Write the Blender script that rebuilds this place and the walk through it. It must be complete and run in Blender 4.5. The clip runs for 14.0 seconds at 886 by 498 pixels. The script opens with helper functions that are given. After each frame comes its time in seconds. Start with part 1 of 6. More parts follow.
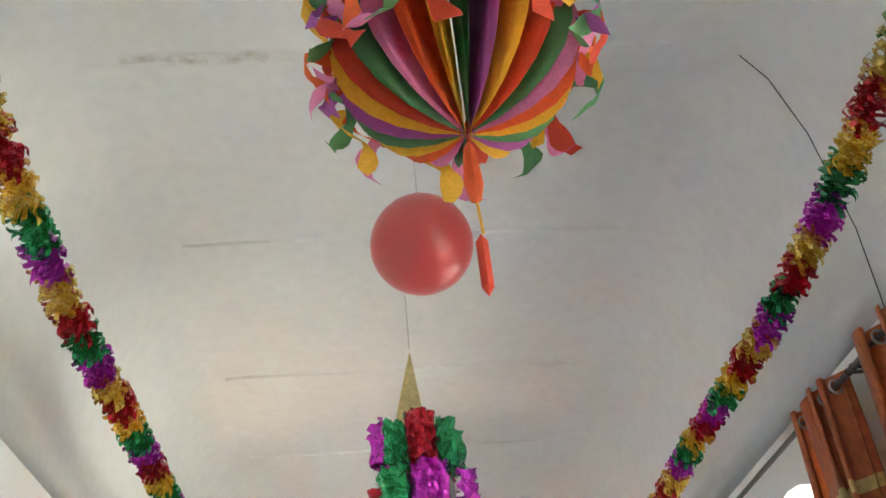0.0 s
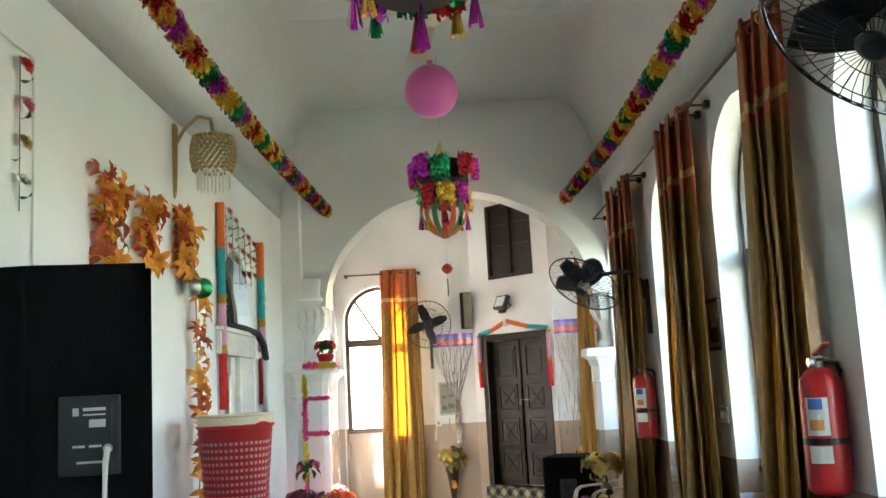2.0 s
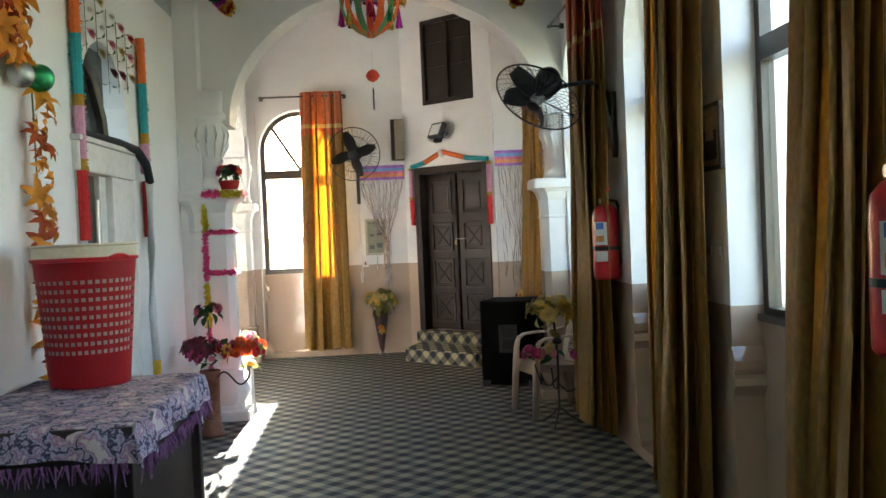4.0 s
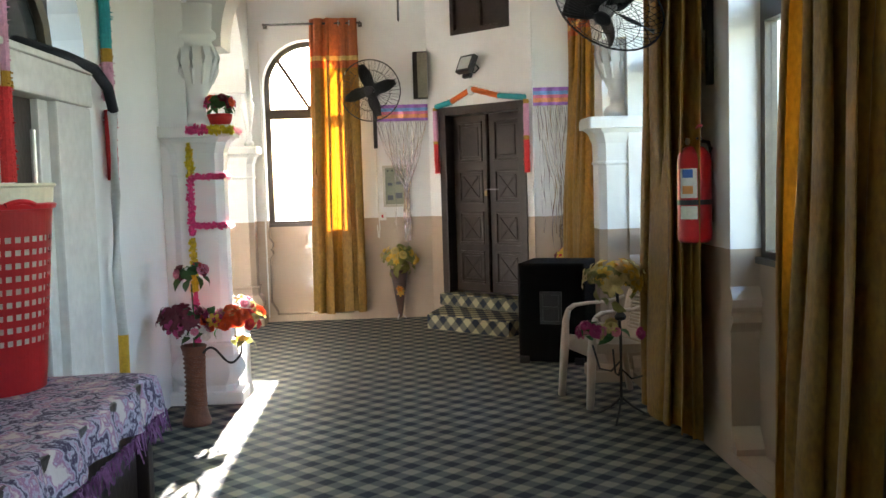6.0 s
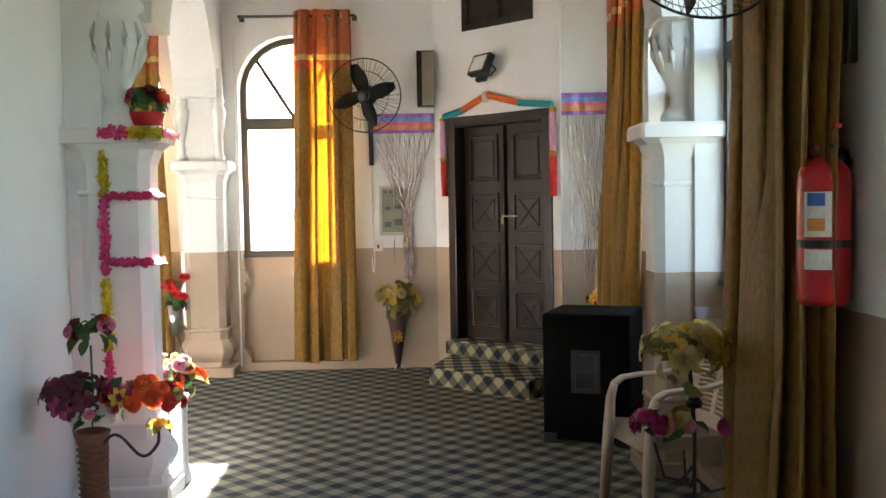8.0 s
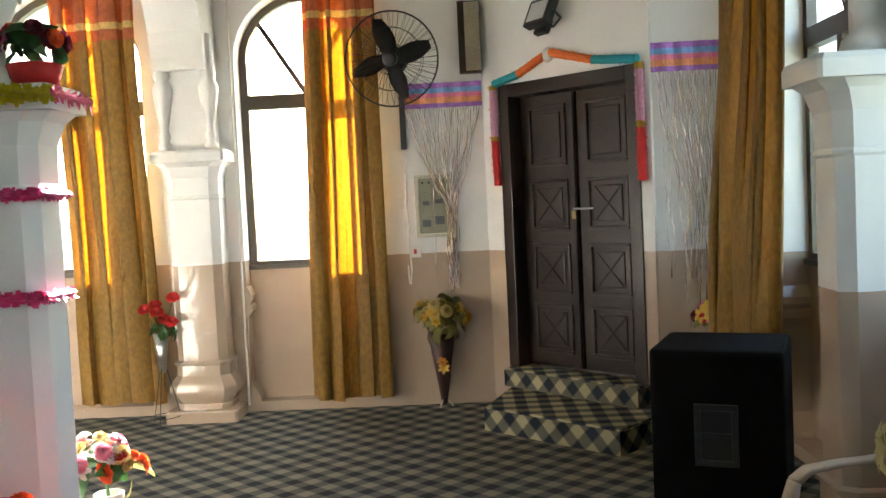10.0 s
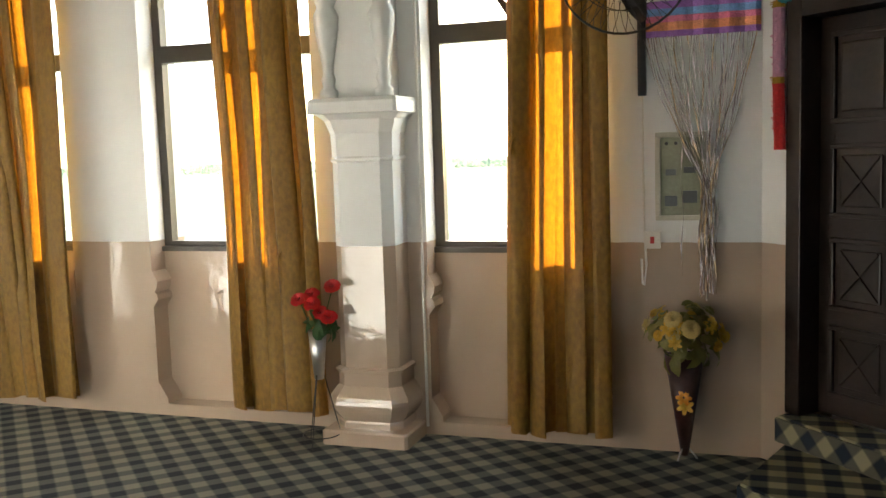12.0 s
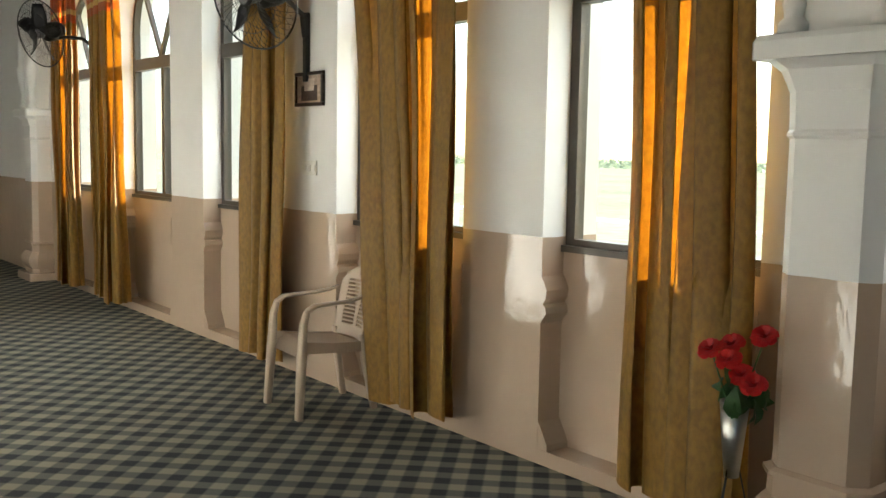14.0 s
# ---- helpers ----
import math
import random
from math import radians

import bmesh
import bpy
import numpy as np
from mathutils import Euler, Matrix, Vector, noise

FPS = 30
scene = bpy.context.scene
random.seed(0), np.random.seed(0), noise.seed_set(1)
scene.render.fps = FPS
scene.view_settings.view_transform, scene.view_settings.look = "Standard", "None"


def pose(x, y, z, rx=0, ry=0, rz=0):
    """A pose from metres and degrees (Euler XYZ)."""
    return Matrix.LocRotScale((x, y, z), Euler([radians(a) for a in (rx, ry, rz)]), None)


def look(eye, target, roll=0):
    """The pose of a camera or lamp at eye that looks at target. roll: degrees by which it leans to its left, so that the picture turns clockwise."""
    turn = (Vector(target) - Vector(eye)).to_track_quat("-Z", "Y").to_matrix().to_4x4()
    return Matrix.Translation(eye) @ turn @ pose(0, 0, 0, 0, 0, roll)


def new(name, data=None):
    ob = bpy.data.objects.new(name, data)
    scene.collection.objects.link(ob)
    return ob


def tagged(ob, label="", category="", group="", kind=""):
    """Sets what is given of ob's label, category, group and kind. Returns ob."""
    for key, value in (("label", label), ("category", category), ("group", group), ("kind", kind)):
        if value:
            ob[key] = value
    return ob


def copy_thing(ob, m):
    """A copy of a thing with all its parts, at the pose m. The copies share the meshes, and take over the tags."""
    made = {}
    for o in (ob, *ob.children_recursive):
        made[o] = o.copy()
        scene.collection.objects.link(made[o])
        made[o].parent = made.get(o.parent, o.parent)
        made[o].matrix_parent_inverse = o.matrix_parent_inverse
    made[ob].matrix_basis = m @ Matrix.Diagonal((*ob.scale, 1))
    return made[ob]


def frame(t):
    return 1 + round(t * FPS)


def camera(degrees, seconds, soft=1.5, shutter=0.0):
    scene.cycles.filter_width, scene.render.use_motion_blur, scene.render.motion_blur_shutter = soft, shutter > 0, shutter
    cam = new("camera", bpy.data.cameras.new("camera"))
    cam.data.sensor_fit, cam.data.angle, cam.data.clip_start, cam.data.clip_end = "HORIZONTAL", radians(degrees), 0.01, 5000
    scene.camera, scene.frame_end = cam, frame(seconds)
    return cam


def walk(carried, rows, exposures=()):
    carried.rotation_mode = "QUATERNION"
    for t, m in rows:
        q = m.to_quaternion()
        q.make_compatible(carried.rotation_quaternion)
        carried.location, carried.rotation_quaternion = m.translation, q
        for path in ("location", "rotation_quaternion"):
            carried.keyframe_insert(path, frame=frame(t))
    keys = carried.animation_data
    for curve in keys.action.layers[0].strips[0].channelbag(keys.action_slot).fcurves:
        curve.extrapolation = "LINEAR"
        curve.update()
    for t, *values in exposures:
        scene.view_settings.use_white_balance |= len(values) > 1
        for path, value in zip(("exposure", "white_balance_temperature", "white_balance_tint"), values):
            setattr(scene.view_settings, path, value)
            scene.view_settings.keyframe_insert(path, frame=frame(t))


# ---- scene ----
cam = camera(50.7, 14.0)
EXPOSURES = [(0, 5.68, 6350, 24), (0.5, 5.7, 6400, 20), (1.0, 5.52, 6450, 15), (1.5, 5.36, 6450, 13), (2.0, 4.8, 6350, 9), (2.5, 4.4, 6350, 9), (3.0, 4.2, 6400, 10), (5.5, 4.34, 6450, 11), (8.0, 4.22, 6500, 11), (10.5, 3.85, 6550, 7), (11.0, 3.5, 6550, 7), (12.0, 3.2, 6550, 6), (12.5, 2.95, 6500, 5), (13.0, 2.68, 6500, 5), (14.0, 2.65, 6500, 4)]
PATH = [
    (0, (1.197, -3.35, 1.706), (1.368, -1.705, 2.831), -6.3),
    (0.5, (1.279, -3.239, 1.643), (1.458, -1.408, 2.428), -6.4),
    (1, (1.262, -3.014, 1.598), (1.504, -1.126, 2.211), -5.0),
    (1.5, (1.316, -2.784, 1.581), (1.481, -0.837, 2.006), -4.8),
    (2, (1.442, -2.521, 1.546), (1.431, -0.542, 1.836), -3.1),
    (2.5, (1.458, -2.25, 1.489), (1.496, -0.258, 1.663), -2.1),
    (3, (1.49, -1.9, 1.465), (1.653, 0.093, 1.478), -1.2),
    (5.3, (1.43, -0.424, 1.444), (1.458, 1.573, 1.343), -4.0),
    (5.5, (1.405, -0.286, 1.425), (1.435, 1.709, 1.292), -3.6),
    (6, (1.424, 0.066, 1.427), (1.504, 2.06, 1.281), -1.7),
    (6.5, (1.534, 0.468, 1.437), (1.609, 2.464, 1.322), -1.8),
    (7, (1.493, 0.861, 1.437), (1.573, 2.856, 1.311), -1.0),
    (7.5, (1.504, 1.245, 1.415), (1.59, 3.24, 1.291), -1.0),
    (8, (1.555, 1.676, 1.43), (1.605, 3.673, 1.335), -1.0),
    (8.2, (1.544, 1.856, 1.404), (1.587, 3.853, 1.31), -1.1),
    (10.5, (1.589, 3.844, 1.438), (1.464, 5.837, 1.323), -3.4),
    (11, (1.637, 4.301, 1.51), (1.384, 6.277, 1.324), -2.7),
    (11.5, (1.672, 4.734, 1.548), (1.303, 6.688, 1.337), -2.0),
    (12, (1.715, 5.167, 1.533), (1.066, 7.047, 1.329), -1.8),
    (12.5, (1.662, 5.599, 1.498), (0.874, 7.427, 1.3), -0.1),
    (13, (1.628, 6.059, 1.487), (0.559, 7.737, 1.287), 0.5),
    (13.5, (1.455, 6.488, 1.418), (0.111, 7.954, 1.207), 2.4),
    (14, (1.262, 6.856, 1.433), (-0.289, 8.102, 1.23), 1.0),
]
walk(cam, [(t, look(eye, target, roll)) for t, eye, target, roll in PATH], EXPOSURES)

# ---- world, sun, exposure ----
SUN_EL, SUN_AZ = radians(18.5), radians(0.0)
world = bpy.data.worlds.new("sky")
scene.world = world
world.use_nodes = True
wn = world.node_tree.nodes
sky = wn.new("ShaderNodeTexSky")
sky.sky_type = "NISHITA"
sky.sun_disc = False
sky.sun_elevation = SUN_EL
sky.sun_rotation = SUN_AZ
sky.dust_density = 1.2
wn["Background"].inputs["Strength"].default_value = 0.10
world.node_tree.links.new(sky.outputs[0], wn["Background"].inputs["Color"])
SKYLIGHT = 0.05
sun = new("sun", bpy.data.lights.new("sun", "SUN"))
sun.data.energy, sun.data.angle, sun.data.color = 4.2, radians(0.6), (1.0, 0.95, 0.88)
sun.matrix_world = look((0, 40, 40 * math.tan(SUN_EL)), (0, 0, 0))

for k, y in enumerate((-1.21, 0.5, 2.25, 3.92)):
    skylight = new("window_skylight_%d" % (k + 1), bpy.data.lights.new("window_skylight", "AREA"))
    skylight.data.shape, skylight.data.size, skylight.data.size_y = "RECTANGLE", 0.95, 1.75
    skylight.data.energy, skylight.data.color = SKYLIGHT, (0.86, 0.94, 1.0)
    skylight.matrix_world = look((3.30, y, 1.93), (0.0, y, 1.6))

# ---- helpers ----


def mat(name, color, rough=0.6, metal=0.0, vary=0.12, scale=6.0, fine=60.0, bump=0.15, spec=0.5):
    """Plain paint or plastic with cloudy variation at two scales and a fine relief."""
    m = bpy.data.materials.new(name)
    m.use_nodes = True
    n, l = m.node_tree.nodes, m.node_tree.links
    b = n["Principled BSDF"]
    co = n.new("ShaderNodeTexCoord")
    n1, n2 = n.new("ShaderNodeTexNoise"), n.new("ShaderNodeTexNoise")
    n1.inputs["Scale"].default_value, n2.inputs["Scale"].default_value = scale, fine
    n1.inputs["Detail"].default_value = 5
    for x in (n1, n2):
        l.new(co.outputs["Object"], x.inputs["Vector"])
    add = n.new("ShaderNodeMath")
    add.operation = "ADD"
    l.new(n1.outputs["Fac"], add.inputs[0])
    l.new(n2.outputs["Fac"], add.inputs[1])
    mr = n.new("ShaderNodeMapRange")
    mr.inputs[1].default_value, mr.inputs[2].default_value = 0.6, 1.4
    mr.inputs[3].default_value, mr.inputs[4].default_value = 1 - vary, 1 + vary
    l.new(add.outputs[0], mr.inputs[0])
    mul = n.new("ShaderNodeMix")
    mul.data_type, mul.blend_type = "RGBA", "MULTIPLY"
    mul.inputs["Factor"].default_value = 1.0
    mul.inputs["A"].default_value = (*color, 1)
    l.new(mr.outputs[0], mul.inputs["B"])
    l.new(mul.outputs["Result"], b.inputs["Base Color"])
    b.inputs["Roughness"].default_value = rough
    b.inputs["Metallic"].default_value = metal
    b.inputs["Specular IOR Level"].default_value = spec
    if bump:
        bp = n.new("ShaderNodeBump")
        bp.inputs["Strength"].default_value, bp.inputs["Distance"].default_value = bump, 0.004
        l.new(add.outputs[0], bp.inputs["Height"])
        l.new(bp.outputs[0], b.inputs["Normal"])
    return m


def finish(bm, smooth=False):
    bmesh.ops.recalc_face_normals(bm, faces=bm.faces)
    if smooth:
        for f in bm.faces:
            f.smooth = True
    return bm


def obj(name, bm, material, parent=None, label="", smooth=False):
    me = bpy.data.meshes.new(name)
    finish(bm, smooth).to_mesh(me)
    bm.free()
    for m in material if isinstance(material, (list, tuple)) else [material]:
        me.materials.append(m)
    ob = new(name, me)
    if parent:
        ob.parent = parent
    if label:
        ob["label"] = label
    return ob


def part(name, bm, material, parent, label="", smooth=False):
    return obj(name, bm, material, parent, label, smooth)


def thing(name, m, label, category, group=""):
    e = new(name)
    e.matrix_basis = m
    e.empty_display_size = 0.1
    return tagged(e, label, category, group)


def box(bm, x0, x1, y0, y1, z0, z1, bevel=0.0, m=None, mi=0):
    x0, x1, y0, y1, z0, z1 = min(x0, x1), max(x0, x1), min(y0, y1), max(y0, y1), min(z0, z1), max(z0, z1)
    r = bmesh.ops.create_cube(bm, size=1.0)
    vs = r["verts"]
    t = Matrix.Translation(((x0 + x1) / 2, (y0 + y1) / 2, (z0 + z1) / 2)) @ Matrix.Diagonal((x1 - x0, y1 - y0, z1 - z0, 1))
    if m is not None:
        t = m @ t
    bmesh.ops.transform(bm, matrix=t, verts=vs)
    if mi:
        for f in {f for v in vs for f in v.link_faces}:
            f.material_index = mi
    if bevel:
        es = list({e for v in vs for e in v.link_edges})
        bmesh.ops.bevel(bm, geom=es, offset=bevel, segments=2, affect="EDGES", profile=0.6)
    return bm


def boxm(*a, **k):
    return box(bmesh.new(), *a, **k)


def cyl(bm, p0, p1, r0, r1=None, seg=12):
    p0, p1 = Vector(p0), Vector(p1)
    d = p1 - p0
    m = Matrix.Translation((p0 + p1) / 2) @ d.to_track_quat("Z", "Y").to_matrix().to_4x4()
    bmesh.ops.create_cone(bm, cap_ends=True, segments=seg, radius1=r0, radius2=r0 if r1 is None else r1, depth=d.length, matrix=m)
    return bm


def ball(bm, c, r, seg=12, scale=(1, 1, 1)):
    bmesh.ops.create_uvsphere(bm, u_segments=seg, v_segments=max(6, seg // 2), radius=r,
                              matrix=Matrix.Translation(c) @ Matrix.Diagonal((*scale, 1)))
    return bm


def lathe(bm, prof, seg=20, m=Matrix(), square=0.0, turn=0.0):
    """Turn a profile of (radius, z) about z; square over 0 makes the ring that many corners."""
    rings = []
    for r, z in prof:
        ring = []
        for i in range(seg):
            a = 2 * math.pi * i / seg + turn
            ring.append(bm.verts.new(m @ Vector((r * math.cos(a), r * math.sin(a), z))))
        rings.append(ring)
    for a, b in zip(rings, rings[1:]):
        for i in range(seg):
            bm.faces.new((a[i], a[(i + 1) % seg], b[(i + 1) % seg], b[i]))
    if prof[0][0] > 1e-4:
        bm.faces.new(rings[0])
    if prof[-1][0] > 1e-4:
        bm.faces.new(rings[-1])
    return bm


def tube(bm, pts, r, seg=8):
    """A round rod along points."""
    pts = [Vector(p) for p in pts]
    rings = []
    for i, p in enumerate(pts):
        d = (pts[min(i + 1, len(pts) - 1)] - pts[max(i - 1, 0)]).normalized()
        q = d.to_track_quat("Z", "Y")
        rr = r[i] if isinstance(r, (list, tuple)) else r
        rings.append([bm.verts.new(p + q @ Vector((rr * math.cos(2 * math.pi * k / seg), rr * math.sin(2 * math.pi * k / seg), 0))) for k in range(seg)])
    for a, b in zip(rings, rings[1:]):
        for k in range(seg):
            bm.faces.new((a[k], a[(k + 1) % seg], b[(k + 1) % seg], b[k]))
    bm.faces.new(rings[0])
    bm.faces.new(rings[-1])
    return bm


def hexa(bm, p, mi=0):
    """A block from eight corners: four below, four above, in the same turn."""
    v = [bm.verts.new(q) for q in p]
    for ids in ((0, 1, 2, 3), (4, 5, 6, 7), (0, 1, 5, 4), (1, 2, 6, 5), (2, 3, 7, 6), (3, 0, 4, 7)):
        f = bm.faces.new([v[i] for i in ids])
        f.material_index = mi


# ---- materials ----
DADO = 1.06


def wall_paint(name, two_tone=True):
    m = bpy.data.materials.new(name)
    m.use_nodes = True
    n, l = m.node_tree.nodes, m.node_tree.links
    b = n["Principled BSDF"]
    co = n.new("ShaderNodeTexCoord")
    big, small = n.new("ShaderNodeTexNoise"), n.new("ShaderNodeTexNoise")
    big.inputs["Scale"].default_value, big.inputs["Detail"].default_value = 1.3, 6
    small.inputs["Scale"].default_value, small.inputs["Detail"].default_value = 9, 5
    l.new(co.outputs["Object"], big.inputs["Vector"])
    l.new(co.outputs["Object"], small.inputs["Vector"])
    sep = n.new("ShaderNodeSeparateXYZ")
    l.new(co.outputs["Object"], sep.inputs[0])
    wob = n.new("ShaderNodeMath")
    wob.operation = "MULTIPLY_ADD"
    wob.inputs[1].default_value, wob.inputs[2].default_value = 0.012, -DADO - 0.006
    l.new(small.outputs["Fac"], wob.inputs[0])
    gt = n.new("ShaderNodeMath")
    gt.operation = "ADD"
    l.new(sep.outputs["Z"], gt.inputs[0])
    l.new(wob.outputs[0], gt.inputs[1])
    st = n.new("ShaderNodeMath")
    st.operation = "GREATER_THAN"
    st.inputs[1].default_value = 0.0 if two_tone else -9.0
    l.new(gt.outputs[0], st.inputs[0])
    mx = n.new("ShaderNodeMix")
    mx.data_type = "RGBA"
    mx.inputs["A"].default_value = (0.50, 0.385, 0.29, 1)
    mx.inputs["B"].default_value = (0.80, 0.795, 0.78, 1)
    l.new(st.outputs[0], mx.inputs["Factor"])
    ramp = n.new("ShaderNodeMapRange")
    ramp.inputs[1].default_value, ramp.inputs[2].default_value = 0.3, 0.7
    ramp.inputs[3].default_value, ramp.inputs[4].default_value = 0.92, 1.04
    l.new(big.outputs["Fac"], ramp.inputs[0])
    mul = n.new("ShaderNodeMix")
    mul.data_type, mul.blend_type = "RGBA", "MULTIPLY"
    mul.inputs["Factor"].default_value = 1
    l.new(mx.outputs["Result"], mul.inputs["A"])
    l.new(ramp.outputs[0], mul.inputs["B"])
    l.new(mul.outputs["Result"], b.inputs["Base Color"])
    ro = n.new("ShaderNodeMapRange")
    ro.inputs[3].default_value, ro.inputs[4].default_value = (0.05, 0.42) if two_tone else (0.45, 0.45)
    l.new(st.outputs[0], ro.inputs[0])
    b.inputs["Specular IOR Level"].default_value = 0.75
    l.new(ro.outputs[0], b.inputs["Roughness"])
    bp = n.new("ShaderNodeBump")
    bp.inputs["Strength"].default_value, bp.inputs["Distance"].default_value = 0.42, 0.012
    sm = n.new("ShaderNodeMath")
    sm.operation = "MULTIPLY_ADD"
    sm.inputs[1].default_value = 0.55
    l.new(small.outputs["Fac"], sm.inputs[0])
    l.new(big.outputs["Fac"], sm.inputs[2])
    l.new(sm.outputs[0], bp.inputs["Height"])
    l.new(bp.outputs[0], b.inputs["Normal"])
    return m


M_WALL = wall_paint("two_tone_paint")
M_WHITE = wall_paint("white_paint", False)
M_CEIL = mat("ceiling_distemper", (0.74, 0.735, 0.72), 0.8, vary=0.06, scale=1.2, fine=14, bump=0.3)


def rust_stain(m, x0, x1, y):
    """A thin rusty seepage stain along a joint, broken up by noise."""
    n, l = m.node_tree.nodes, m.node_tree.links
    b = n["Principled BSDF"]
    src = b.inputs["Base Color"].links[0].from_socket
    co, nz = n.new("ShaderNodeTexCoord"), n.new("ShaderNodeTexNoise")
    nz.inputs["Scale"].default_value, nz.inputs["Detail"].default_value = 14, 8
    l.new(co.outputs["Object"], nz.inputs["Vector"])
    sep = n.new("ShaderNodeSeparateXYZ")
    l.new(co.outputs["Object"], sep.inputs[0])
    dist = []
    for ax, mid, half in (("X", (x0 + x1) / 2, (x1 - x0) / 2), ("Y", y, 0.035)):
        a = n.new("ShaderNodeMath")
        a.operation = "SUBTRACT"
        a.inputs[1].default_value = mid
        l.new(sep.outputs[ax], a.inputs[0])
        q = n.new("ShaderNodeMath")
        q.operation = "ABSOLUTE"
        l.new(a.outputs[0], q.inputs[0])
        r = n.new("ShaderNodeMapRange")
        r.inputs[1].default_value, r.inputs[2].default_value = half * 0.3, half * 1.2
        r.inputs[3].default_value, r.inputs[4].default_value = 1.0, 0.0
        l.new(q.outputs[0], r.inputs[0])
        dist.append(r)
    p = n.new("ShaderNodeMath")
    p.operation = "MULTIPLY"
    l.new(dist[0].outputs[0], p.inputs[0])
    l.new(dist[1].outputs[0], p.inputs[1])
    g = n.new("ShaderNodeMapRange")
    g.inputs[1].default_value, g.inputs[2].default_value = 0.42, 0.68
    g.inputs[4].default_value = 0.75
    l.new(nz.outputs["Fac"], g.inputs[0])
    f = n.new("ShaderNodeMath")
    f.operation = "MULTIPLY"
    l.new(p.outputs[0], f.inputs[0])
    l.new(g.outputs[0], f.inputs[1])
    mx = n.new("ShaderNodeMix")
    mx.data_type = "RGBA"
    mx.inputs["B"].default_value = (0.30, 0.21, 0.11, 1)
    l.new(f.outputs[0], mx.inputs["Factor"])
    l.new(src, mx.inputs["A"])
    l.new(mx.outputs["Result"], b.inputs["Base Color"])


rust_stain(M_CEIL, 0.25, 1.05, -0.88)
M_DKWOOD = mat("dark_stained_wood", (0.024, 0.014, 0.010), 0.28, vary=0.5, scale=8, fine=40, bump=0.3)
M_FRAME = mat("bronze_aluminium", (0.06, 0.05, 0.04), 0.35, 0.3, vary=0.15)
M_BLACK = mat("black_carpet_cover", (0.003, 0.003, 0.003), 0.9, vary=0.4, scale=20, fine=300, bump=0.5, spec=0.15)
M_BLKPL = mat("black_plastic", (0.014, 0.014, 0.016), 0.35, vary=0.2)
M_STEEL = mat("steel", (0.55, 0.55, 0.54), 0.3, 1.0, vary=0.1)
M_IVORY = mat("ivory_plastic", (0.50, 0.39, 0.29), 0.4, vary=0.06)


def carpet_material(name, dark, middle, light, by_uv=False):
    """Woven check laid on the diagonal: dark, mid and light yarns crossing."""
    coords = "UV" if by_uv else "Object"
    m = bpy.data.materials.new(name)
    m.use_nodes = True
    n, l = m.node_tree.nodes, m.node_tree.links
    b = n["Principled BSDF"]
    co = n.new("ShaderNodeTexCoord")
    mp = n.new("ShaderNodeMapping")
    mp.inputs["Rotation"].default_value = (0, 0, radians(CARPET_TURN))
    l.new(co.outputs[coords], mp.inputs["Vector"])
    nz = n.new("ShaderNodeTexNoise")
    nz.inputs["Scale"].default_value, nz.inputs["Detail"].default_value = 260, 3
    l.new(co.outputs[coords], nz.inputs["Vector"])
    sep = n.new("ShaderNodeSeparateXYZ")
    l.new(mp.outputs[0], sep.inputs[0])
    outs = []
    for ax in ("X", "Y"):
        jit = n.new("ShaderNodeMath")
        jit.operation = "MULTIPLY_ADD"
        jit.inputs[1].default_value = 0.012
        l.new(nz.outputs["Fac"], jit.inputs[0])
        l.new(sep.outputs[ax], jit.inputs[2])
        w = n.new("ShaderNodeMath")
        w.operation = "PINGPONG"
        w.inputs[1].default_value = CARPET_CHECK
        l.new(jit.outputs[0], w.inputs[0])
        s = n.new("ShaderNodeMapRange")
        s.inputs[1].default_value, s.inputs[2].default_value = CARPET_CHECK * 0.42, CARPET_CHECK * 0.58
        l.new(w.outputs[0], s.inputs[0])
        outs.append(s)
    sm = n.new("ShaderNodeMath")
    sm.operation = "ADD"
    l.new(outs[0].outputs[0], sm.inputs[0])
    l.new(outs[1].outputs[0], sm.inputs[1])
    half = n.new("ShaderNodeMath")
    half.operation = "MULTIPLY"
    half.inputs[1].default_value = 0.5
    l.new(sm.outputs[0], half.inputs[0])
    cr = n.new("ShaderNodeValToRGB")
    e = cr.color_ramp.elements
    e[0].position, e[0].color = 0.0, (*dark, 1)
    e[1].position, e[1].color = 1.0, (*light, 1)
    mid = cr.color_ramp.elements.new(0.5)
    mid.color = (*middle, 1)
    l.new(half.outputs[0], cr.inputs[0])
    dirt = n.new("ShaderNodeTexNoise")
    dirt.inputs["Scale"].default_value, dirt.inputs["Detail"].default_value = 1.6, 6
    l.new(co.outputs[coords], dirt.inputs["Vector"])
    dr = n.new("ShaderNodeMapRange")
    dr.inputs[3].default_value, dr.inputs[4].default_value = 0.8, 1.2
    l.new(dirt.outputs["Fac"], dr.inputs[0])
    mul = n.new("ShaderNodeMix")
    mul.data_type, mul.blend_type = "RGBA", "MULTIPLY"
    mul.inputs["Factor"].default_value = 1
    l.new(cr.outputs[0], mul.inputs["A"])
    l.new(dr.outputs[0], mul.inputs["B"])
    l.new(mul.outputs["Result"], b.inputs["Base Color"])
    b.inputs["Roughness"].default_value = 0.95
    b.inputs["Specular IOR Level"].default_value = 0.15
    bp = n.new("ShaderNodeBump")
    bp.inputs["Strength"].default_value, bp.inputs["Distance"].default_value = 0.6, 0.004
    l.new(nz.outputs["Fac"], bp.inputs["Height"])
    l.new(bp.outputs[0], b.inputs["Normal"])
    return m


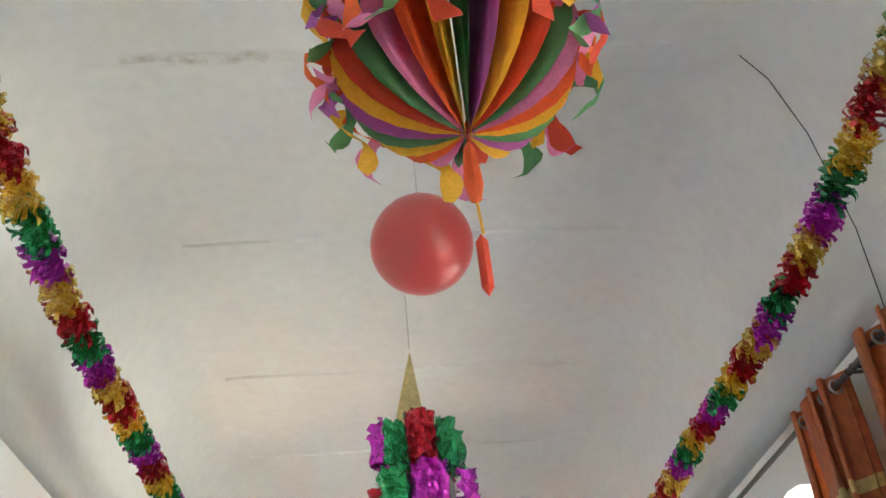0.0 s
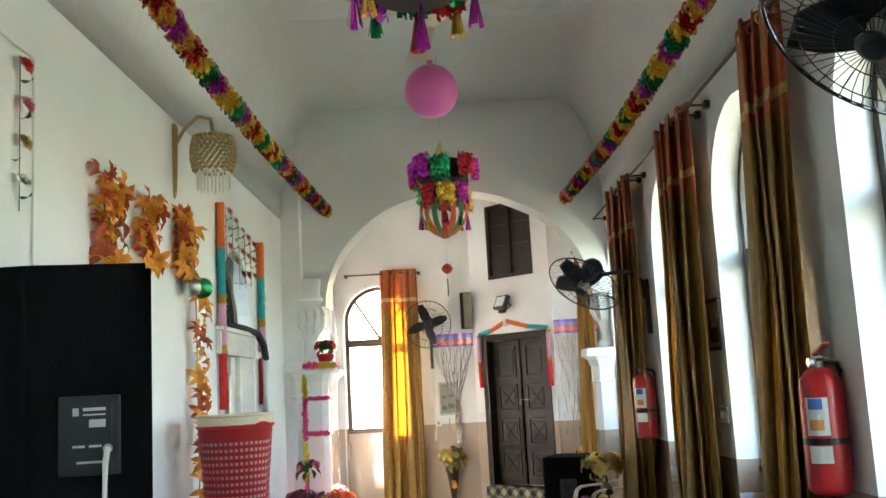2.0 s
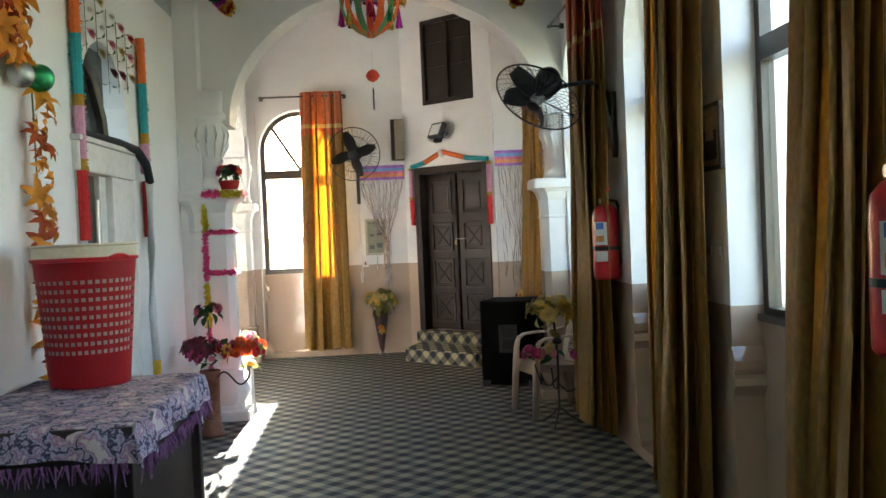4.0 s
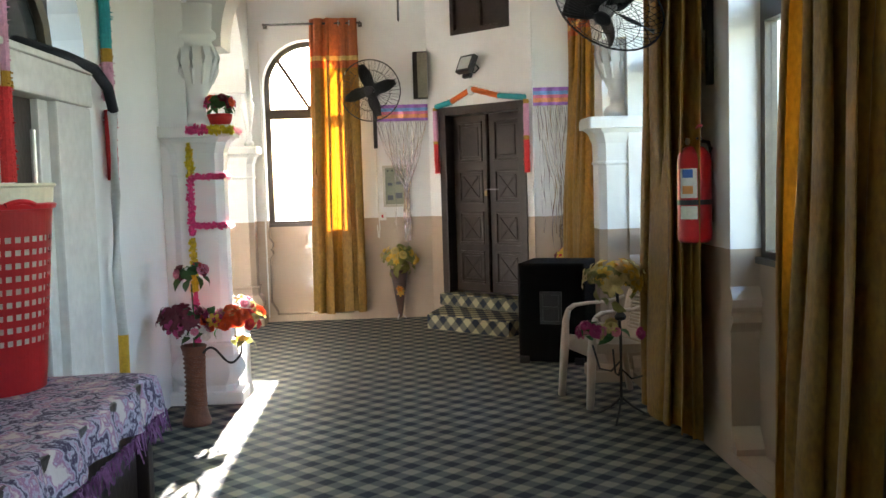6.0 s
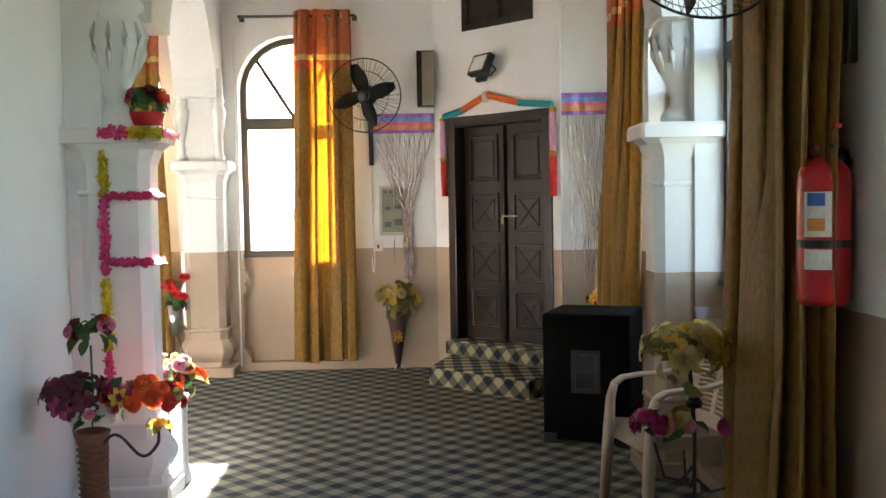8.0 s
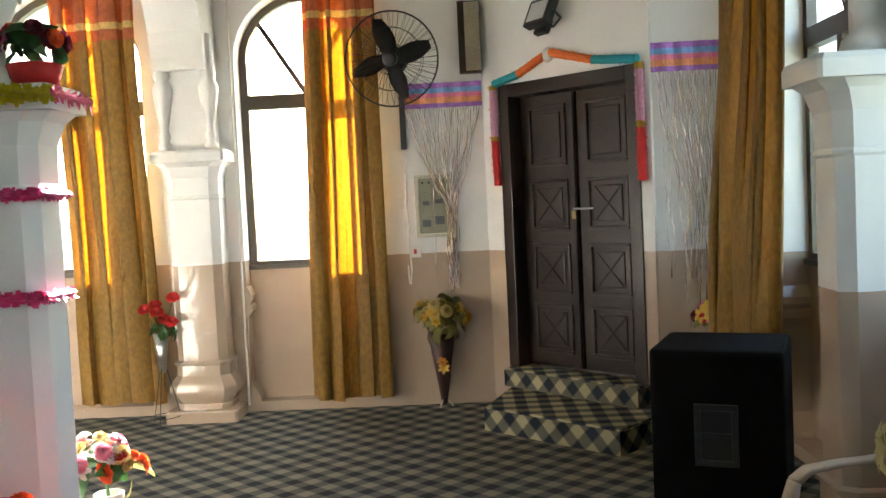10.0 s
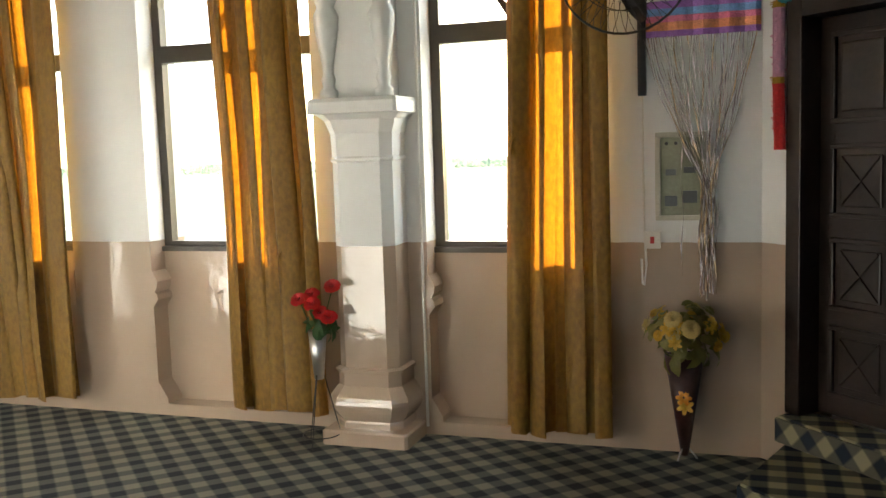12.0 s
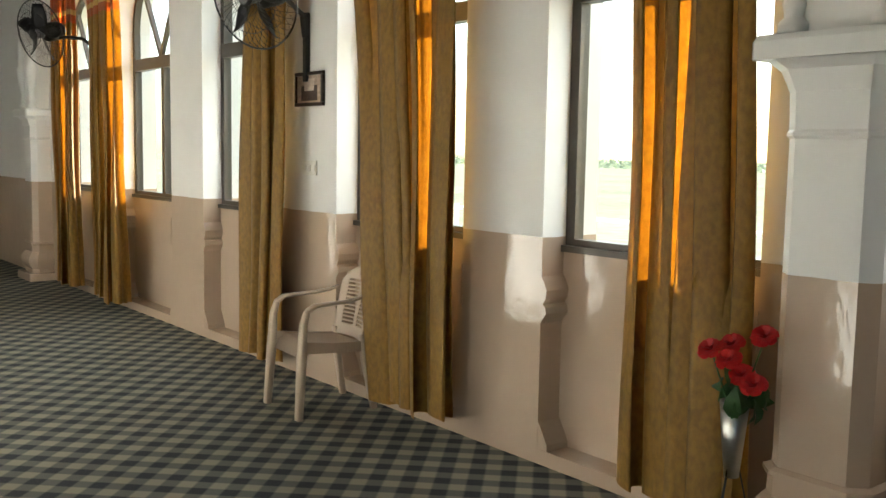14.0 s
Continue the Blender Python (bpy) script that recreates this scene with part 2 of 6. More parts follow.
CARPET_TURN, CARPET_CHECK = 45.0, 0.072
M_CARPET = carpet_material("check_carpet", (0.034, 0.038, 0.044), (0.115, 0.117, 0.102), (0.25, 0.232, 0.175))
M_STEPCARPET = carpet_material("check_step_carpet", (0.02, 0.027, 0.042), (0.12, 0.118, 0.09), (0.36, 0.32, 0.2), True)

# ---- the large structure ----
RW, FY, LW = 2.97, 9.87, -0.15   # right wall, far wall and shrine wall faces
BAY = 3.22                      # outer wall of the corner bay
TOP = 4.3                       # flat of the ceiling
NICHE_W, NICHE_D, WALL_D = 1.06, 0.14, 0.36
SILL, SPRING, CURB = 1.02, 2.45, 0.07
ARCH_R = NICHE_W / 2


NICHE_WIDTHS = {0.0: 0.93, -1.765: 1.12, -3.52: 1.19, -5.4: 1.15, -7.2: 1.2}


def nw(a):
    return NICHE_WIDTHS.get(a, NICHE_W)


def arch_pts(u0, u1, spring, n=14, rise=None):
    r = (u1 - u0) / 2
    rise = r if rise is None else rise
    return [((u0 + u1) / 2 - r * math.cos(math.pi * i / n), spring + rise * math.sin(math.pi * i / n)) for i in range(n + 1)]


def niche_wall(name, to, u0, u1, lefts, z1, label):
    """A thick wall with arched niches, each holding a window; to() turns (along, depth, height) into the world."""
    bm = bmesh.new()

    def blk(ua, ub, da, db, za, zb):
        hexa(bm, [to(ua, da, za), to(ub, da, za), to(ub, db, za), to(ua, db, za), to(ua, da, zb), to(ub, da, zb), to(ub, db, zb), to(ua, db, zb)])
    edges = [u0]
    for a in sorted(lefts):
        edges += [a, a + nw(a)]
    edges.append(u1)
    for i in range(0, len(edges), 2):
        if edges[i + 1] - edges[i] > 0.01:
            blk(edges[i], edges[i + 1], 0, WALL_D, 0, z1)
    for a in lefts:
        b = a + nw(a)
        blk(a, b, 0, WALL_D, 0, CURB)
        blk(a, b, NICHE_D, WALL_D, CURB, SILL)
        pts = arch_pts(a, b, SPRING)
        for (ua, za), (ub, zb) in zip(pts, pts[1:]):
            hexa(bm, [to(ua, 0, za), to(ub, 0, zb), to(ub, WALL_D, zb), to(ua, WALL_D, za), to(ua, 0, z1), to(ub, 0, z1), to(ub, WALL_D, z1), to(ua, WALL_D, z1)])
    bmesh.ops.remove_doubles(bm, verts=bm.verts, dist=0.0005)
    return tagged(obj(name, bm, M_WALL), label, kind="structure")


def far(u, d, z):
    return Vector((u, FY + d, z))


def right(u, d, z):
    return Vector((RW + d, u, z))


def bay(u, d, z):
    return Vector((BAY + d, u, z))


FAR_NICHES = [0.0, -1.765, -3.52, -5.4, -7.2, -8.95]
RIGHT_NICHES = [5.38, 3.39, 1.72, -0.03, -1.74, -3.3, -5.0]
BAY_NICHES = [7.35]
niche_wall("wall_north", far, -11.6, 1.705, FAR_NICHES, 5.0, "white wall with beige glossy dado and arched window niches")
niche_wall("wall_east", right, -6.0, 6.85, RIGHT_NICHES, 5.0, "white wall with beige glossy dado and arched window niches")
niche_wall("wall_bay_east", bay, 6.85, 8.93, BAY_NICHES, 5.0, "white wall with beige glossy dado and one window niche")

# chamfered corner with the door opening
CH = Matrix(((0.7071, 0.7071, 0, 1.705), (-0.7071, 0.7071, 0, FY), (0, 0, 1, 0), (0, 0, 0, 1)))  # along, into the wall, up
CH_L = 1.33
D0, D1, DTOP, DBOT = 0.16, 1.27, 2.17, 0.27
HI0, HI1, HIZ0, HIZ1 = 0.34, 1.10, 2.88, 3.85


def ch(u, d, z):
    return CH @ Vector((u, d, z))


bm = bmesh.new()
for a, b, z0, z1 in ((-0.02, D0, 0, 5), (D1, CH_L + 0.02, 0, 5), (D0, D1, DTOP, HIZ0), (D0, HI0, HIZ0, HIZ1), (HI1, D1, HIZ0, HIZ1), (D0, D1, HIZ1, 5), (D0, D1, 0, 0.02)):
    hexa(bm, [ch(a, 0, z0), ch(b, 0, z0), ch(b, 0.3, z0), ch(a, 0.3, z0), ch(a, 0, z1), ch(b, 0, z1), ch(b, 0.3, z1), ch(a, 0.3, z1)])
bmesh.ops.remove_doubles(bm, verts=bm.verts, dist=0.0005)
tagged(obj("wall_corner", bm, M_WALL), "white chamfered corner wall with beige dado round a doorway", kind="structure")
tagged(obj("wall_return", boxm(2.645, BAY + 0.4, 8.93, 9.3, 0, 5), M_WALL), "white wall with beige dado beside the corner door", kind="structure")

# shrine wall with the arched doorway niche
SD0, SD1 = 3.88, 4.88
bm = bmesh.new()
for a, b, z0, z1, d in ((-6, SD0, 0, 5, 0.5), (SD1, 6.5, 0, 5, 0.5)):
    box(bm, LW - d, LW, a, b, z0, z1)
pts = arch_pts(SD0, SD1, 2.05, rise=0.58)
for (ua, za), (ub, zb) in zip(pts, pts[1:]):
    hexa(bm, [(LW, ua, za), (LW, ub, zb), (LW - 0.5, ub, zb), (LW - 0.5, ua, za), (LW, ua, 5), (LW, ub, 5), (LW - 0.5, ub, 5), (LW - 0.5, ua, 5)])
bmesh.ops.remove_doubles(bm, verts=bm.verts, dist=0.0005)
tagged(obj("wall_west", bm, M_WHITE), "white painted shrine wall with an arched doorway", kind="structure")
tagged(obj("wall_shrine_north", boxm(-11.6, -0.32, 6.5, 6.8, 0, 5), M_WHITE), "white painted shrine wall along the side gallery", kind="structure")
tagged(obj("wall_south", boxm(LW - 0.5, RW + 0.5, -6.3, -6.0, 0, 5.2), M_WHITE), "plain white end wall", kind="structure")
tagged(obj("wall_gallery_end", boxm(-11.9, -11.6, 6.5, FY + 0.4, 0, 5.2), M_WALL), "plain white end wall with beige dado", kind="structure")
tagged(obj("shrine_inner", boxm(LW - 1.4, LW - 1.3, 3.5, 6.4, 0, 5), M_WHITE), "dim inner wall behind the doorway", kind="structure")

# ceilings: coved
bm = bmesh.new()
COVE, COVE_Z = 0.42, 3.2


def cove_profile(a, b):
    p = []
    for i in range(9):
        t = math.pi / 2 * i / 8
        p.append((a + COVE * (1 - math.cos(t)), COVE_Z + (TOP - COVE_Z) * math.sin(t)))
    return p + [(a + b - u, z) for u, z in reversed(p)]


def coved(name, prof, to, v0, v1, label):
    bm = bmesh.new()
    n = len(prof)
    vs = [[bm.verts.new(to(u, v, z)) for u, z in prof] for v in (v0, v1)]
    for i in range(n - 1):
        bm.faces.new((vs[0][i], vs[0][i + 1], vs[1][i + 1], vs[1][i])).smooth = True
    ws = [[bm.verts.new(to(u, v, 5.2)) for u, z in (prof[0], prof[-1])] for v in (v0, v1)]
    bm.faces.new((ws[0][0], ws[0][1], ws[1][1], ws[1][0]))
    bm.faces.new((vs[0][0], ws[0][0], ws[1][0], vs[1][0]))
    bm.faces.new((vs[0][-1], ws[0][1], ws[1][1], vs[1][-1]))
    for k in (0, 1):
        bm.faces.new([*vs[k], ws[k][1], ws[k][0]])
    return tagged(obj(name, bm, M_CEIL, smooth=False), label, kind="structure")


AY0, AY1 = 6.42, 6.77
coved("ceiling", cove_profile(LW, RW), lambda u, v, z: (u, v, z), -6.0, AY0, "off-white coved ceiling with hairline cracks")
coved("ceiling_side", cove_profile(6.8, FY), lambda u, v, z: (v, u, z), -11.6, -0.47, "off-white coved ceiling")
tagged(obj("ceiling_corner", boxm(-0.47, RW + 0.4, AY1 - 0.05, FY + 0.3, 4.75, 5.2), M_CEIL), "flat off-white ceiling", kind="structure")


def arch_wall(name, to, u0, u1, spring, rise, top, thick, label):
    bm = bmesh.new()
    n = 40
    pts = []
    for i in range(n + 1):
        t = math.pi * i / n
        k = 1 + 0.018 * abs(math.sin(t * 4.5))
        pts.append(((u0 + u1) / 2 - (u1 - u0) / 2 * math.cos(t), spring + rise * math.sin(t) * k))
    for (ua, za), (ub, zb) in zip(pts, pts[1:]):
        hexa(bm, [to(ua, 0, za), to(ub, 0, zb), to(ub, thick, zb), to(ua, thick, za), to(ua, 0, top), to(ub, 0, top), to(ub, thick, top), to(ua, thick, top)])
    for a, b in ((u0 - 0.35, u0), (u1, u1 + 0.3)):
        hexa(bm, [to(a, 0, spring), to(b, 0, spring), to(b, thick, spring), to(a, thick, spring), to(a, 0, top), to(b, 0, top), to(b, thick, top), to(a, thick, top)])
    bmesh.ops.remove_doubles(bm, verts=bm.verts, dist=0.0005)
    return tagged(obj(name, bm, M_WHITE), label, kind="structure")


arch_wall("arch_wall_1", lambda u, d, z: Vector((u, AY0 + d, z)), 0.24, 2.80, 2.36, 1.04, 5.1, 0.35, "white cusped plaster arch across the gallery")
arch_wall("arch_wall_2", lambda u, d, z: Vector((-0.47 + d, u, z)), 7.0, 9.56, 2.36, 1.02, 5.1, 0.35, "white cusped plaster arch across the side gallery")
tagged(obj("pier_shrine", boxm(LW + 0.002, 0.03, 6.26, AY0 - 0.003, 0, COVE_Z + 0.3), M_WHITE), "white plaster pier beside the shrine column", kind="structure")
bm = boxm(-12, RW + 0.6, -6.4, FY + 0.5, -0.2, 0)
tagged(obj("floor", bm, M_CARPET), "dark and beige diagonal check carpet", kind="structure")


def column(name, m, label, material, hx=0.24, hy=0.24, urn=False):
    """Square moulded column: plinth, bulbous base, shaft, bracket capital, then a baluster to the arch."""
    col = thing(name, m, label, "column")

    def sq(prof, cut=0.06):
        b = bmesh.new()
        rings = []
        for r, z in prof:
            c = r * cut
            q = ((r, c - r), (r, r - c), (r - c, r), (c - r, r), (-r, r - c), (-r, c - r), (c - r, -r), (r - c, -r))
            rings.append([b.verts.new((x * hx / 0.24, y * hy / 0.24, z)) for x, y in q])
        for lo, up in zip(rings, rings[1:]):
            for i in range(8):
                b.faces.new((lo[i], lo[(i + 1) % 8], up[(i + 1) % 8], up[i]))
        b.faces.new(rings[0])
        b.faces.new(rings[-1])
        return b
    part("plinth", sq([(0.245, 0), (0.245, 0.07), (0.235, 0.08)]), material, col)
    part("base", sq([(0.185, 0.08), (0.186, 0.11)] + [(0.182 + 0.048 * math.sin(math.pi * k / 10), 0.12 + 0.019 * k) for k in range(11)] + [ (0.18, 0.38), (0.195, 0.385), (0.195, 0.40), (0.175, 0.41)], 0.3), material, col)
    part("shaft", sq([(0.17, 0.41), (0.17, 1.5), (0.178, 1.51), (0.178, 1.52), (0.172, 1.53), (0.175, 1.65), (0.2, 1.72), (0.235, 1.75)], 0.3), material, col)
    part("capital", sq([(0.25, 1.752), (0.25, 1.81), (0.24, 1.83)]), material, col)
    if urn:
        part("urn", lathe(bmesh.new(), [(0.10, 1.83), (0.11, 1.86), (0.10, 1.89), (0.062, 1.92), (0.058, 1.97), (0.075, 1.99), (0.07, 2.02), (0.11, 2.1), (0.145, 2.19), (0.155, 2.27), (0.135, 2.34), (0.115, 2.38), (0.15, 2.40), (0.15, 2.43), (0.12, 2.46), (0.13, 2.62)], 28, Matrix.Diagonal((1, hy / hx, 1, 1))), material, col, smooth=True)
        for k in range(12):
            a = 2 * math.pi * k / 12
            pts = [(r * math.cos(a), r * math.sin(a) * hy / hx, z) for r, z in ((0.112, 2.1), (0.147, 2.19), (0.157, 2.27), (0.137, 2.34))]
            part("carved_leaf", tube(bmesh.new(), pts, [0.006, 0.016, 0.014, 0.004], 6), material, col, smooth=True)
        return tagged(col, kind="structure")
    part("panel", sq([(0.15, 1.83), (0.15, 2.62)]), material, col)
    for cx in (-1, 1):
        for cy in (-1, 1):
            bm = lathe(bmesh.new(), [(0.05, 1.83), (0.05, 1.87), (0.03, 1.89), (0.04, 1.93), (0.028, 1.96), (0.03, 2.0), (0.05, 2.1), (0.066, 2.2), (0.07, 2.25), (0.045, 2.3), (0.06, 2.33), (0.05, 2.36), (0.04, 2.6)], 10,
                       Matrix.Translation((cx * 0.155 * hx / 0.24, cy * 0.155 * hy / 0.24, 0)))
            part("baluster", bm, material, col, smooth=True)
    return tagged(col, kind="structure")


column("column_1", pose(0.08, 6.33, 0), "white moulded plaster column at the shrine corner", M_WHITE, hy=0.135, urn=True)
column("column_2", pose(2.94, 6.58, 0), "white and beige moulded plaster half column", M_WALL, hy=0.17, urn=True)
column("column_3", pose(-0.28, 9.81, 0), "white and beige moulded plaster half column", M_WALL)
column("column_4", pose(-9.4, 9.85, 0), "white and beige moulded plaster half column", M_WALL)

# outside
M_GRASS = mat("grass_field", (0.30, 0.31, 0.21), 1.0, vary=0.35, scale=0.12, fine=2, bump=0.3, spec=0.0)
tagged(obj("ground", boxm(-400, 400, -400, 400, -0.6, -0.5), M_GRASS), "pale dry grassy field round the building", kind="structure")

# ---- windows ----
def glass_material():
    m = bpy.data.materials.new("window_glass")
    m.use_nodes = True
    b = m.node_tree.nodes["Principled BSDF"]
    b.inputs["Base Color"].default_value = (0.95, 0.97, 0.96, 1)
    b.inputs["Transmission Weight"].default_value = 1.0
    b.inputs["Roughness"].default_value = 0.02
    b.inputs["IOR"].default_value = 1.05
    return m


M_GLASS = glass_material()


def window(name, to, a, label):
    w = tagged(new(name), label, kind="structure")
    b = a + nw(a)
    d0, d1 = 0.15, 0.21

    def bar(bm, ua, ub, za, zb, da=d0, db=d1):
        hexa(bm, [to(ua, da, za), to(ub, da, za), to(ub, db, za), to(ua, db, za), to(ua, da, zb), to(ub, da, zb), to(ub, db, zb), to(ua, db, zb)])
    bm = bmesh.new()
    bar(bm, a, a + 0.055, SILL, SPRING)
    bar(bm, b - 0.055, b, SILL, SPRING)
    bar(bm, a + 0.055, b - 0.055, SILL, SILL + 0.03)
    outer, inner = arch_pts(a, b, SPRING), arch_pts(a + 0.05, b - 0.05, SPRING)
    for (o0, o1, i0, i1) in zip(outer, outer[1:], inner, inner[1:]):
        hexa(bm, [to(o0[0], d0, o0[1]), to(o1[0], d0, o1[1]), to(i1[0], d0, i1[1]), to(i0[0], d0, i0[1]),
                  to(o0[0], d1, o0[1]), to(o1[0], d1, o1[1]), to(i1[0], d1, i1[1]), to(i0[0], d1, i0[1])])
    part("window_frame", bm, M_FRAME, w)
    bm = bmesh.new()
    bar(bm, a + 0.05, b - 0.05, 2.12, 2.22, d0 - 0.005, d1 + 0.005)
    part("transom", bm, M_FRAME, w)
    mid = a + nw(a) * 0.56
    bm = bmesh.new()
    bar(bm, mid - 0.03, mid + 0.03, SILL + 0.03, 2.12)
    part("mullion", bm, M_FRAME, w)
    for ang in (58, 122):
        bm = bmesh.new()
        c = Vector(((a + b) / 2, 0, 2.22))
        e = c + 0.70 * Vector((math.cos(radians(ang)), 0, math.sin(radians(ang))))
        s = 0.018 * Vector((math.sin(radians(ang)), 0, -math.cos(radians(ang))))
        q = [c - s, c + s, e + s, e - s]
        hexa(bm, [to(v.x, d0 + 0.01, v.z) for v in q] + [to(v.x, d1 - 0.01, v.z) for v in q])
        part("glazing_bar", bm, M_FRAME, w)
    for ua, ub in ((a + 0.055, mid - 0.03), (mid + 0.03, b - 0.055)):
        bm = bmesh.new()
        bar(bm, ua, ub, SILL + 0.03, 2.12, 0.178, 0.182)
        part("pane", bm, M_GLASS, w).visible_shadow = False
    bm = bmesh.new()
    p = arch_pts(a + 0.05, b - 0.05, SPRING)
    v = [bm.verts.new(to(u, 0.18, z)) for u, z in [(a + 0.05, 2.22)] + p + [(b - 0.05, 2.22)]]
    bm.faces.new(v)
    part("pane", bm, M_GLASS, w).visible_shadow = False
    bm = bmesh.new()
    bar(bm, a - 0.01, b + 0.01, SILL - 0.03, SILL, NICHE_D - 0.02, 0.2)
    part("window_sill", bm, M_FRAME, w)
    return w


n_win = 0
for to, lefts in ((far, FAR_NICHES), (right, RIGHT_NICHES), (bay, BAY_NICHES)):
    for a in lefts:
        n_win += 1
        window("window_%d" % n_win, to, a, "arched window with dark bronze frame and fanlight")

# moulded edges of the niches: a small scroll on each pier edge at dado height and a foot
bm_prof = [(0.0, 0.0), (0.012, 0.02), (0.035, 0.05), (0.03, 0.08), (0.012, 0.095), (0.03, 0.12), (0.036, 0.16), (0.015, 0.2), (0.0, 0.22)]


def niche_trim(name, to, a):
    t = tagged(new(name), "beige painted plaster moulding on the niche edge", kind="structure")
    for u, s in ((a, 1), (a + nw(a), -1)):
        bm = bmesh.new()
        for (w0, h0), (w1, h1) in zip(bm_prof, bm_prof[1:]):
            p = [to(u, -0.004, 0.66 + h0), to(u + s * (w0 + 0.002), -0.004, 0.66 + h0), to(u + s * (w0 + 0.002), NICHE_D, 0.66 + h0), to(u, NICHE_D, 0.66 + h0),
                 to(u, -0.004, 0.66 + h1), to(u + s * (w1 + 0.002), -0.004, 0.66 + h1), to(u + s * (w1 + 0.002), NICHE_D, 0.66 + h1), to(u, NICHE_D, 0.66 + h1)]
            hexa(bm, p)
        part("scroll", bm, M_WALL, t)
        bm = bmesh.new()
        for (w0, h0), (w1, h1) in (((0.06, 0), (0.06, 0.03)), ((0.06, 0.03), (0.025, 0.09)), ((0.025, 0.09), (0.0, 0.13))):
            p = [to(u, 0.002, CURB + h0), to(u + s * (w0 + 0.001), 0.002, CURB + h0), to(u + s * (w0 + 0.001), NICHE_D, CURB + h0), to(u, NICHE_D, CURB + h0),
                 to(u, 0.002, CURB + h1), to(u + s * (w1 + 0.001), 0.002, CURB + h1), to(u + s * (w1 + 0.001), NICHE_D, CURB + h1), to(u, NICHE_D, CURB + h1)]
            hexa(bm, p)
        part("foot", bm, M_WALL, t)


for to, lefts in ((far, FAR_NICHES), (right, RIGHT_NICHES[:5]), (bay, BAY_NICHES)):
    for a in lefts:
        niche_trim("trim", to, a)


# ---- curtains ----
def curtain_material():
    m = bpy.data.materials.new("curtain_cloth")
    m.use_nodes = True
    n, l = m.node_tree.nodes, m.node_tree.links
    b = n["Principled BSDF"]
    co = n.new("ShaderNodeTexCoord")
    sep = n.new("ShaderNodeSeparateXYZ")
    l.new(co.outputs["Object"], sep.inputs[0])
    cr = n.new("ShaderNodeValToRGB")
    cr.color_ramp.interpolation = "CONSTANT"
    mr = n.new("ShaderNodeMapRange")
    mr.inputs[1].default_value, mr.inputs[2].default_value = 2.0, 3.2
    l.new(sep.outputs["Z"], mr.inputs[0])
    e = cr.color_ramp.elements
    e[0].position, e[0].color = 0.0, (0.25, 0.138, 0.017, 1)
    e[1].position, e[1].color = 0.5, (0.36, 0.10, 0.03, 1)
    x = cr.color_ramp.elements.new(0.56)
    x.color = (0.55, 0.42, 0.16, 1)
    x = cr.color_ramp.elements.new(0.60)
    x.color = (0.40, 0.115, 0.035, 1)
    l.new(mr.outputs[0], cr.inputs[0])
    n1, n2 = n.new("ShaderNodeTexNoise"), n.new("ShaderNodeTexNoise")
    n1.inputs["Scale"].default_value, n1.inputs["Detail"].default_value = 28, 4
    n2.inputs["Scale"].default_value = 400
    mp = n.new("ShaderNodeMapping")
    mp.inputs["Scale"].default_value = (1.6, 1.6, 1)
    l.new(co.outputs["Object"], mp.inputs["Vector"])
    l.new(mp.outputs[0], n1.inputs["Vector"])
    l.new(mp.outputs[0], n2.inputs["Vector"])
    dm = n.new("ShaderNodeMapRange")
    dm.inputs[1].default_value, dm.inputs[2].default_value = 0.35, 0.65
    dm.inputs[3].default_value, dm.inputs[4].default_value = 0.82, 1.14
    l.new(n1.outputs["Fac"], dm.inputs[0])
    mul = n.new("ShaderNodeMix")
    mul.data_type, mul.blend_type = "RGBA", "MULTIPLY"
    mul.inputs["Factor"].default_value = 1
    l.new(cr.outputs[0], mul.inputs["A"])
    l.new(dm.outputs[0], mul.inputs["B"])
    l.new(mul.outputs["Result"], b.inputs["Base Color"])
    b.inputs["Roughness"].default_value = 0.6
    b.inputs["Sheen Weight"].default_value = 0.06
    bp = n.new("ShaderNodeBump")
    bp.inputs["Strength"].default_value, bp.inputs["Distance"].default_value = 0.5, 0.006
    l.new(n1.outputs["Fac"], bp.inputs["Height"])
    l.new(bp.outputs[0], b.inputs["Normal"])
    tr = n.new("ShaderNodeBsdfTranslucent")
    sat = n.new("ShaderNodeMix")
    sat.data_type, sat.blend_type = "RGBA", "MULTIPLY"
    sat.inputs["Factor"].default_value = 1
    sat.inputs["B"].default_value = (1.95, 1.16, 0.38, 1)
    l.new(mul.outputs["Result"], sat.inputs["A"])
    l.new(sat.outputs["Result"], tr.inputs["Color"])
    mx = n.new("ShaderNodeMixShader")
    mx.inputs[0].default_value = 0.2
    l.new(b.outputs[0], mx.inputs[1])
    l.new(tr.outputs[0], mx.inputs[2])
    l.new(mx.outputs[0], n["Material Output"].inputs["Surface"])
    return m


M_CURTAIN = curtain_material()


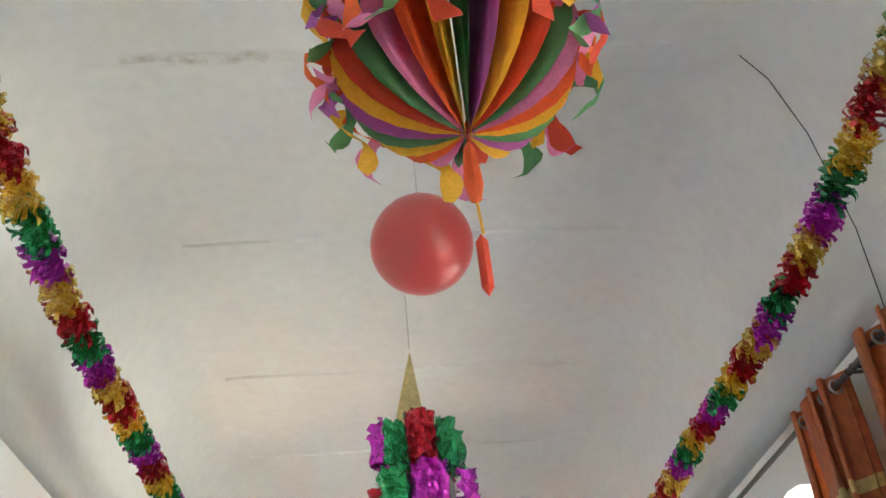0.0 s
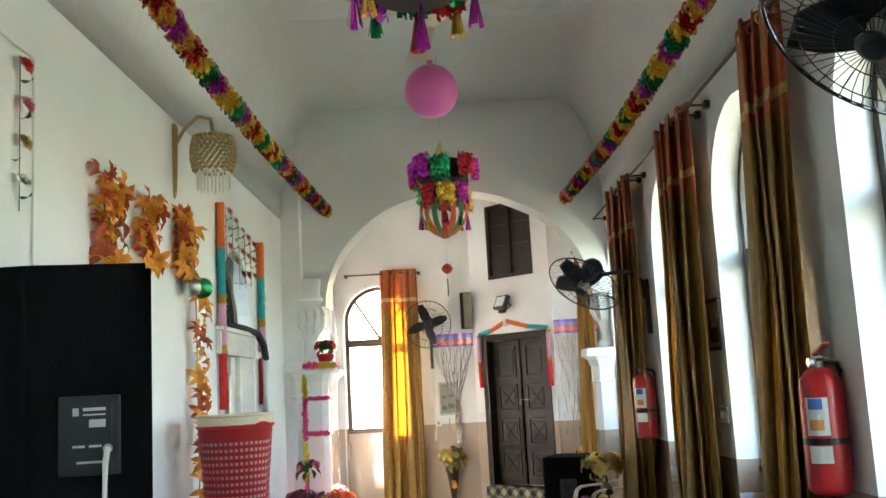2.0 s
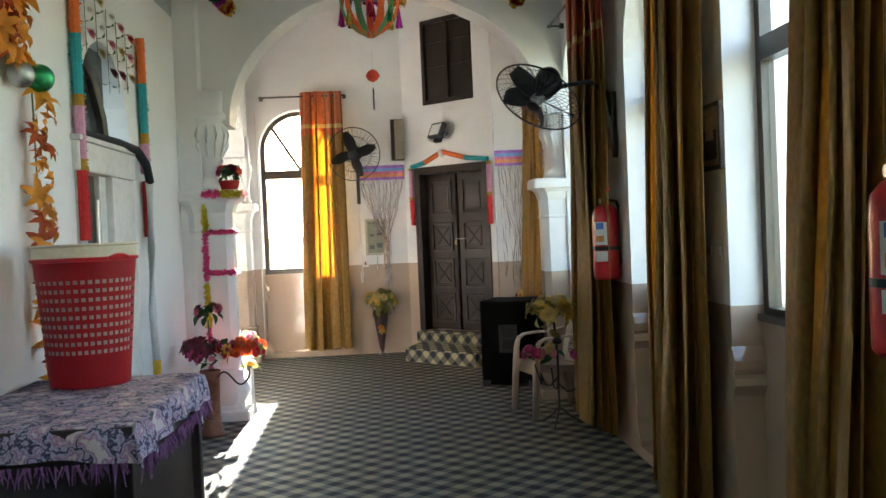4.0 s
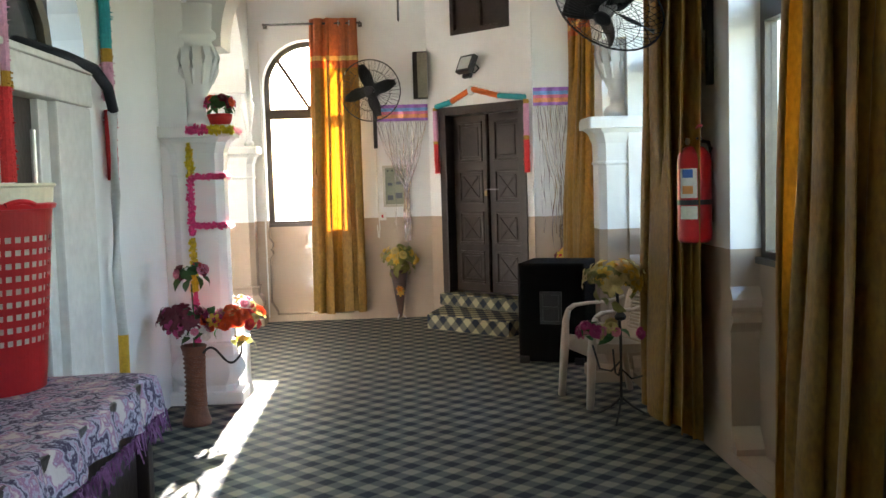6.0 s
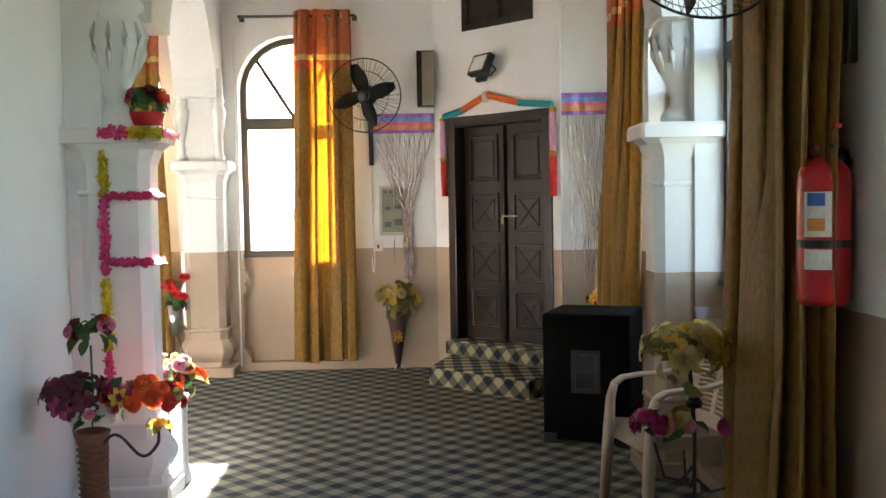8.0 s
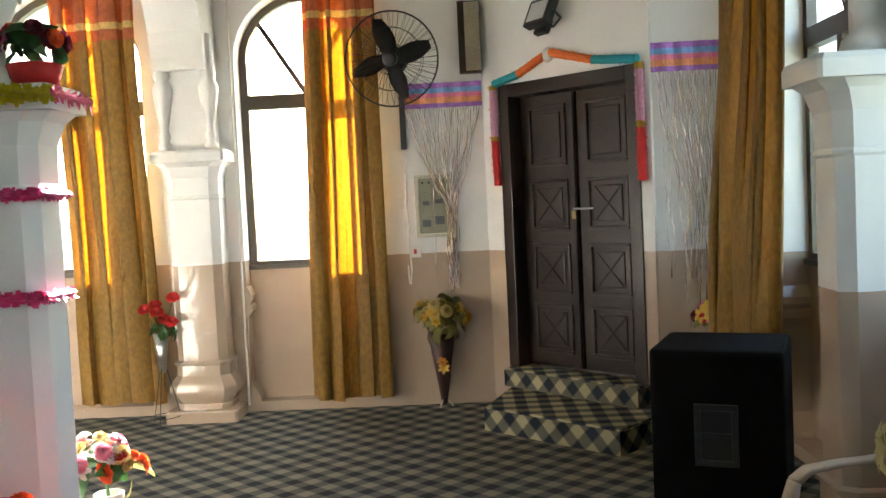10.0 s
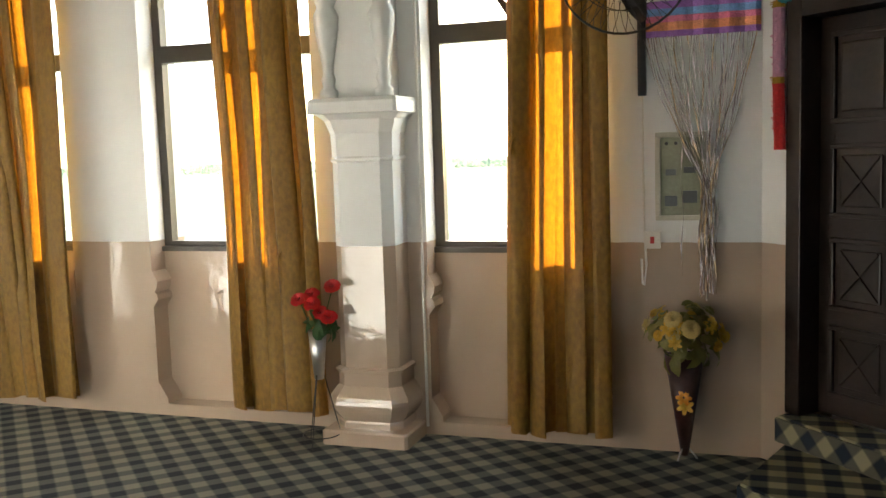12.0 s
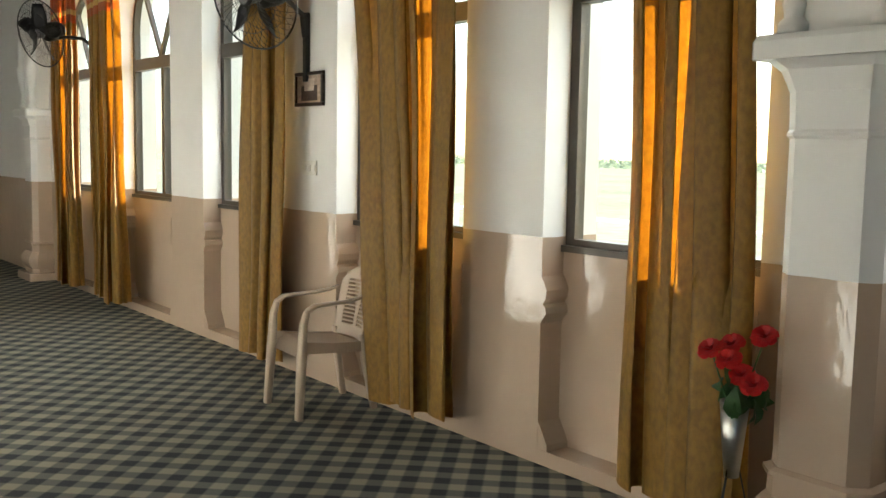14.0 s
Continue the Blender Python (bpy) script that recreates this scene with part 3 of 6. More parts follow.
def curtain(to, rod, top, foot, z0, label, seed=0, folds=4, off=-0.09, flip=1):
    """A gathered curtain on a rod: along-the-wall ranges of rod, top and foot."""
    rnd = random.Random(seed)
    c = tagged(new("curtain"), label, "curtain", "window curtains")
    ztop = 3.1
    nu, nz = folds * 20, 26
    ph = [rnd.uniform(-1.1, 1.1) for _ in range(folds + 2)]
    amp = [rnd.uniform(0.45, 1.35) for _ in range(folds + 2)]
    bm = bmesh.new()
    grid = []
    for j in range(nz + 1):
        h = j / nz
        z = ztop + (z0 - ztop) * h
        row = []
        for i in range(nu + 1):
            s = i / nu
            k = folds * (s + 0.055 * math.sin(2 * math.pi * s) * math.sin(seed * 1.3) + 0.03 * math.sin(4 * math.pi * s) * math.cos(seed * 2.1))
            f = int(min(k, folds - 0.001))
            wave = math.sin(2 * math.pi * k + ph[f] * h * 1.2) * amp[f]
            a = 0.054 * (0.75 + 0.5 * h)
            lean = h + 0.05 * math.sin(3 * h * math.pi + seed)
            u = (top[0] + (foot[0] - top[0]) * lean) * (1 - s) + (top[1] + (foot[1] - top[1]) * lean) * s
            u += (0.40 + 0.14 * math.sin(seed * 2.1 + f * 1.9)) * abs(top[1] - top[0]) / folds * math.sin(4 * math.pi * k + 0.6 * math.sin(h * 2 + f))
            d = off + a * wave + 0.008 * math.sin(h * 9 + k * 1.7 + seed)
            zz = z + (0.012 * math.sin(k * 2.3 + seed) if j == nz else 0)
            row.append(bm.verts.new(to(u, d, zz)))
        grid.append(row)
    for j in range(nz):
        for i in range(nu):
            bm.faces.new((grid[j][i], grid[j][i + 1], grid[j + 1][i + 1], grid[j + 1][i]))
    part("drape", bm, M_CURTAIN, c, smooth=True)
    r = tagged(new("curtain_rod"), "thin dark metal curtain rod on wall brackets", "curtain rod", "curtain rods")
    part("rod", tube(bmesh.new(), [to(rod[0], off, 3.05), to(rod[1], off, 3.05)], 0.011), M_FRAME, r)
    for u in rod:
        bm = tube(bmesh.new(), [to(u, off, 3.05), to(u, 0.0, 3.05)], 0.007, 6)
        ball(bm, to(u, off, 3.05), 0.015, 8)
        box(bm, -0.02, 0.02, -0.02, 0.02, -0.02, 0.02, m=Matrix.Translation(to(u, -0.012, 3.05)))
        part("bracket", bm, M_FRAME, r)
    for i in range(folds):
        s = (i + 0.5) / folds
        u = top[0] * (1 - s) + top[1] * s
        bm = bmesh.new()
        ring = [to(u + 0.0, off + 0.024 * math.cos(q), 3.05 + 0.024 * math.sin(q)) for q in [2 * math.pi * k / 12 for k in range(13)]]
        tube(bm, ring, 0.005, 5)
        part("eyelet", bm, M_STEEL, c)
    return c


CL = "mustard curtain with rust top band hanging gathered at a window"
curtain(far, (0.06, 1.03), (0.54, 0.98), (0.465, 0.99), 0.1, CL, 1, folds=4, off=-0.14)
curtain(far, (-1.78, -0.56), (-1.22, -0.63), (-1.15, -0.55), 0.13, CL, 2, folds=4, off=-0.14)
curtain(far, (-3.5, -2.2), (-3.22, -2.26), (-2.87, -2.28), 0.11, CL, 3, folds=5, off=-0.14)
curtain(far, (-5.4, -3.8), (-4.40, -3.84), (-4.45, -3.92), 0.1, CL, 4, off=-0.14)
curtain(far, (-7.6, -6.6), (-7.55, -6.75), (-7.55, -6.7), 0.08, CL, 5, off=-0.14)
curtain(far, (-9.0, -7.9), (-8.6, -7.95), (-8.5, -7.95), 0.08, CL, 6, off=-0.14)
for k, (top, foot, end) in enumerate((((4.55, 5.33), (4.65, 5.43), 6.3), ((2.75, 3.40), (2.92, 3.53), 4.63), ((1.18, 1.68), (1.40, 1.95), 2.85), ((-0.44, -0.03), (-0.44, 0.03), 1.1), ((-1.25, -0.68), (-1.25, -0.6), -0.5))):
    curtain(right, (top[0] - 0.1, end), top, foot, 0.08, CL, 11 + k, folds=4, off=-0.12)
curtain(bay, (7.1, 8.6), (7.35, 8.1), (7.7, 8.65), 0.35, CL, 20, folds=6, off=-0.3)

# ---- corner door, steps ----
door = tagged(new("door_1"), "closed dark wooden double door with carved panels and bolt", kind="structure")
bm = bmesh.new()
for a, b, z0, z1 in ((D0, D0 + 0.085, DBOT, DTOP), (D1 - 0.085, D1, DBOT, DTOP), (D0 + 0.085, D1 - 0.085, DTOP - 0.085, DTOP)):
    box(bm, a, b, -0.015, 0.16, z0, z1, 0.006, CH)
part("door_frame", bm, M_DKWOOD, door)
MIDD = (D0 + D1) / 2
for s, (a, b) in enumerate(((D0 + 0.09, MIDD - 0.008), (MIDD + 0.008, D1 - 0.09))):
    leaf = part("door_leaf", boxm(a, b, 0.105, 0.15, DBOT + 0.01, DTOP - 0.09, 0.003, CH), M_DKWOOD, door)
    zs = [DBOT + 0.10, DBOT + 0.50, DBOT + 0.92, DBOT + 1.34]
    for k, z in enumerate(zs):
        z1 = z + (0.33 if k < 3 else 0.40)
        bm = bmesh.new()
        w = 0.022
        for aa, bb, za, zb in ((a + 0.07, b - 0.07, z, z + w), (a + 0.07, b - 0.07, z1 - w, z1), (a + 0.07, a + 0.07 + w, z + w, z1 - w), (b - 0.07 - w, b - 0.07, z + w, z1 - w)):
            box(bm, aa, bb, 0.086, 0.106, za, zb, 0.005, CH)
        box(bm, a + 0.12, b - 0.12, 0.094, 0.106, z + 0.05, z1 - 0.05, 0.008, CH)
        part("panel", bm, M_DKWOOD, leaf)
        if k < 3:
            for q in (1, -1):
                bm = bmesh.new()
                c, hw, hz = (a + b) / 2, (b - a) / 2 - 0.13, (z1 - z) / 2 - 0.06
                tube(bm, [ch(c - hw, 0.092, (z + z1) / 2 - q * hz), ch(c + hw, 0.092, (z + z1) / 2 + q * hz)], 0.006, 5)
                part("carving", bm, M_DKWOOD, leaf)
bm = tube(bmesh.new(), [ch(MIDD - 0.012, 0.09, DBOT + 0.02), ch(MIDD - 0.012, 0.09, DTOP - 0.1)], 0.012, 6)
part("cover_strip", bm, M_DKWOOD, door)
bm = box(bmesh.new(), MIDD - 0.03, MIDD + 0.13, 0.078, 0.092, 1.318, 1.332, 0.003, CH)
part("bolt", bm, mat("dull_steel", (0.3, 0.3, 0.29), 0.4, 1.0, vary=0.3), door, "steel sliding bolt")
bm = box(bmesh.new(), MIDD - 0.03, MIDD + 0.005, 0.06, 0.08, 1.26, 1.315, 0.006, CH)
part("padlock", bm, mat("brass", (0.30, 0.23, 0.12), 0.35, 1.0), door, "brass padlock")

hi = tagged(new("window_high"), "dark closed clerestory window above the door", kind="structure")
bm = bmesh.new()
for a, b, z0, z1 in ((HI0, HI0 + 0.05, HIZ0, HIZ1), (HI1 - 0.05, HI1, HIZ0, HIZ1), (HI0 + 0.05, HI1 - 0.05, HIZ0, HIZ0 + 0.05), (HI0 + 0.05, HI1 - 0.05, HIZ1 - 0.05, HIZ1), (0.70, 0.745, HIZ0 + 0.05, HIZ1 - 0.05)):
    box(bm, a, b, -0.006, 0.06, z0, z1, 0.004, CH)
part("window_frame", bm, M_DKWOOD, hi)
for a, b in ((HI0 + 0.05, 0.70), (0.745, HI1 - 0.05)):
    part("shutter", boxm(a, b, 0.03, 0.05, HIZ0 + 0.05, HIZ1 - 0.05, 0.0, CH), M_DKWOOD, hi)
for z in (3.3, 3.58):
    part("rail", boxm(HI0 + 0.05, HI1 - 0.05, 0.018, 0.032, z, z + 0.02, 0.0, CH), M_DKWOOD, hi)

steps = tagged(new("steps"), "two door steps covered with check carpet", kind="structure")


def carpet_step(poly, z0, z1):
    """A carpeted step from a plan in door coordinates; the check runs over tread and riser."""
    bm = bmesh.new()
    uv = bm.loops.layers.uv.new("UVMap")
    n = len(poly)
    lo = [bm.verts.new(ch(u, d, z0)) for u, d in poly]
    up = [bm.verts.new(ch(u, d, z1)) for u, d in poly]
    f = bm.faces.new(up)
    for lp, (u, d) in zip(f.loops, poly):
        lp[uv].uv = (u, d)
    run = 0.0
    for i in range(n):
        k = (i + 1) % n
        ln = (Vector(poly[k]) - Vector(poly[i])).length
        f = bm.faces.new((lo[i], lo[k], up[k], up[i]))
        for lp, q in zip(f.loops, ((run, z0), (run + ln, z0), (run + ln, z1), (run, z1))):
            lp[uv].uv = q
        run += ln
    bmesh.ops.bevel(bm, geom=[e for e in bm.edges if e.verts[0] in up and e.verts[1] in up], offset=0.012, segments=2, affect="EDGES")
    part("step", bm, M_STEPCARPET, steps)


carpet_step([(0.18, -0.003), (0.5, -0.63), (1.5, -0.62), (1.48, -0.003)], 0.002, 0.145)
carpet_step([(0.175, 0.1), (0.175, -0.09), (1.3, -0.16), (1.3, -0.003), (1.265, -0.003), (1.265, 0.1)], 0.147, DBOT)
# added unseen backing panel: stops outdoor light leaking through the door gaps
tagged(obj("door_light_block", boxm(D0 - 0.05, D1 + 0.05, 0.302, 0.36, 0, 5, 0, CH), M_WHITE), "added unseen panel behind the door that blocks outdoor light", kind="structure")

# ---- black loudspeaker by the right wall ----
def loudspeaker(m, w, d, h, label):
    s = thing("loudspeaker", m, label, "loudspeaker")
    part("cabinet", boxm(-w / 2, w / 2, 0, d, 0.015, h, 0.02), M_BLACK, s)
    for sx in (-1, 1):
        bm = bmesh.new()
        box(bm, sx * (w / 2 - 0.045) - 0.04, sx * (w / 2 - 0.045) + 0.04, -0.004, 0.07, 0.0, 0.06, 0.008)
        part("corner_guard", bm, M_BLKPL, s)
    bm = bmesh.new()
    for a, b, z0, z1 in ((-0.085, 0.085, 0.31, 0.335), (-0.085, 0.085, 0.535, 0.56), (-0.085, -0.06, 0.335, 0.535), (0.06, 0.085, 0.335, 0.535), (-0.06, 0.06, 0.425, 0.445)):
        box(bm, a, b, -0.012, 0.02, z0, z1, 0.003)
    part("handle", bm, mat("grey_plastic", (0.02, 0.021, 0.022), 0.45), s, "recessed grey plastic handle")
    part("recess", boxm(-0.058, 0.058, -0.003, 0.02, 0.337, 0.533), M_BLKPL, s)
    return s


loudspeaker(pose(2.515, 7.10, 0, 0, 0, -22), 0.52, 0.5, 0.775, "black carpet-covered loudspeaker box standing on the carpet")


# ---- plastic armchairs ----
def strap(bm, pts, sizes):
    """A flat moulded bar: at each point a section so wide along x and so thick across the way."""
    pts = [Vector(p) for p in pts]
    rings = []
    for i, p in enumerate(pts):
        d = (pts[min(i + 1, len(pts) - 1)] - pts[max(i - 1, 0)]).normalized()
        side = Vector((1, 0, 0)) - d * d.x
        side.normalize()
        up = d.cross(side)
        w, t = sizes[i][0] / 2, sizes[i][1] / 2
        rings.append([bm.verts.new(p + side * (a * w) + up * (b * t)) for a, b in ((-1, -0.55), (-0.8, -1), (0.8, -1), (1, -0.55), (1, 0.55), (0.8, 1), (-0.8, 1), (-1, 0.55))])
    for a, b in zip(rings, rings[1:]):
        for k in range(8):
            bm.faces.new((a[k], a[(k + 1) % 8], b[(k + 1) % 8], b[k]))
    bm.faces.new(rings[0])
    bm.faces.new(rings[-1])
    return bm


def plastic_chair(m, label):
    c = thing("plastic_chair", m, label, "chair", "moulded plastic chairs")
    bm = bmesh.new()
    nu, nv = 12, 12
    g = []
    for j in range(nv + 1):
        row = []
        for i in range(nu + 1):
            x = (i / nu - 0.5) * 0.46
            t = j / nv
            y = -0.25 + 0.46 * t
            z = 0.43 - 0.022 * math.cos(x * 6) * math.sin(math.pi * min(1, t * 1.1)) - 0.09 * max(0, 1 - t * 6) ** 1.5 - 0.03 * t
            row.append(bm.verts.new((x * (1 - 0.1 * t), y, z)))
        g.append(row)
    for j in range(nv):
        for i in range(nu):
            bm.faces.new((g[j][i], g[j][i + 1], g[j + 1][i + 1], g[j + 1][i]))
    bmesh.ops.solidify(bm, geom=bm.faces[:], thickness=0.012)
    part("seat", bm, M_IVORY, c, smooth=True)

    # slotted back, bowed and leaning, with a hand hole at the top
    def back(s, h):
        x = 0.205 * s * (1 + 0.10 * math.sin(h * 2.8) - 0.22 * max(0, h - 0.75) * 4 * abs(s) ** 3)
        return Vector((x, 0.20 + 0.11 * h + 0.045 * (1 - s * s), 0.40 + 0.42 * h - 0.05 * max(0, h - 0.8) * 5 * s * s))
    bm = bmesh.new()
    rows, cols = 36, 20
    g = [[bm.verts.new(back(-1 + 2 * i / cols, j / rows)) for i in range(cols + 1)] for j in range(rows + 1)]
    for j in range(rows):
        for i in range(cols):
            s, h = abs(-1 + 2 * (i + 0.5) / cols), (j + 0.5) / rows
            slot = 0.16 < h < 0.80 and j % 2 == 0 and 0.06 < s < 0.74
            hole = 0.86 < h < 0.94 and s < 0.25
            if not (slot or hole):
                bm.faces.new((g[j][i], g[j][i + 1], g[j + 1][i + 1], g[j + 1][i]))
    bmesh.ops.delete(bm, geom=[v for v in bm.verts if not v.link_faces], context="VERTS")
    bmesh.ops.solidify(bm, geom=bm.faces[:], thickness=0.010)
    part("backrest", bm, M_IVORY, c, smooth=True)
    for sx in (-1, 1):
        pts = [(sx * 0.262, -0.29, 0.0), (sx * 0.248, -0.262, 0.36), (sx * 0.246, -0.25, 0.54), (sx * 0.248, -0.225, 0.612), (sx * 0.252, -0.17, 0.642), (sx * 0.256, -0.05, 0.650), (sx * 0.25, 0.08, 0.652), (sx * 0.232, 0.19, 0.668), (sx * 0.205, 0.25, 0.69)]
        part("front_leg", strap(bmesh.new(), pts[:4], [(0.05, 0.045), (0.072, 0.05), (0.066, 0.036), (0.062, 0.024)]), M_IVORY, c, smooth=True)
        part("armrest", strap(bmesh.new(), pts[3:], [(0.062, 0.024), (0.058, 0.02), (0.056, 0.018), (0.05, 0.018), (0.04, 0.016), (0.026, 0.014)]), M_IVORY, c, smooth=True)
        part("rear_leg", strap(bmesh.new(), [(sx * 0.235, 0.30, 0.0), (sx * 0.212, 0.235, 0.3), (sx * 0.204, 0.215, 0.44)], [(0.045, 0.04), (0.06, 0.045), (0.05, 0.03)]), M_IVORY, c, smooth=True)
        part("side_apron", strap(bmesh.new(), [(sx * 0.235, -0.25, 0.405), (sx * 0.225, 0.0, 0.385), (sx * 0.207, 0.21, 0.375)], [(0.012, 0.07), (0.012, 0.06), (0.012, 0.06)]), M_IVORY, c)
    return c


plastic_chair(pose(2.70, 5.93, 0, 0, 0, -76) @ Matrix.Diagonal((0.82, 0.82, 0.92, 1)), "beige moulded plastic armchair beside the curtain")
plastic_chair(pose(-3.2, 9.57, 0, 0, 0, -5) @ Matrix.Diagonal((0.8, 0.8, 0.95, 1)), "beige moulded plastic armchair by the windows")


# ---- wall fans ----
def wall_fan(hub, face, wall, plate_dir, pole, label, blades=5, spin=0.0, R=0.30):
    """hub, the way it faces, where its arm meets the wall."""
    f = thing("wall_fan", Matrix(), label, "fan", "black wall fans")
    q = Vector(face).normalized().to_track_quat("Z", "Y").to_matrix().to_4x4()
    m = Matrix.Translation(hub) @ q

    def ring(r, z, t, n=36):
        return tube(bmesh.new(), [m @ Vector((r * math.cos(2 * math.pi * k / n), r * math.sin(2 * math.pi * k / n), z)) for k in range(n + 1)], t, 5)

    def dome(r, sgn):
        return sgn * 0.085 * math.sqrt(max(0.0, 1 - (r / R) ** 2)) * (1 if sgn > 0 else 0.9)
    bm = bmesh.new()
    for k in range(48):
        a = 2 * math.pi * k / 48
        tube(bm, [m @ Vector((r * math.cos(a + 0.5 * r), r * math.sin(a + 0.5 * r), dome(r, 1))) for r in (0.05, 0.12, 0.19, 0.26, R)], 0.0016, 3)
    part("front_grille", bm, M_BLKPL, f)
    bm = bmesh.new()
    for k in range(32):
        a = 2 * math.pi * k / 32
        tube(bm, [m @ Vector((r * math.cos(a), r * math.sin(a), dome(r, -1))) for r in (0.08, 0.16, 0.24, R)], 0.0016, 3)
    part("rear_grille", bm, M_BLKPL, f)
    bm = bmesh.new()
    for r in (0.1, 0.2):
        for s in (1, -1):
            tube(bm, [m @ Vector((r * math.cos(2 * math.pi * k / 36), r * math.sin(2 * math.pi * k / 36), dome(r, s))) for k in range(37)], 0.002, 4)
    part("grille_hoop", bm, M_BLKPL, f)
    part("rim", ring(R, 0.0, 0.006), M_BLKPL, f)
    bm = bmesh.new()
    lathe(bm, [(0.0, 0.095), (0.03, 0.093), (0.048, 0.085), (0.048, 0.075), (0.0, 0.074)], 18, m)
    part("badge", bm, M_BLKPL, f)
    bm = lathe(bmesh.new(), [(0.0, 0.06), (0.03, 0.055), (0.042, 0.03), (0.042, -0.02), (0.0, -0.021)], 16, m)
    part("hub", bm, mat("hub_silver", (0.35, 0.35, 0.36), 0.3, 0.8), f)
    for k in range(blades):
        a = 2 * math.pi * k / blades + spin
        bm = bmesh.new()
        g = []
        for j in range(7):
            r = 0.04 + 0.225 * j / 6
            w = 0.018 + 0.042 * math.sin(math.pi * min(1, (j + 1.2) / 7.5))
            row = []
            for i in range(5):
                s = i / 4 - 0.5
                p = Vector((r, 2 * w * s + 0.25 * (r - 0.04) ** 1.5, 0.03 * s * 2 + 0.008 * math.sin(s * 5)))
                p.rotate(Euler((0, 0, a)))
                row.append(bm.verts.new(m @ p))
            g.append(row)
        for j in range(6):
            for i in range(4):
                bm.faces.new((g[j][i], g[j][i + 1], g[j + 1][i + 1], g[j + 1][i]))
        bmesh.ops.solidify(bm, geom=bm.faces[:], thickness=0.004)
        part("blade", bm, M_BLKPL, f, smooth=True)
    bm = lathe(bmesh.new(), [(0.0, -0.05), (0.075, -0.055), (0.085, -0.08), (0.085, -0.2), (0.06, -0.235), (0.0, -0.24)], 20, m)
    part("motor", bm, M_BLKPL, f, smooth=True)
    back = m @ Vector((0, 0, -0.15))
    w = Vector(wall)
    n = Vector(plate_dir)
    elbow = Vector((w.x, w.y, w.z + 0.02)) + n * 0.16
    part("arm", tube(bmesh.new(), [back + Vector((0, 0, -0.06)), (back + elbow) / 2 + Vector((0, 0, -0.02)), elbow, w + n * 0.05 + Vector((0, 0, -0.06)), w + n * 0.03 + Vector((0, 0, -0.2))], 0.016, 8), M_BLKPL, f)
    bm = bmesh.new()
    t = n.orthogonal() if abs(n.z) > 0.9 else Vector((-n.y, n.x, 0))
    c0 = w + n * 0.012
    mm = Matrix.Translation((c0.x, c0.y, w.z - pole / 2 - 0.05)) @ Matrix((( t.x, n.x, 0, 0), (t.y, n.y, 0, 0), (0, 0, 1, 0), (0, 0, 0, 1)))
    box(bm, -0.02, 0.02, -0.012, 0.02, -pole / 2, pole / 2, 0.005, mm)
    part("wall_plate", bm, M_BLKPL, f)
    return f


FANL = "black oscillating wall fan with round wire grille"
wall_fan((2.51, 4.93, 2.29), (-0.5, -0.42, -0.75), (2.97, 4.68, 2.33), (-1, 0, 0), 0.42, FANL, spin=0.3)
wall_fan((2.53, -0.36, 2.35), (-0.6, -0.2, -0.77), (2.97, -0.4, 2.42), (-1, 0, 0), 0.42, FANL, spin=0.1, R=0.325)
wall_fan((1.125, 9.42, 2.335), (-0.08, -1, -0.12), (1.15, FY, 2.25), (0, -1, 0), 0.42, FANL, 4, 0.2)
wall_fan((-3.62, 9.38, 2.30), (0.35, -0.9, -0.3), (-3.85, FY, 2.33), (0, -1, 0), 0.42, FANL)
wall_fan((-7.75, 9.38, 2.45), (0.35, -0.9, -0.25), (-7.6, FY, 2.40), (0, -1, 0), 0.42, FANL)


# ---- fire extinguishers ----
M_RED = mat("red_enamel", (0.42, 0.012, 0.015), 0.3, vary=0.12)
M_LABEL = mat("paper_label", (0.62, 0.60, 0.55), 0.55)


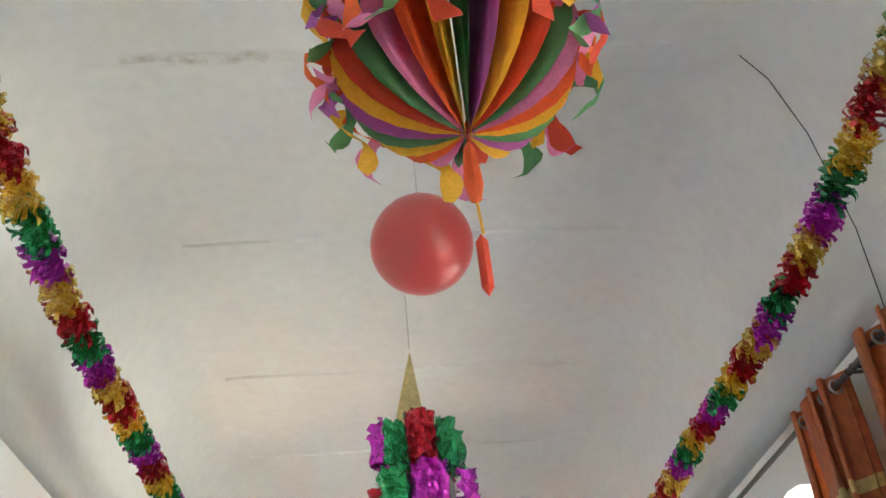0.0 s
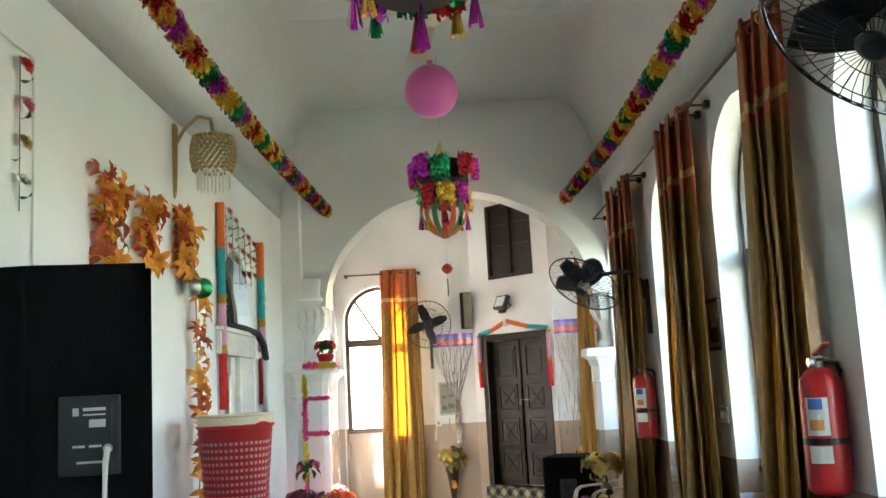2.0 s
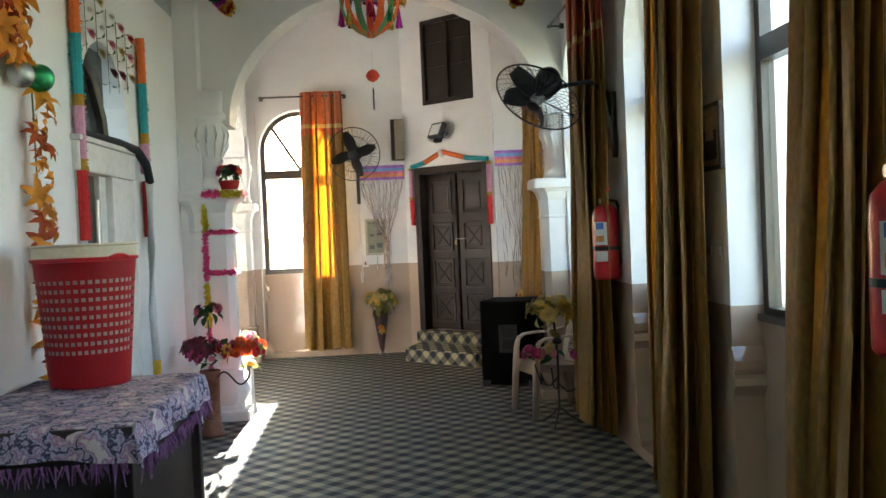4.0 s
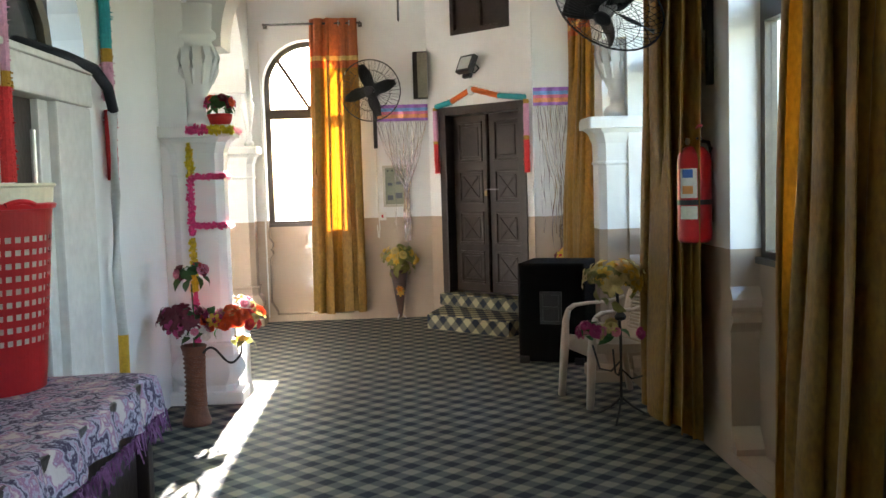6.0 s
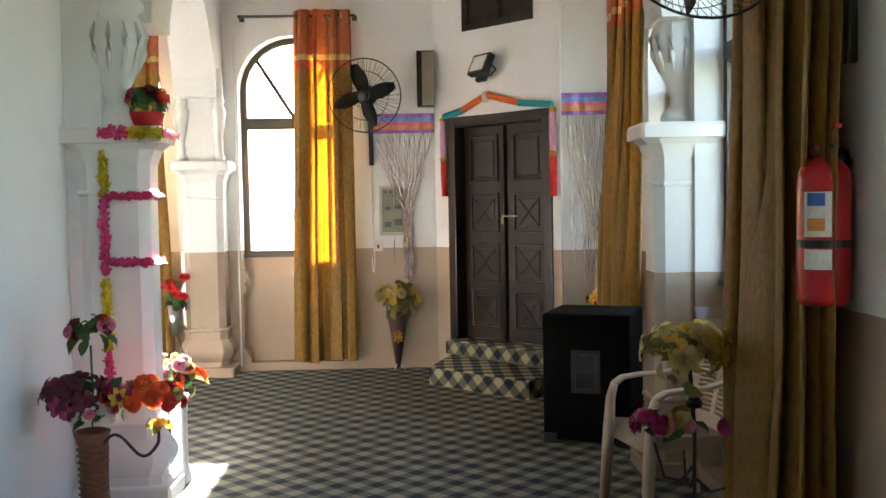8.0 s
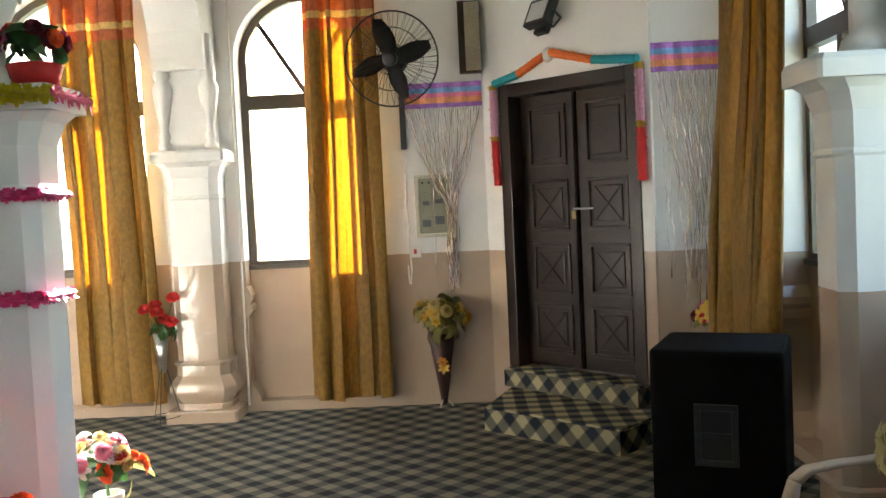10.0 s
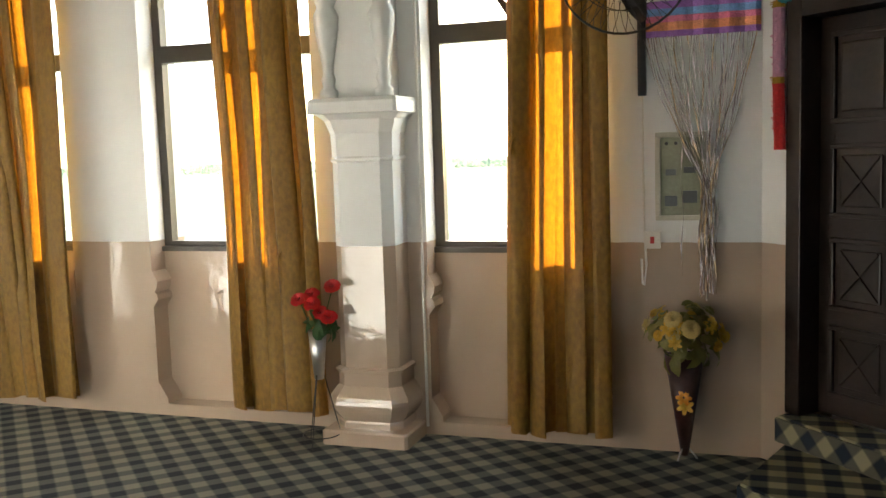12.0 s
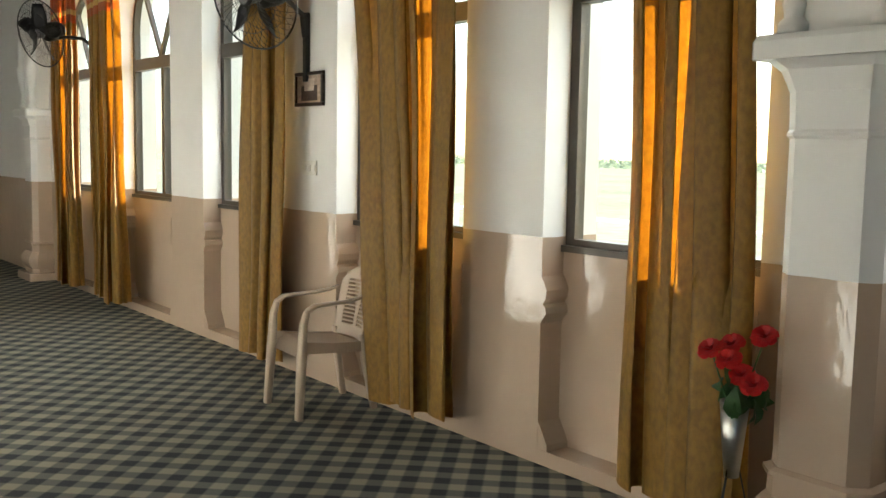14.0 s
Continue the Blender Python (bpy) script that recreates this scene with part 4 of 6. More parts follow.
def extinguisher(m, label):
    e = thing("fire_extinguisher", m, label, "fire extinguisher", "fire extinguishers")
    bm = lathe(bmesh.new(), [(0.0, 0.0), (0.07, 0.0), (0.083, 0.015), (0.085, 0.03), (0.085, 0.40), (0.078, 0.44), (0.05, 0.475), (0.025, 0.485), (0.0, 0.486)], 28)
    part("cylinder", bm, M_RED, e, smooth=True)
    part("valve", cyl(bmesh.new(), (0, 0, 0.482), (0, 0, 0.53), 0.02, seg=12), M_STEEL, e)
    part("lever", box(bmesh.new(), -0.012, 0.012, -0.11, 0.03, -0.006, 0.006, 0.003, Matrix.Translation((0, 0, 0.545)) @ pose(0, 0, 0, -18, 0, 0)), M_RED, e)
    part("grip", box(bmesh.new(), -0.012, 0.012, -0.09, 0.02, 0.51, 0.522, 0.003), M_BLKPL, e)
    part("gauge", cyl(bmesh.new(), (-0.02, 0, 0.505), (-0.04, 0, 0.505), 0.018, seg=12), M_STEEL, e)
    part("hose", tube(bmesh.new(), [(0.02, 0.0, 0.51), (0.08, 0.02, 0.5), (0.1, 0.02, 0.42), (0.098, 0.01, 0.2), (0.095, 0, 0.1)], 0.01, 8), M_BLKPL, e)
    part("strap", lathe(bmesh.new(), [(0.0865, 0.19), (0.0875, 0.19), (0.0875, 0.215), (0.0865, 0.215)], 28), M_BLKPL, e)
    part("hook", tube(bmesh.new(), [(0.085, 0.0, 0.46), (0.115, 0.0, 0.5), (0.12, 0, 0.58), (0.115, -0.01, 0.6)], 0.006, 6), M_BLKPL, e)
    lab = []
    for z0, z1, c in ((0.225, 0.37, M_LABEL), (0.12, 0.185, M_LABEL), (0.325, 0.366, mat("blue_print", (0.05, 0.12, 0.4), 0.5)), (0.245, 0.285, mat("orange_print", (0.6, 0.25, 0.06), 0.5))):
        bm = bmesh.new()
        r = 0.0862 if c is M_LABEL else 0.0866
        k = [(-2.75 + 0.13 * i) for i in range(9)] if c is M_LABEL else [(-2.6 + 0.13 * i) for i in range(6)]
        for a, b in zip(k, k[1:]):
            v = [bm.verts.new((r * math.cos(t), r * math.sin(t), z)) for t, z in ((a, z0), (b, z0), (b, z1), (a, z1))]
            bm.faces.new(v)
        lab.append(part("label", bm, c, e))
    return e


EXL = "red fire extinguisher with paper label hung on the wall"
extinguisher(pose(2.878, 4.70, 1.08, 0, 0, 0), EXL)
extinguisher(pose(2.878, 1.225, 1.055, 0, 0, 0), EXL)


# ---- pictures, switches, meter box ----
def picture(m, w, h, label):
    p = thing("framed_picture", m, label, "picture")
    bm = bmesh.new()
    for a, b, z0, z1 in ((-w / 2, w / 2, -h / 2, -h / 2 + 0.022), (-w / 2, w / 2, h / 2 - 0.022, h / 2), (-w / 2, -w / 2 + 0.022, -h / 2 + 0.022, h / 2 - 0.022), (w / 2 - 0.022, w / 2, -h / 2 + 0.022, h / 2 - 0.022)):
        box(bm, a, b, -0.022, 0, z0, z1, 0.004)
    part("frame", bm, M_DKWOOD, p)
    part("print", boxm(-w / 2 + 0.02, w / 2 - 0.02, -0.012, -0.004, -h / 2 + 0.02, h / 2 - 0.02), mat("print_paper", (0.42, 0.32, 0.25), 0.4, vary=0.5, scale=9), p)
    part("motif", boxm(-w * 0.28, w * 0.28, -0.0135, -0.011, -h * 0.34, h * 0.1), mat("print_dark", (0.05, 0.03, 0.025), 0.4, vary=0.6, scale=14), p)
    part("motif", boxm(-w * 0.17, w * 0.17, -0.0145, -0.011, -h * 0.05, h * 0.3), mat("print_pale", (0.6, 0.5, 0.42), 0.4, vary=0.3, scale=14), p)
    return p


picture(pose(RW, 2.935, 1.815, 0, 0, -90), 0.3, 0.30, "dark framed picture hung on the wall")
picture(pose(-3.82, FY, 1.815), 0.335, 0.21, "small dark framed picture below a fan bracket")

M_SWITCH = mat("switch_plastic", (0.75, 0.73, 0.68), 0.35, vary=0.03)


def switch_plate(m, w, h, label, red=False):
    s = thing("switch_plate", m, label, "switch")
    part("plate", boxm(-w / 2, w / 2, -0.012, 0, -h / 2, h / 2, 0.004), M_SWITCH, s)
    n = 3
    for k in range(n):
        x = -w / 2 + w * (k + 0.5) / n
        part("rocker", boxm(x - w / 8, x + w / 8, -0.018, -0.01, -h / 5, h / 5, 0.002), M_RED if red and k == 1 else M_SWITCH, s)
    return s


switch_plate(pose(-3.82, FY, 1.33), 0.16, 0.09, "white switch plate on the wall")
switch_plate(pose(RW, 2.92, 1.3, 0, 0, -90), 0.16, 0.09, "white switch plate on the wall")
switch_plate(pose(1.195, FY - 0.025, 1.075), 0.08, 0.085, "small white and red socket box", True)

mb = thing("meter_box", pose(1.335, FY, 1.385), "grey-green electric meter box set in the wall", "meter box")
bm = bmesh.new()
for a, b, z0, z1 in ((-0.125, 0.125, -0.215, -0.19), (-0.125, 0.125, 0.19, 0.215), (-0.125, -0.1, -0.19, 0.19), (0.1, 0.125, -0.19, 0.19)):
    box(bm, a, b, -0.03, 0, z0, z1, 0.005)
part("frame", bm, mat("cream_metal", (0.55, 0.52, 0.42), 0.4), mb)
part("door", boxm(-0.1, 0.1, -0.016, 0, -0.19, 0.19, 0.004), mat("olive_metal", (0.28, 0.29, 0.2), 0.4, vary=0.2), mb)
for k in range(4):
    part("knob", cyl(bmesh.new(), (-0.07 + 0.045 * k, -0.016, 0.16), (-0.07 + 0.045 * k, -0.026, 0.16), 0.009), M_BLKPL, mb)
for x, z, w, h in ((-0.05, -0.12, 0.06, 0.05), (0.04, -0.1, 0.07, 0.06), (-0.05, 0.02, 0.05, 0.03), (0.04, 0.03, 0.06, 0.03)):
    part("breaker", boxm(x - w / 2, x + w / 2, -0.024, -0.014, z - h / 2, z + h / 2, 0.003), mat("breaker_grey", (0.1, 0.11, 0.12), 0.4), mb)
cb = tagged(obj("cable", tube(bmesh.new(), [(1.155, FY - 0.012, 1.9), (1.150, FY - 0.012, 1.5), (1.155, FY - 0.014, 1.12), (1.165, FY - 0.03, 0.95), (1.155, FY - 0.04, 0.85), (1.145, FY - 0.03, 0.86), (1.140, FY - 0.02, 0.98)], 0.006, 6), M_SWITCH), "thin white cable down the wall", "cable")

tagged(obj("cable", tube(bmesh.new(), [(-0.02, FY - 0.02, 2.9), (-0.02, FY - 0.015, 1.9), (-0.022, FY - 0.015, 1.0), (-0.02, FY - 0.02, 0.05)], 0.008, 6), M_SWITCH), "thin white cable down the wall beside the half column", "cable")

vent = thing("wall_speaker", pose(1.632, FY, 2.515), "narrow grey-brown wall box", "wall box")
part("body", boxm(-0.075, 0.075, -0.09, 0, -0.24, 0.24, 0.006), M_DKWOOD, vent)
part("front", boxm(-0.03, 0.072, -0.096, -0.088, -0.23, 0.23, 0.003), mat("pale_mesh", (0.34, 0.3, 0.22), 0.6, vary=0.2), vent)

fl = thing("floodlight", CH @ pose(0.66, -0.13, 2.555, -25, 0, -12), "black floodlight with glass front on the wall", "floodlight")
part("housing", boxm(-0.115, 0.115, -0.03, 0.03, -0.09, 0.09, 0.01), M_BLKPL, fl)
part("lens", boxm(-0.085, 0.085, -0.034, -0.028, -0.065, 0.065, 0.002), mat("frosted_lens", (0.72, 0.73, 0.72), 0.2), fl)
part("bracket", tube(bmesh.new(), [(0.12, 0, 0), (0.125, 0.07, -0.02), (0, 0.12, -0.03), (-0.125, 0.07, -0.02), (-0.12, 0, 0)], 0.008, 6), M_BLKPL, fl)
part("driver", boxm(-0.06, 0.06, 0.03, 0.07, -0.12, -0.03, 0.006), M_BLKPL, fl)

# ---- flowers and leaves ----
def leafy(name, color, rough=0.5, trans=0.25):
    m = mat(name, color, rough, vary=0.25, scale=30, fine=150, bump=0.1)
    n, l = m.node_tree.nodes, m.node_tree.links
    t = n.new("ShaderNodeBsdfTranslucent")
    t.inputs["Color"].default_value = (*[min(1, c * 1.4) for c in color], 1)
    x = n.new("ShaderNodeMixShader")
    x.inputs[0].default_value = trans
    l.new(n["Principled BSDF"].outputs[0], x.inputs[1])
    l.new(t.outputs[0], x.inputs[2])
    l.new(x.outputs[0], n["Material Output"].inputs["Surface"])
    return m


F_RED = leafy("silk_red", (0.55, 0.02, 0.02))
F_DARK = leafy("silk_maroon", (0.13, 0.012, 0.025))
F_ORANGE = leafy("silk_orange", (0.75, 0.10, 0.02))
F_PINK = leafy("silk_pink", (0.62, 0.2, 0.28))
F_MAGENTA = leafy("silk_magenta", (0.4, 0.03, 0.14))
F_CREAM = leafy("silk_cream", (0.52, 0.4, 0.15))
F_YELLOW = leafy("silk_yellow", (0.62, 0.38, 0.05))
F_WHITE = leafy("silk_white", (0.72, 0.7, 0.64))
F_LEAF = leafy("silk_leaf", (0.04, 0.11, 0.03))
F_OLIVE = leafy("silk_olive", (0.2, 0.19, 0.05))
F_AMBER = leafy("amber_leaf", (0.74, 0.31, 0.03))
F_RUST = leafy("rust_leaf", (0.46, 0.085, 0.02))
M_WIRE = mat("black_wire", (0.02, 0.02, 0.02), 0.5)
MESHES = {}


def petal(bm, m, length, width, cup, curl=0.4, tip=0.84):
    """One cupped petal from the centre outwards."""
    rows = []
    for j in range(4):
        t = j / 3
        w = width * math.sin(math.pi * (0.16 + (tip - 0.16) * t))
        r = length * t
        z = cup * length * t ** 0.7 - curl * length * t ** 3
        rows.append([bm.verts.new(m @ Vector((r, w * s, z + 0.25 * w * s * s))) for s in (-1, 0, 1)])
    for a, b in zip(rows, rows[1:]):
        for i in (0, 1):
            bm.faces.new((a[i], a[i + 1], b[i + 1], b[i]))


def flower_mesh(kind, seed=0):
    key = (kind, seed)
    if key in MESHES:
        return MESHES[key]
    rnd = random.Random(seed * 13 + len(kind))
    bm = bmesh.new()
    if kind == "rose":
        for ring, (n, ln, cup) in enumerate(((7, 0.034, 0.5), (6, 0.028, 1.0), (4, 0.018, 1.9), (3, 0.01, 2.6))):
            for k in range(n):
                petal(bm, Matrix.Rotation(2 * math.pi * k / n + ring * 0.5 + rnd.uniform(-0.2, 0.2), 4, "Z"), ln, ln * 0.62, cup, 0.35)
    elif kind == "lily":
        for k in range(6):
            petal(bm, Matrix.Rotation(2 * math.pi * k / 6 + rnd.uniform(-0.15, 0.15), 4, "Z"), 0.06, 0.017, 0.75, 0.45)
    elif kind == "daisy":
        for k in range(10):
            petal(bm, Matrix.Rotation(2 * math.pi * k / 10, 4, "Z"), 0.02, 0.005, 0.15, 0.1)
    elif kind == "leaf":
        petal(bm, Matrix(), 0.085, 0.024, 0.25, 0.4, 0.98)
    elif kind == "autumn":
        for k in range(4):
            petal(bm, Matrix.Rotation(-1.5 + 1.0 * k, 4, "Z") @ Matrix.Scale(1 - 0.1 * (k % 2), 4), 0.085, 0.019, 0.45, 0.55, 0.985)
    me = bpy.data.meshes.new("flower_" + kind)
    for f in bm.faces:
        f.smooth = True
    bm.to_mesh(me)
    bm.free()
    MESHES[key] = me
    return me


def put(name, kind, material, parent, at, to, size=1.0, seed=0):
    """One flower head or leaf, a part of its bouquet, turned to face the way to."""
    key = (kind, material.name, seed)
    if key not in MESHES:
        me = flower_mesh(kind, seed).copy()
        me.materials.append(material)
        MESHES[key] = me
    ob = new(name, MESHES[key])
    ob.parent = parent
    q = Vector(to).to_track_quat("Z", "Y")
    ob.matrix_basis = Matrix.Translation(at) @ q.to_matrix().to_4x4() @ Matrix.Rotation(seed * 1.7 + at[0] * 50, 4, "Z") @ Matrix.Scale(size, 4)
    return ob


def bouquet(parent, centre, radius, heads, leaves, seed, up=0.6, leafmat=None, squash=0.8):
    rnd = random.Random(seed)
    c = Vector(centre)
    for kind, material, count, size in heads:
        for _ in range(count):
            v = Vector((rnd.gauss(0, 1), rnd.gauss(0, 1), abs(rnd.gauss(0, 1)) * up + rnd.uniform(-0.2, 0.3))).normalized()
            p = c + Vector((v.x, v.y, v.z * squash)) * radius * rnd.uniform(0.72, 1.05)
            put("flower", kind, material, parent, p, v, size * rnd.uniform(0.85, 1.15), rnd.randrange(3))
    for _ in range(leaves):
        v = Vector((rnd.gauss(0, 1), rnd.gauss(0, 1), rnd.gauss(0, 0.7))).normalized()
        put("leaf", "leaf", leafmat or F_LEAF, parent, c + v * radius * rnd.uniform(0.3, 0.85), v + Vector((0, 0, 0.6)), rnd.uniform(0.8, 1.3), rnd.randrange(3))


# tall wicker vase by the shrine column
M_WICKER = mat("brown_wicker", (0.19, 0.07, 0.035), 0.45, vary=0.4, scale=18, fine=120, bump=0.6)
v = thing("floor_vase", pose(0.13, 5.70, 0), "tall brown woven vase with silk flowers standing on the carpet", "vase")
bm = bmesh.new()
prof = [(0.0, 0.0), (0.085, 0.0), (0.088, 0.02), (0.075, 0.06), (0.058, 0.13), (0.055, 0.3), (0.06, 0.42), (0.078, 0.48), (0.07, 0.485), (0.055, 0.44), (0.0, 0.43)]
part("body", lathe(bm, prof, 24), M_WICKER, v, smooth=True)
for z in [0.12 + 0.028 * k for k in range(12)]:
    r = 0.0585 + 0.006 * abs(z - 0.25) / 0.2
    part("woven_band", tube(bmesh.new(), [(r * math.cos(2 * math.pi * k / 20), r * math.sin(2 * math.pi * k / 20), z + 0.012 * math.sin(k * 0.63)) for k in range(21)], 0.006, 5), M_WICKER, v)
part("side_hook", tube(bmesh.new(), [(0.06 + 0.22 * k / 24, -0.03 + 0.03 * k / 24, 0.41 + 0.02 * k / 24 + 0.055 * math.sin(0.5 + 5.6 * k / 24)) for k in range(25)] + [(0.285, 0, 0.44), (0.285, 0, 0.48)], 0.007, 8), M_WIRE, v)
part("stem", tube(bmesh.new(), [(0, 0, 0.44), (0.01, 0.0, 0.65), (0.0, 0.02, 0.85)], 0.005, 5), F_LEAF, v)
bouquet(v, (-0.06, 0, 0.62), 0.125, [("lily", F_DARK, 16, 1.0), ("lily", F_MAGENTA, 6, 0.9), ("rose", F_DARK, 4, 1.0), ("rose", F_ORANGE, 2, 0.9)], 14, 1)
bouquet(v, (0.02, -0.06, 0.54), 0.10, [("daisy", F_WHITE, 22, 1.25), ("rose", F_PINK, 4, 0.8)], 8, 2)
bouquet(v, (0.0, 0.02, 0.90), 0.09, [("rose", F_RED, 4, 1.0), ("rose", F_DARK, 3, 1.0), ("rose", F_PINK, 3, 1.0)], 14, 3)
bouquet(v, (0.14, 0.0, 0.63), 0.08, [("rose", F_PINK, 6, 1.0), ("lily", F_YELLOW, 3, 0.7), ("rose", F_MAGENTA, 3, 1.0)], 6, 4)
bouquet(v, (0.25, 0.02, 0.60), 0.13, [("rose", F_ORANGE, 24, 1.1), ("rose", F_CREAM, 6, 0.9), ("rose", F_RED, 5, 1.0)], 5, 5)
bouquet(v, (0.28, 0.0, 0.50), 0.05, [("daisy", F_YELLOW, 4, 1.0)], 7, 6, leafmat=F_OLIVE)

# slim vase tucked behind the column foot
M_CERAMIC = mat("white_ceramic", (0.78, 0.77, 0.74), 0.25, vary=0.1, scale=12)
sv = thing("flower_vase", pose(0.28, 6.56, 0), "slim white vase of pink silk flowers behind the column", "vase")
part("body", lathe(bmesh.new(), [(0.0, 0.0), (0.055, 0.0), (0.058, 0.02), (0.04, 0.1), (0.04, 0.36), (0.052, 0.46), (0.045, 0.465), (0.0, 0.42)], 20), M_CERAMIC, sv, smooth=True)
part("stem", tube(bmesh.new(), [(0, 0, 0.42), (0.0, -0.01, 0.5), (-0.02, -0.02, 0.58)], 0.006, 5), F_LEAF, sv)
bouquet(sv, (-0.02, -0.02, 0.58), 0.105, [("rose", F_PINK, 13, 0.85), ("rose", F_WHITE, 7, 0.85), ("rose", F_CREAM, 9, 0.85), ("lily", F_WHITE, 6, 0.7)], 14, 16)
bouquet(sv, (0.075, -0.05, 0.55), 0.065, [("rose", F_ORANGE, 10, 0.9), ("rose", F_RED, 3, 0.9)], 5, 17, leafmat=F_OLIVE)

# small pot on the column capital
p = thing("flower_pot", pose(0.23, 6.33, 1.832), "small red pot of silk flowers on the column capital", "flower pot")
part("pot", lathe(bmesh.new(), [(0.0, 0), (0.06, 0), (0.075, 0.03), (0.085, 0.07), (0.07, 0.075), (0.0, 0.06)], 18), F_RED, p, smooth=True)
bouquet(p, (0, 0, 0.13), 0.09, [("rose", F_DARK, 9, 1.0), ("rose", F_ORANGE, 3, 0.8), ("lily", F_MAGENTA, 3, 0.7)], 20, 7)

# tinsel ribbons round the column
M_FOILP = mat("foil_pink", (0.7, 0.07, 0.24), 0.35, 0.4, vary=0.4, scale=40, fine=200, bump=0.8)
M_FOILY = mat("foil_yellow", (0.6, 0.48, 0.02), 0.35, 0.4, vary=0.4, scale=40, fine=200, bump=0.8)
rib = thing("column_ribbon", pose(0.08, 6.33, 0), "pink and yellow tinsel ribbon wound on the white column", "ribbon")


def fluff(bm, a, b, r, n, rnd, w=0.012):
    """Short crinkled strips round the line a-b."""
    a, b = Vector(a), Vector(b)
    d = b - a
    x = d.orthogonal().normalized()
    y = d.normalized().cross(x)
    for _ in range(n):
        t, q = rnd.random(), rnd.uniform(0, 2 * math.pi)
        c = a + d * t
        o = x * math.cos(q) + y * math.sin(q)
        s = d.normalized() * w * rnd.uniform(0.5, 1.2)
        rr = r * rnd.uniform(0.7, 1.15)
        sw = x * rnd.uniform(-1, 1) + y * rnd.uniform(-1, 1)
        v = [bm.verts.new(c + s * 0.5), bm.verts.new(c - s * 0.5), bm.verts.new(c + o * rr * 0.6 - s + sw * rr * 0.2), bm.verts.new(c + o * rr * 0.6 + s * 0.4 + sw * rr * 0.2)]
        bm.faces.new(v)
        v2 = [bm.verts.new(c + o * rr + s * 0.6 + sw * rr * 0.4), bm.verts.new(c + o * rr - s * 0.7 + sw * rr * 0.4)]
        bm.faces.new((v[3], v[2], v2[1], v2[0]))
    return bm


rnd = random.Random(5)
for z, r, pal in ((1.80, 0.258, (M_FOILP, M_FOILY, M_FOILP, M_FOILP)), (1.5, 0.185, (M_FOILP, M_FOILP)), (1.18, 0.18, (M_FOILP, M_FOILP))):
    d = r * 0.58
    cs = [(-0.04, -d), (r * 0.4, -d), (r, -d), (r, d)]
    for k in range(3):
        bm = fluff(bmesh.new(), (*cs[k], z), (*cs[k + 1], z - 0.004), 0.02 if z < 1.7 else 0.028, 130, rnd)
        tube(bm, [(*cs[k], z), (*cs[k + 1], z - 0.004)], 0.012, 6)
        part("tinsel", bm, pal[k % len(pal)], rib)
for z0, z1, c in ((0.4, 0.75, M_FOILP), (0.75, 1.1, M_FOILY), (1.12, 1.5, M_FOILP), (1.5, 1.72, M_FOILY)):
    bm = fluff(bmesh.new(), (-0.04, -0.105, z0), (-0.04, -0.105, z1), 0.024, 260, rnd)
    tube(bm, [(-0.04, -0.105, z0), (-0.04, -0.105, z1)], 0.014, 6)
    part("tinsel", bm, c, rib)


# metal floor stand with silk flowers by the chair
def flower_stand(m):
    s = thing("flower_stand", m, "black wire floor stand with faded silk flowers", "flower stand")
    part("stem", tube(bmesh.new(), [(0, 0, 0.1), (0.0, 0, 0.5), (-0.02, 0, 0.78)], 0.009, 6), M_WIRE, s)
    for k in range(3):
        a = 2.2 + 2 * math.pi * k / 3
        part("foot", tube(bmesh.new(), [(0, 0, 0.13), (0.07 * math.cos(a), 0.07 * math.sin(a), 0.07), (0.17 * math.cos(a), 0.17 * math.sin(a), 0.008)], 0.007, 6), M_WIRE, s)
    part("collar", lathe(bmesh.new(), [(0.0, 0.58), (0.03, 0.59), (0.035, 0.61), (0.012, 0.64), (0.0, 0.645)], 12), M_WIRE, s)
    for sx, z in ((-1, 0.45), (1, 0.4), (-0.3, 0.42)):
        part("arm", tube(bmesh.new(), [(0, 0, z - 0.1), (sx * 0.06, -0.01, z - 0.16), (sx * 0.13, -0.02, z - 0.14), (sx * 0.17, -0.02, z)], 0.006, 6), M_WIRE, s)
    bouquet(s, (-0.03, 0, 0.82), 0.16, [("lily", F_CREAM, 15, 1.15), ("lily", F_YELLOW, 9, 1.05), ("rose", F_AMBER, 3, 1.0), ("rose", F_OLIVE, 6, 1.1)], 40, 11, leafmat=F_OLIVE, squash=0.55)
    bouquet(s, (-0.18, -0.02, 0.52), 0.07, [("rose", F_MAGENTA, 6, 1.1), ("lily", F_PINK, 3, 0.8)], 5, 12)
    bouquet(s, (-0.05, -0.04, 0.52), 0.07, [("rose", F_CREAM, 6, 1.2), ("rose", F_PINK, 2, 0.9)], 5, 13)
    bouquet(s, (0.18, 0.0, 0.5), 0.08, [("rose", F_MAGENTA, 5, 1.0), ("rose", F_PINK, 3, 1.0)], 16, 14)
    return s


flower_stand(pose(2.66, 5.42, 0))

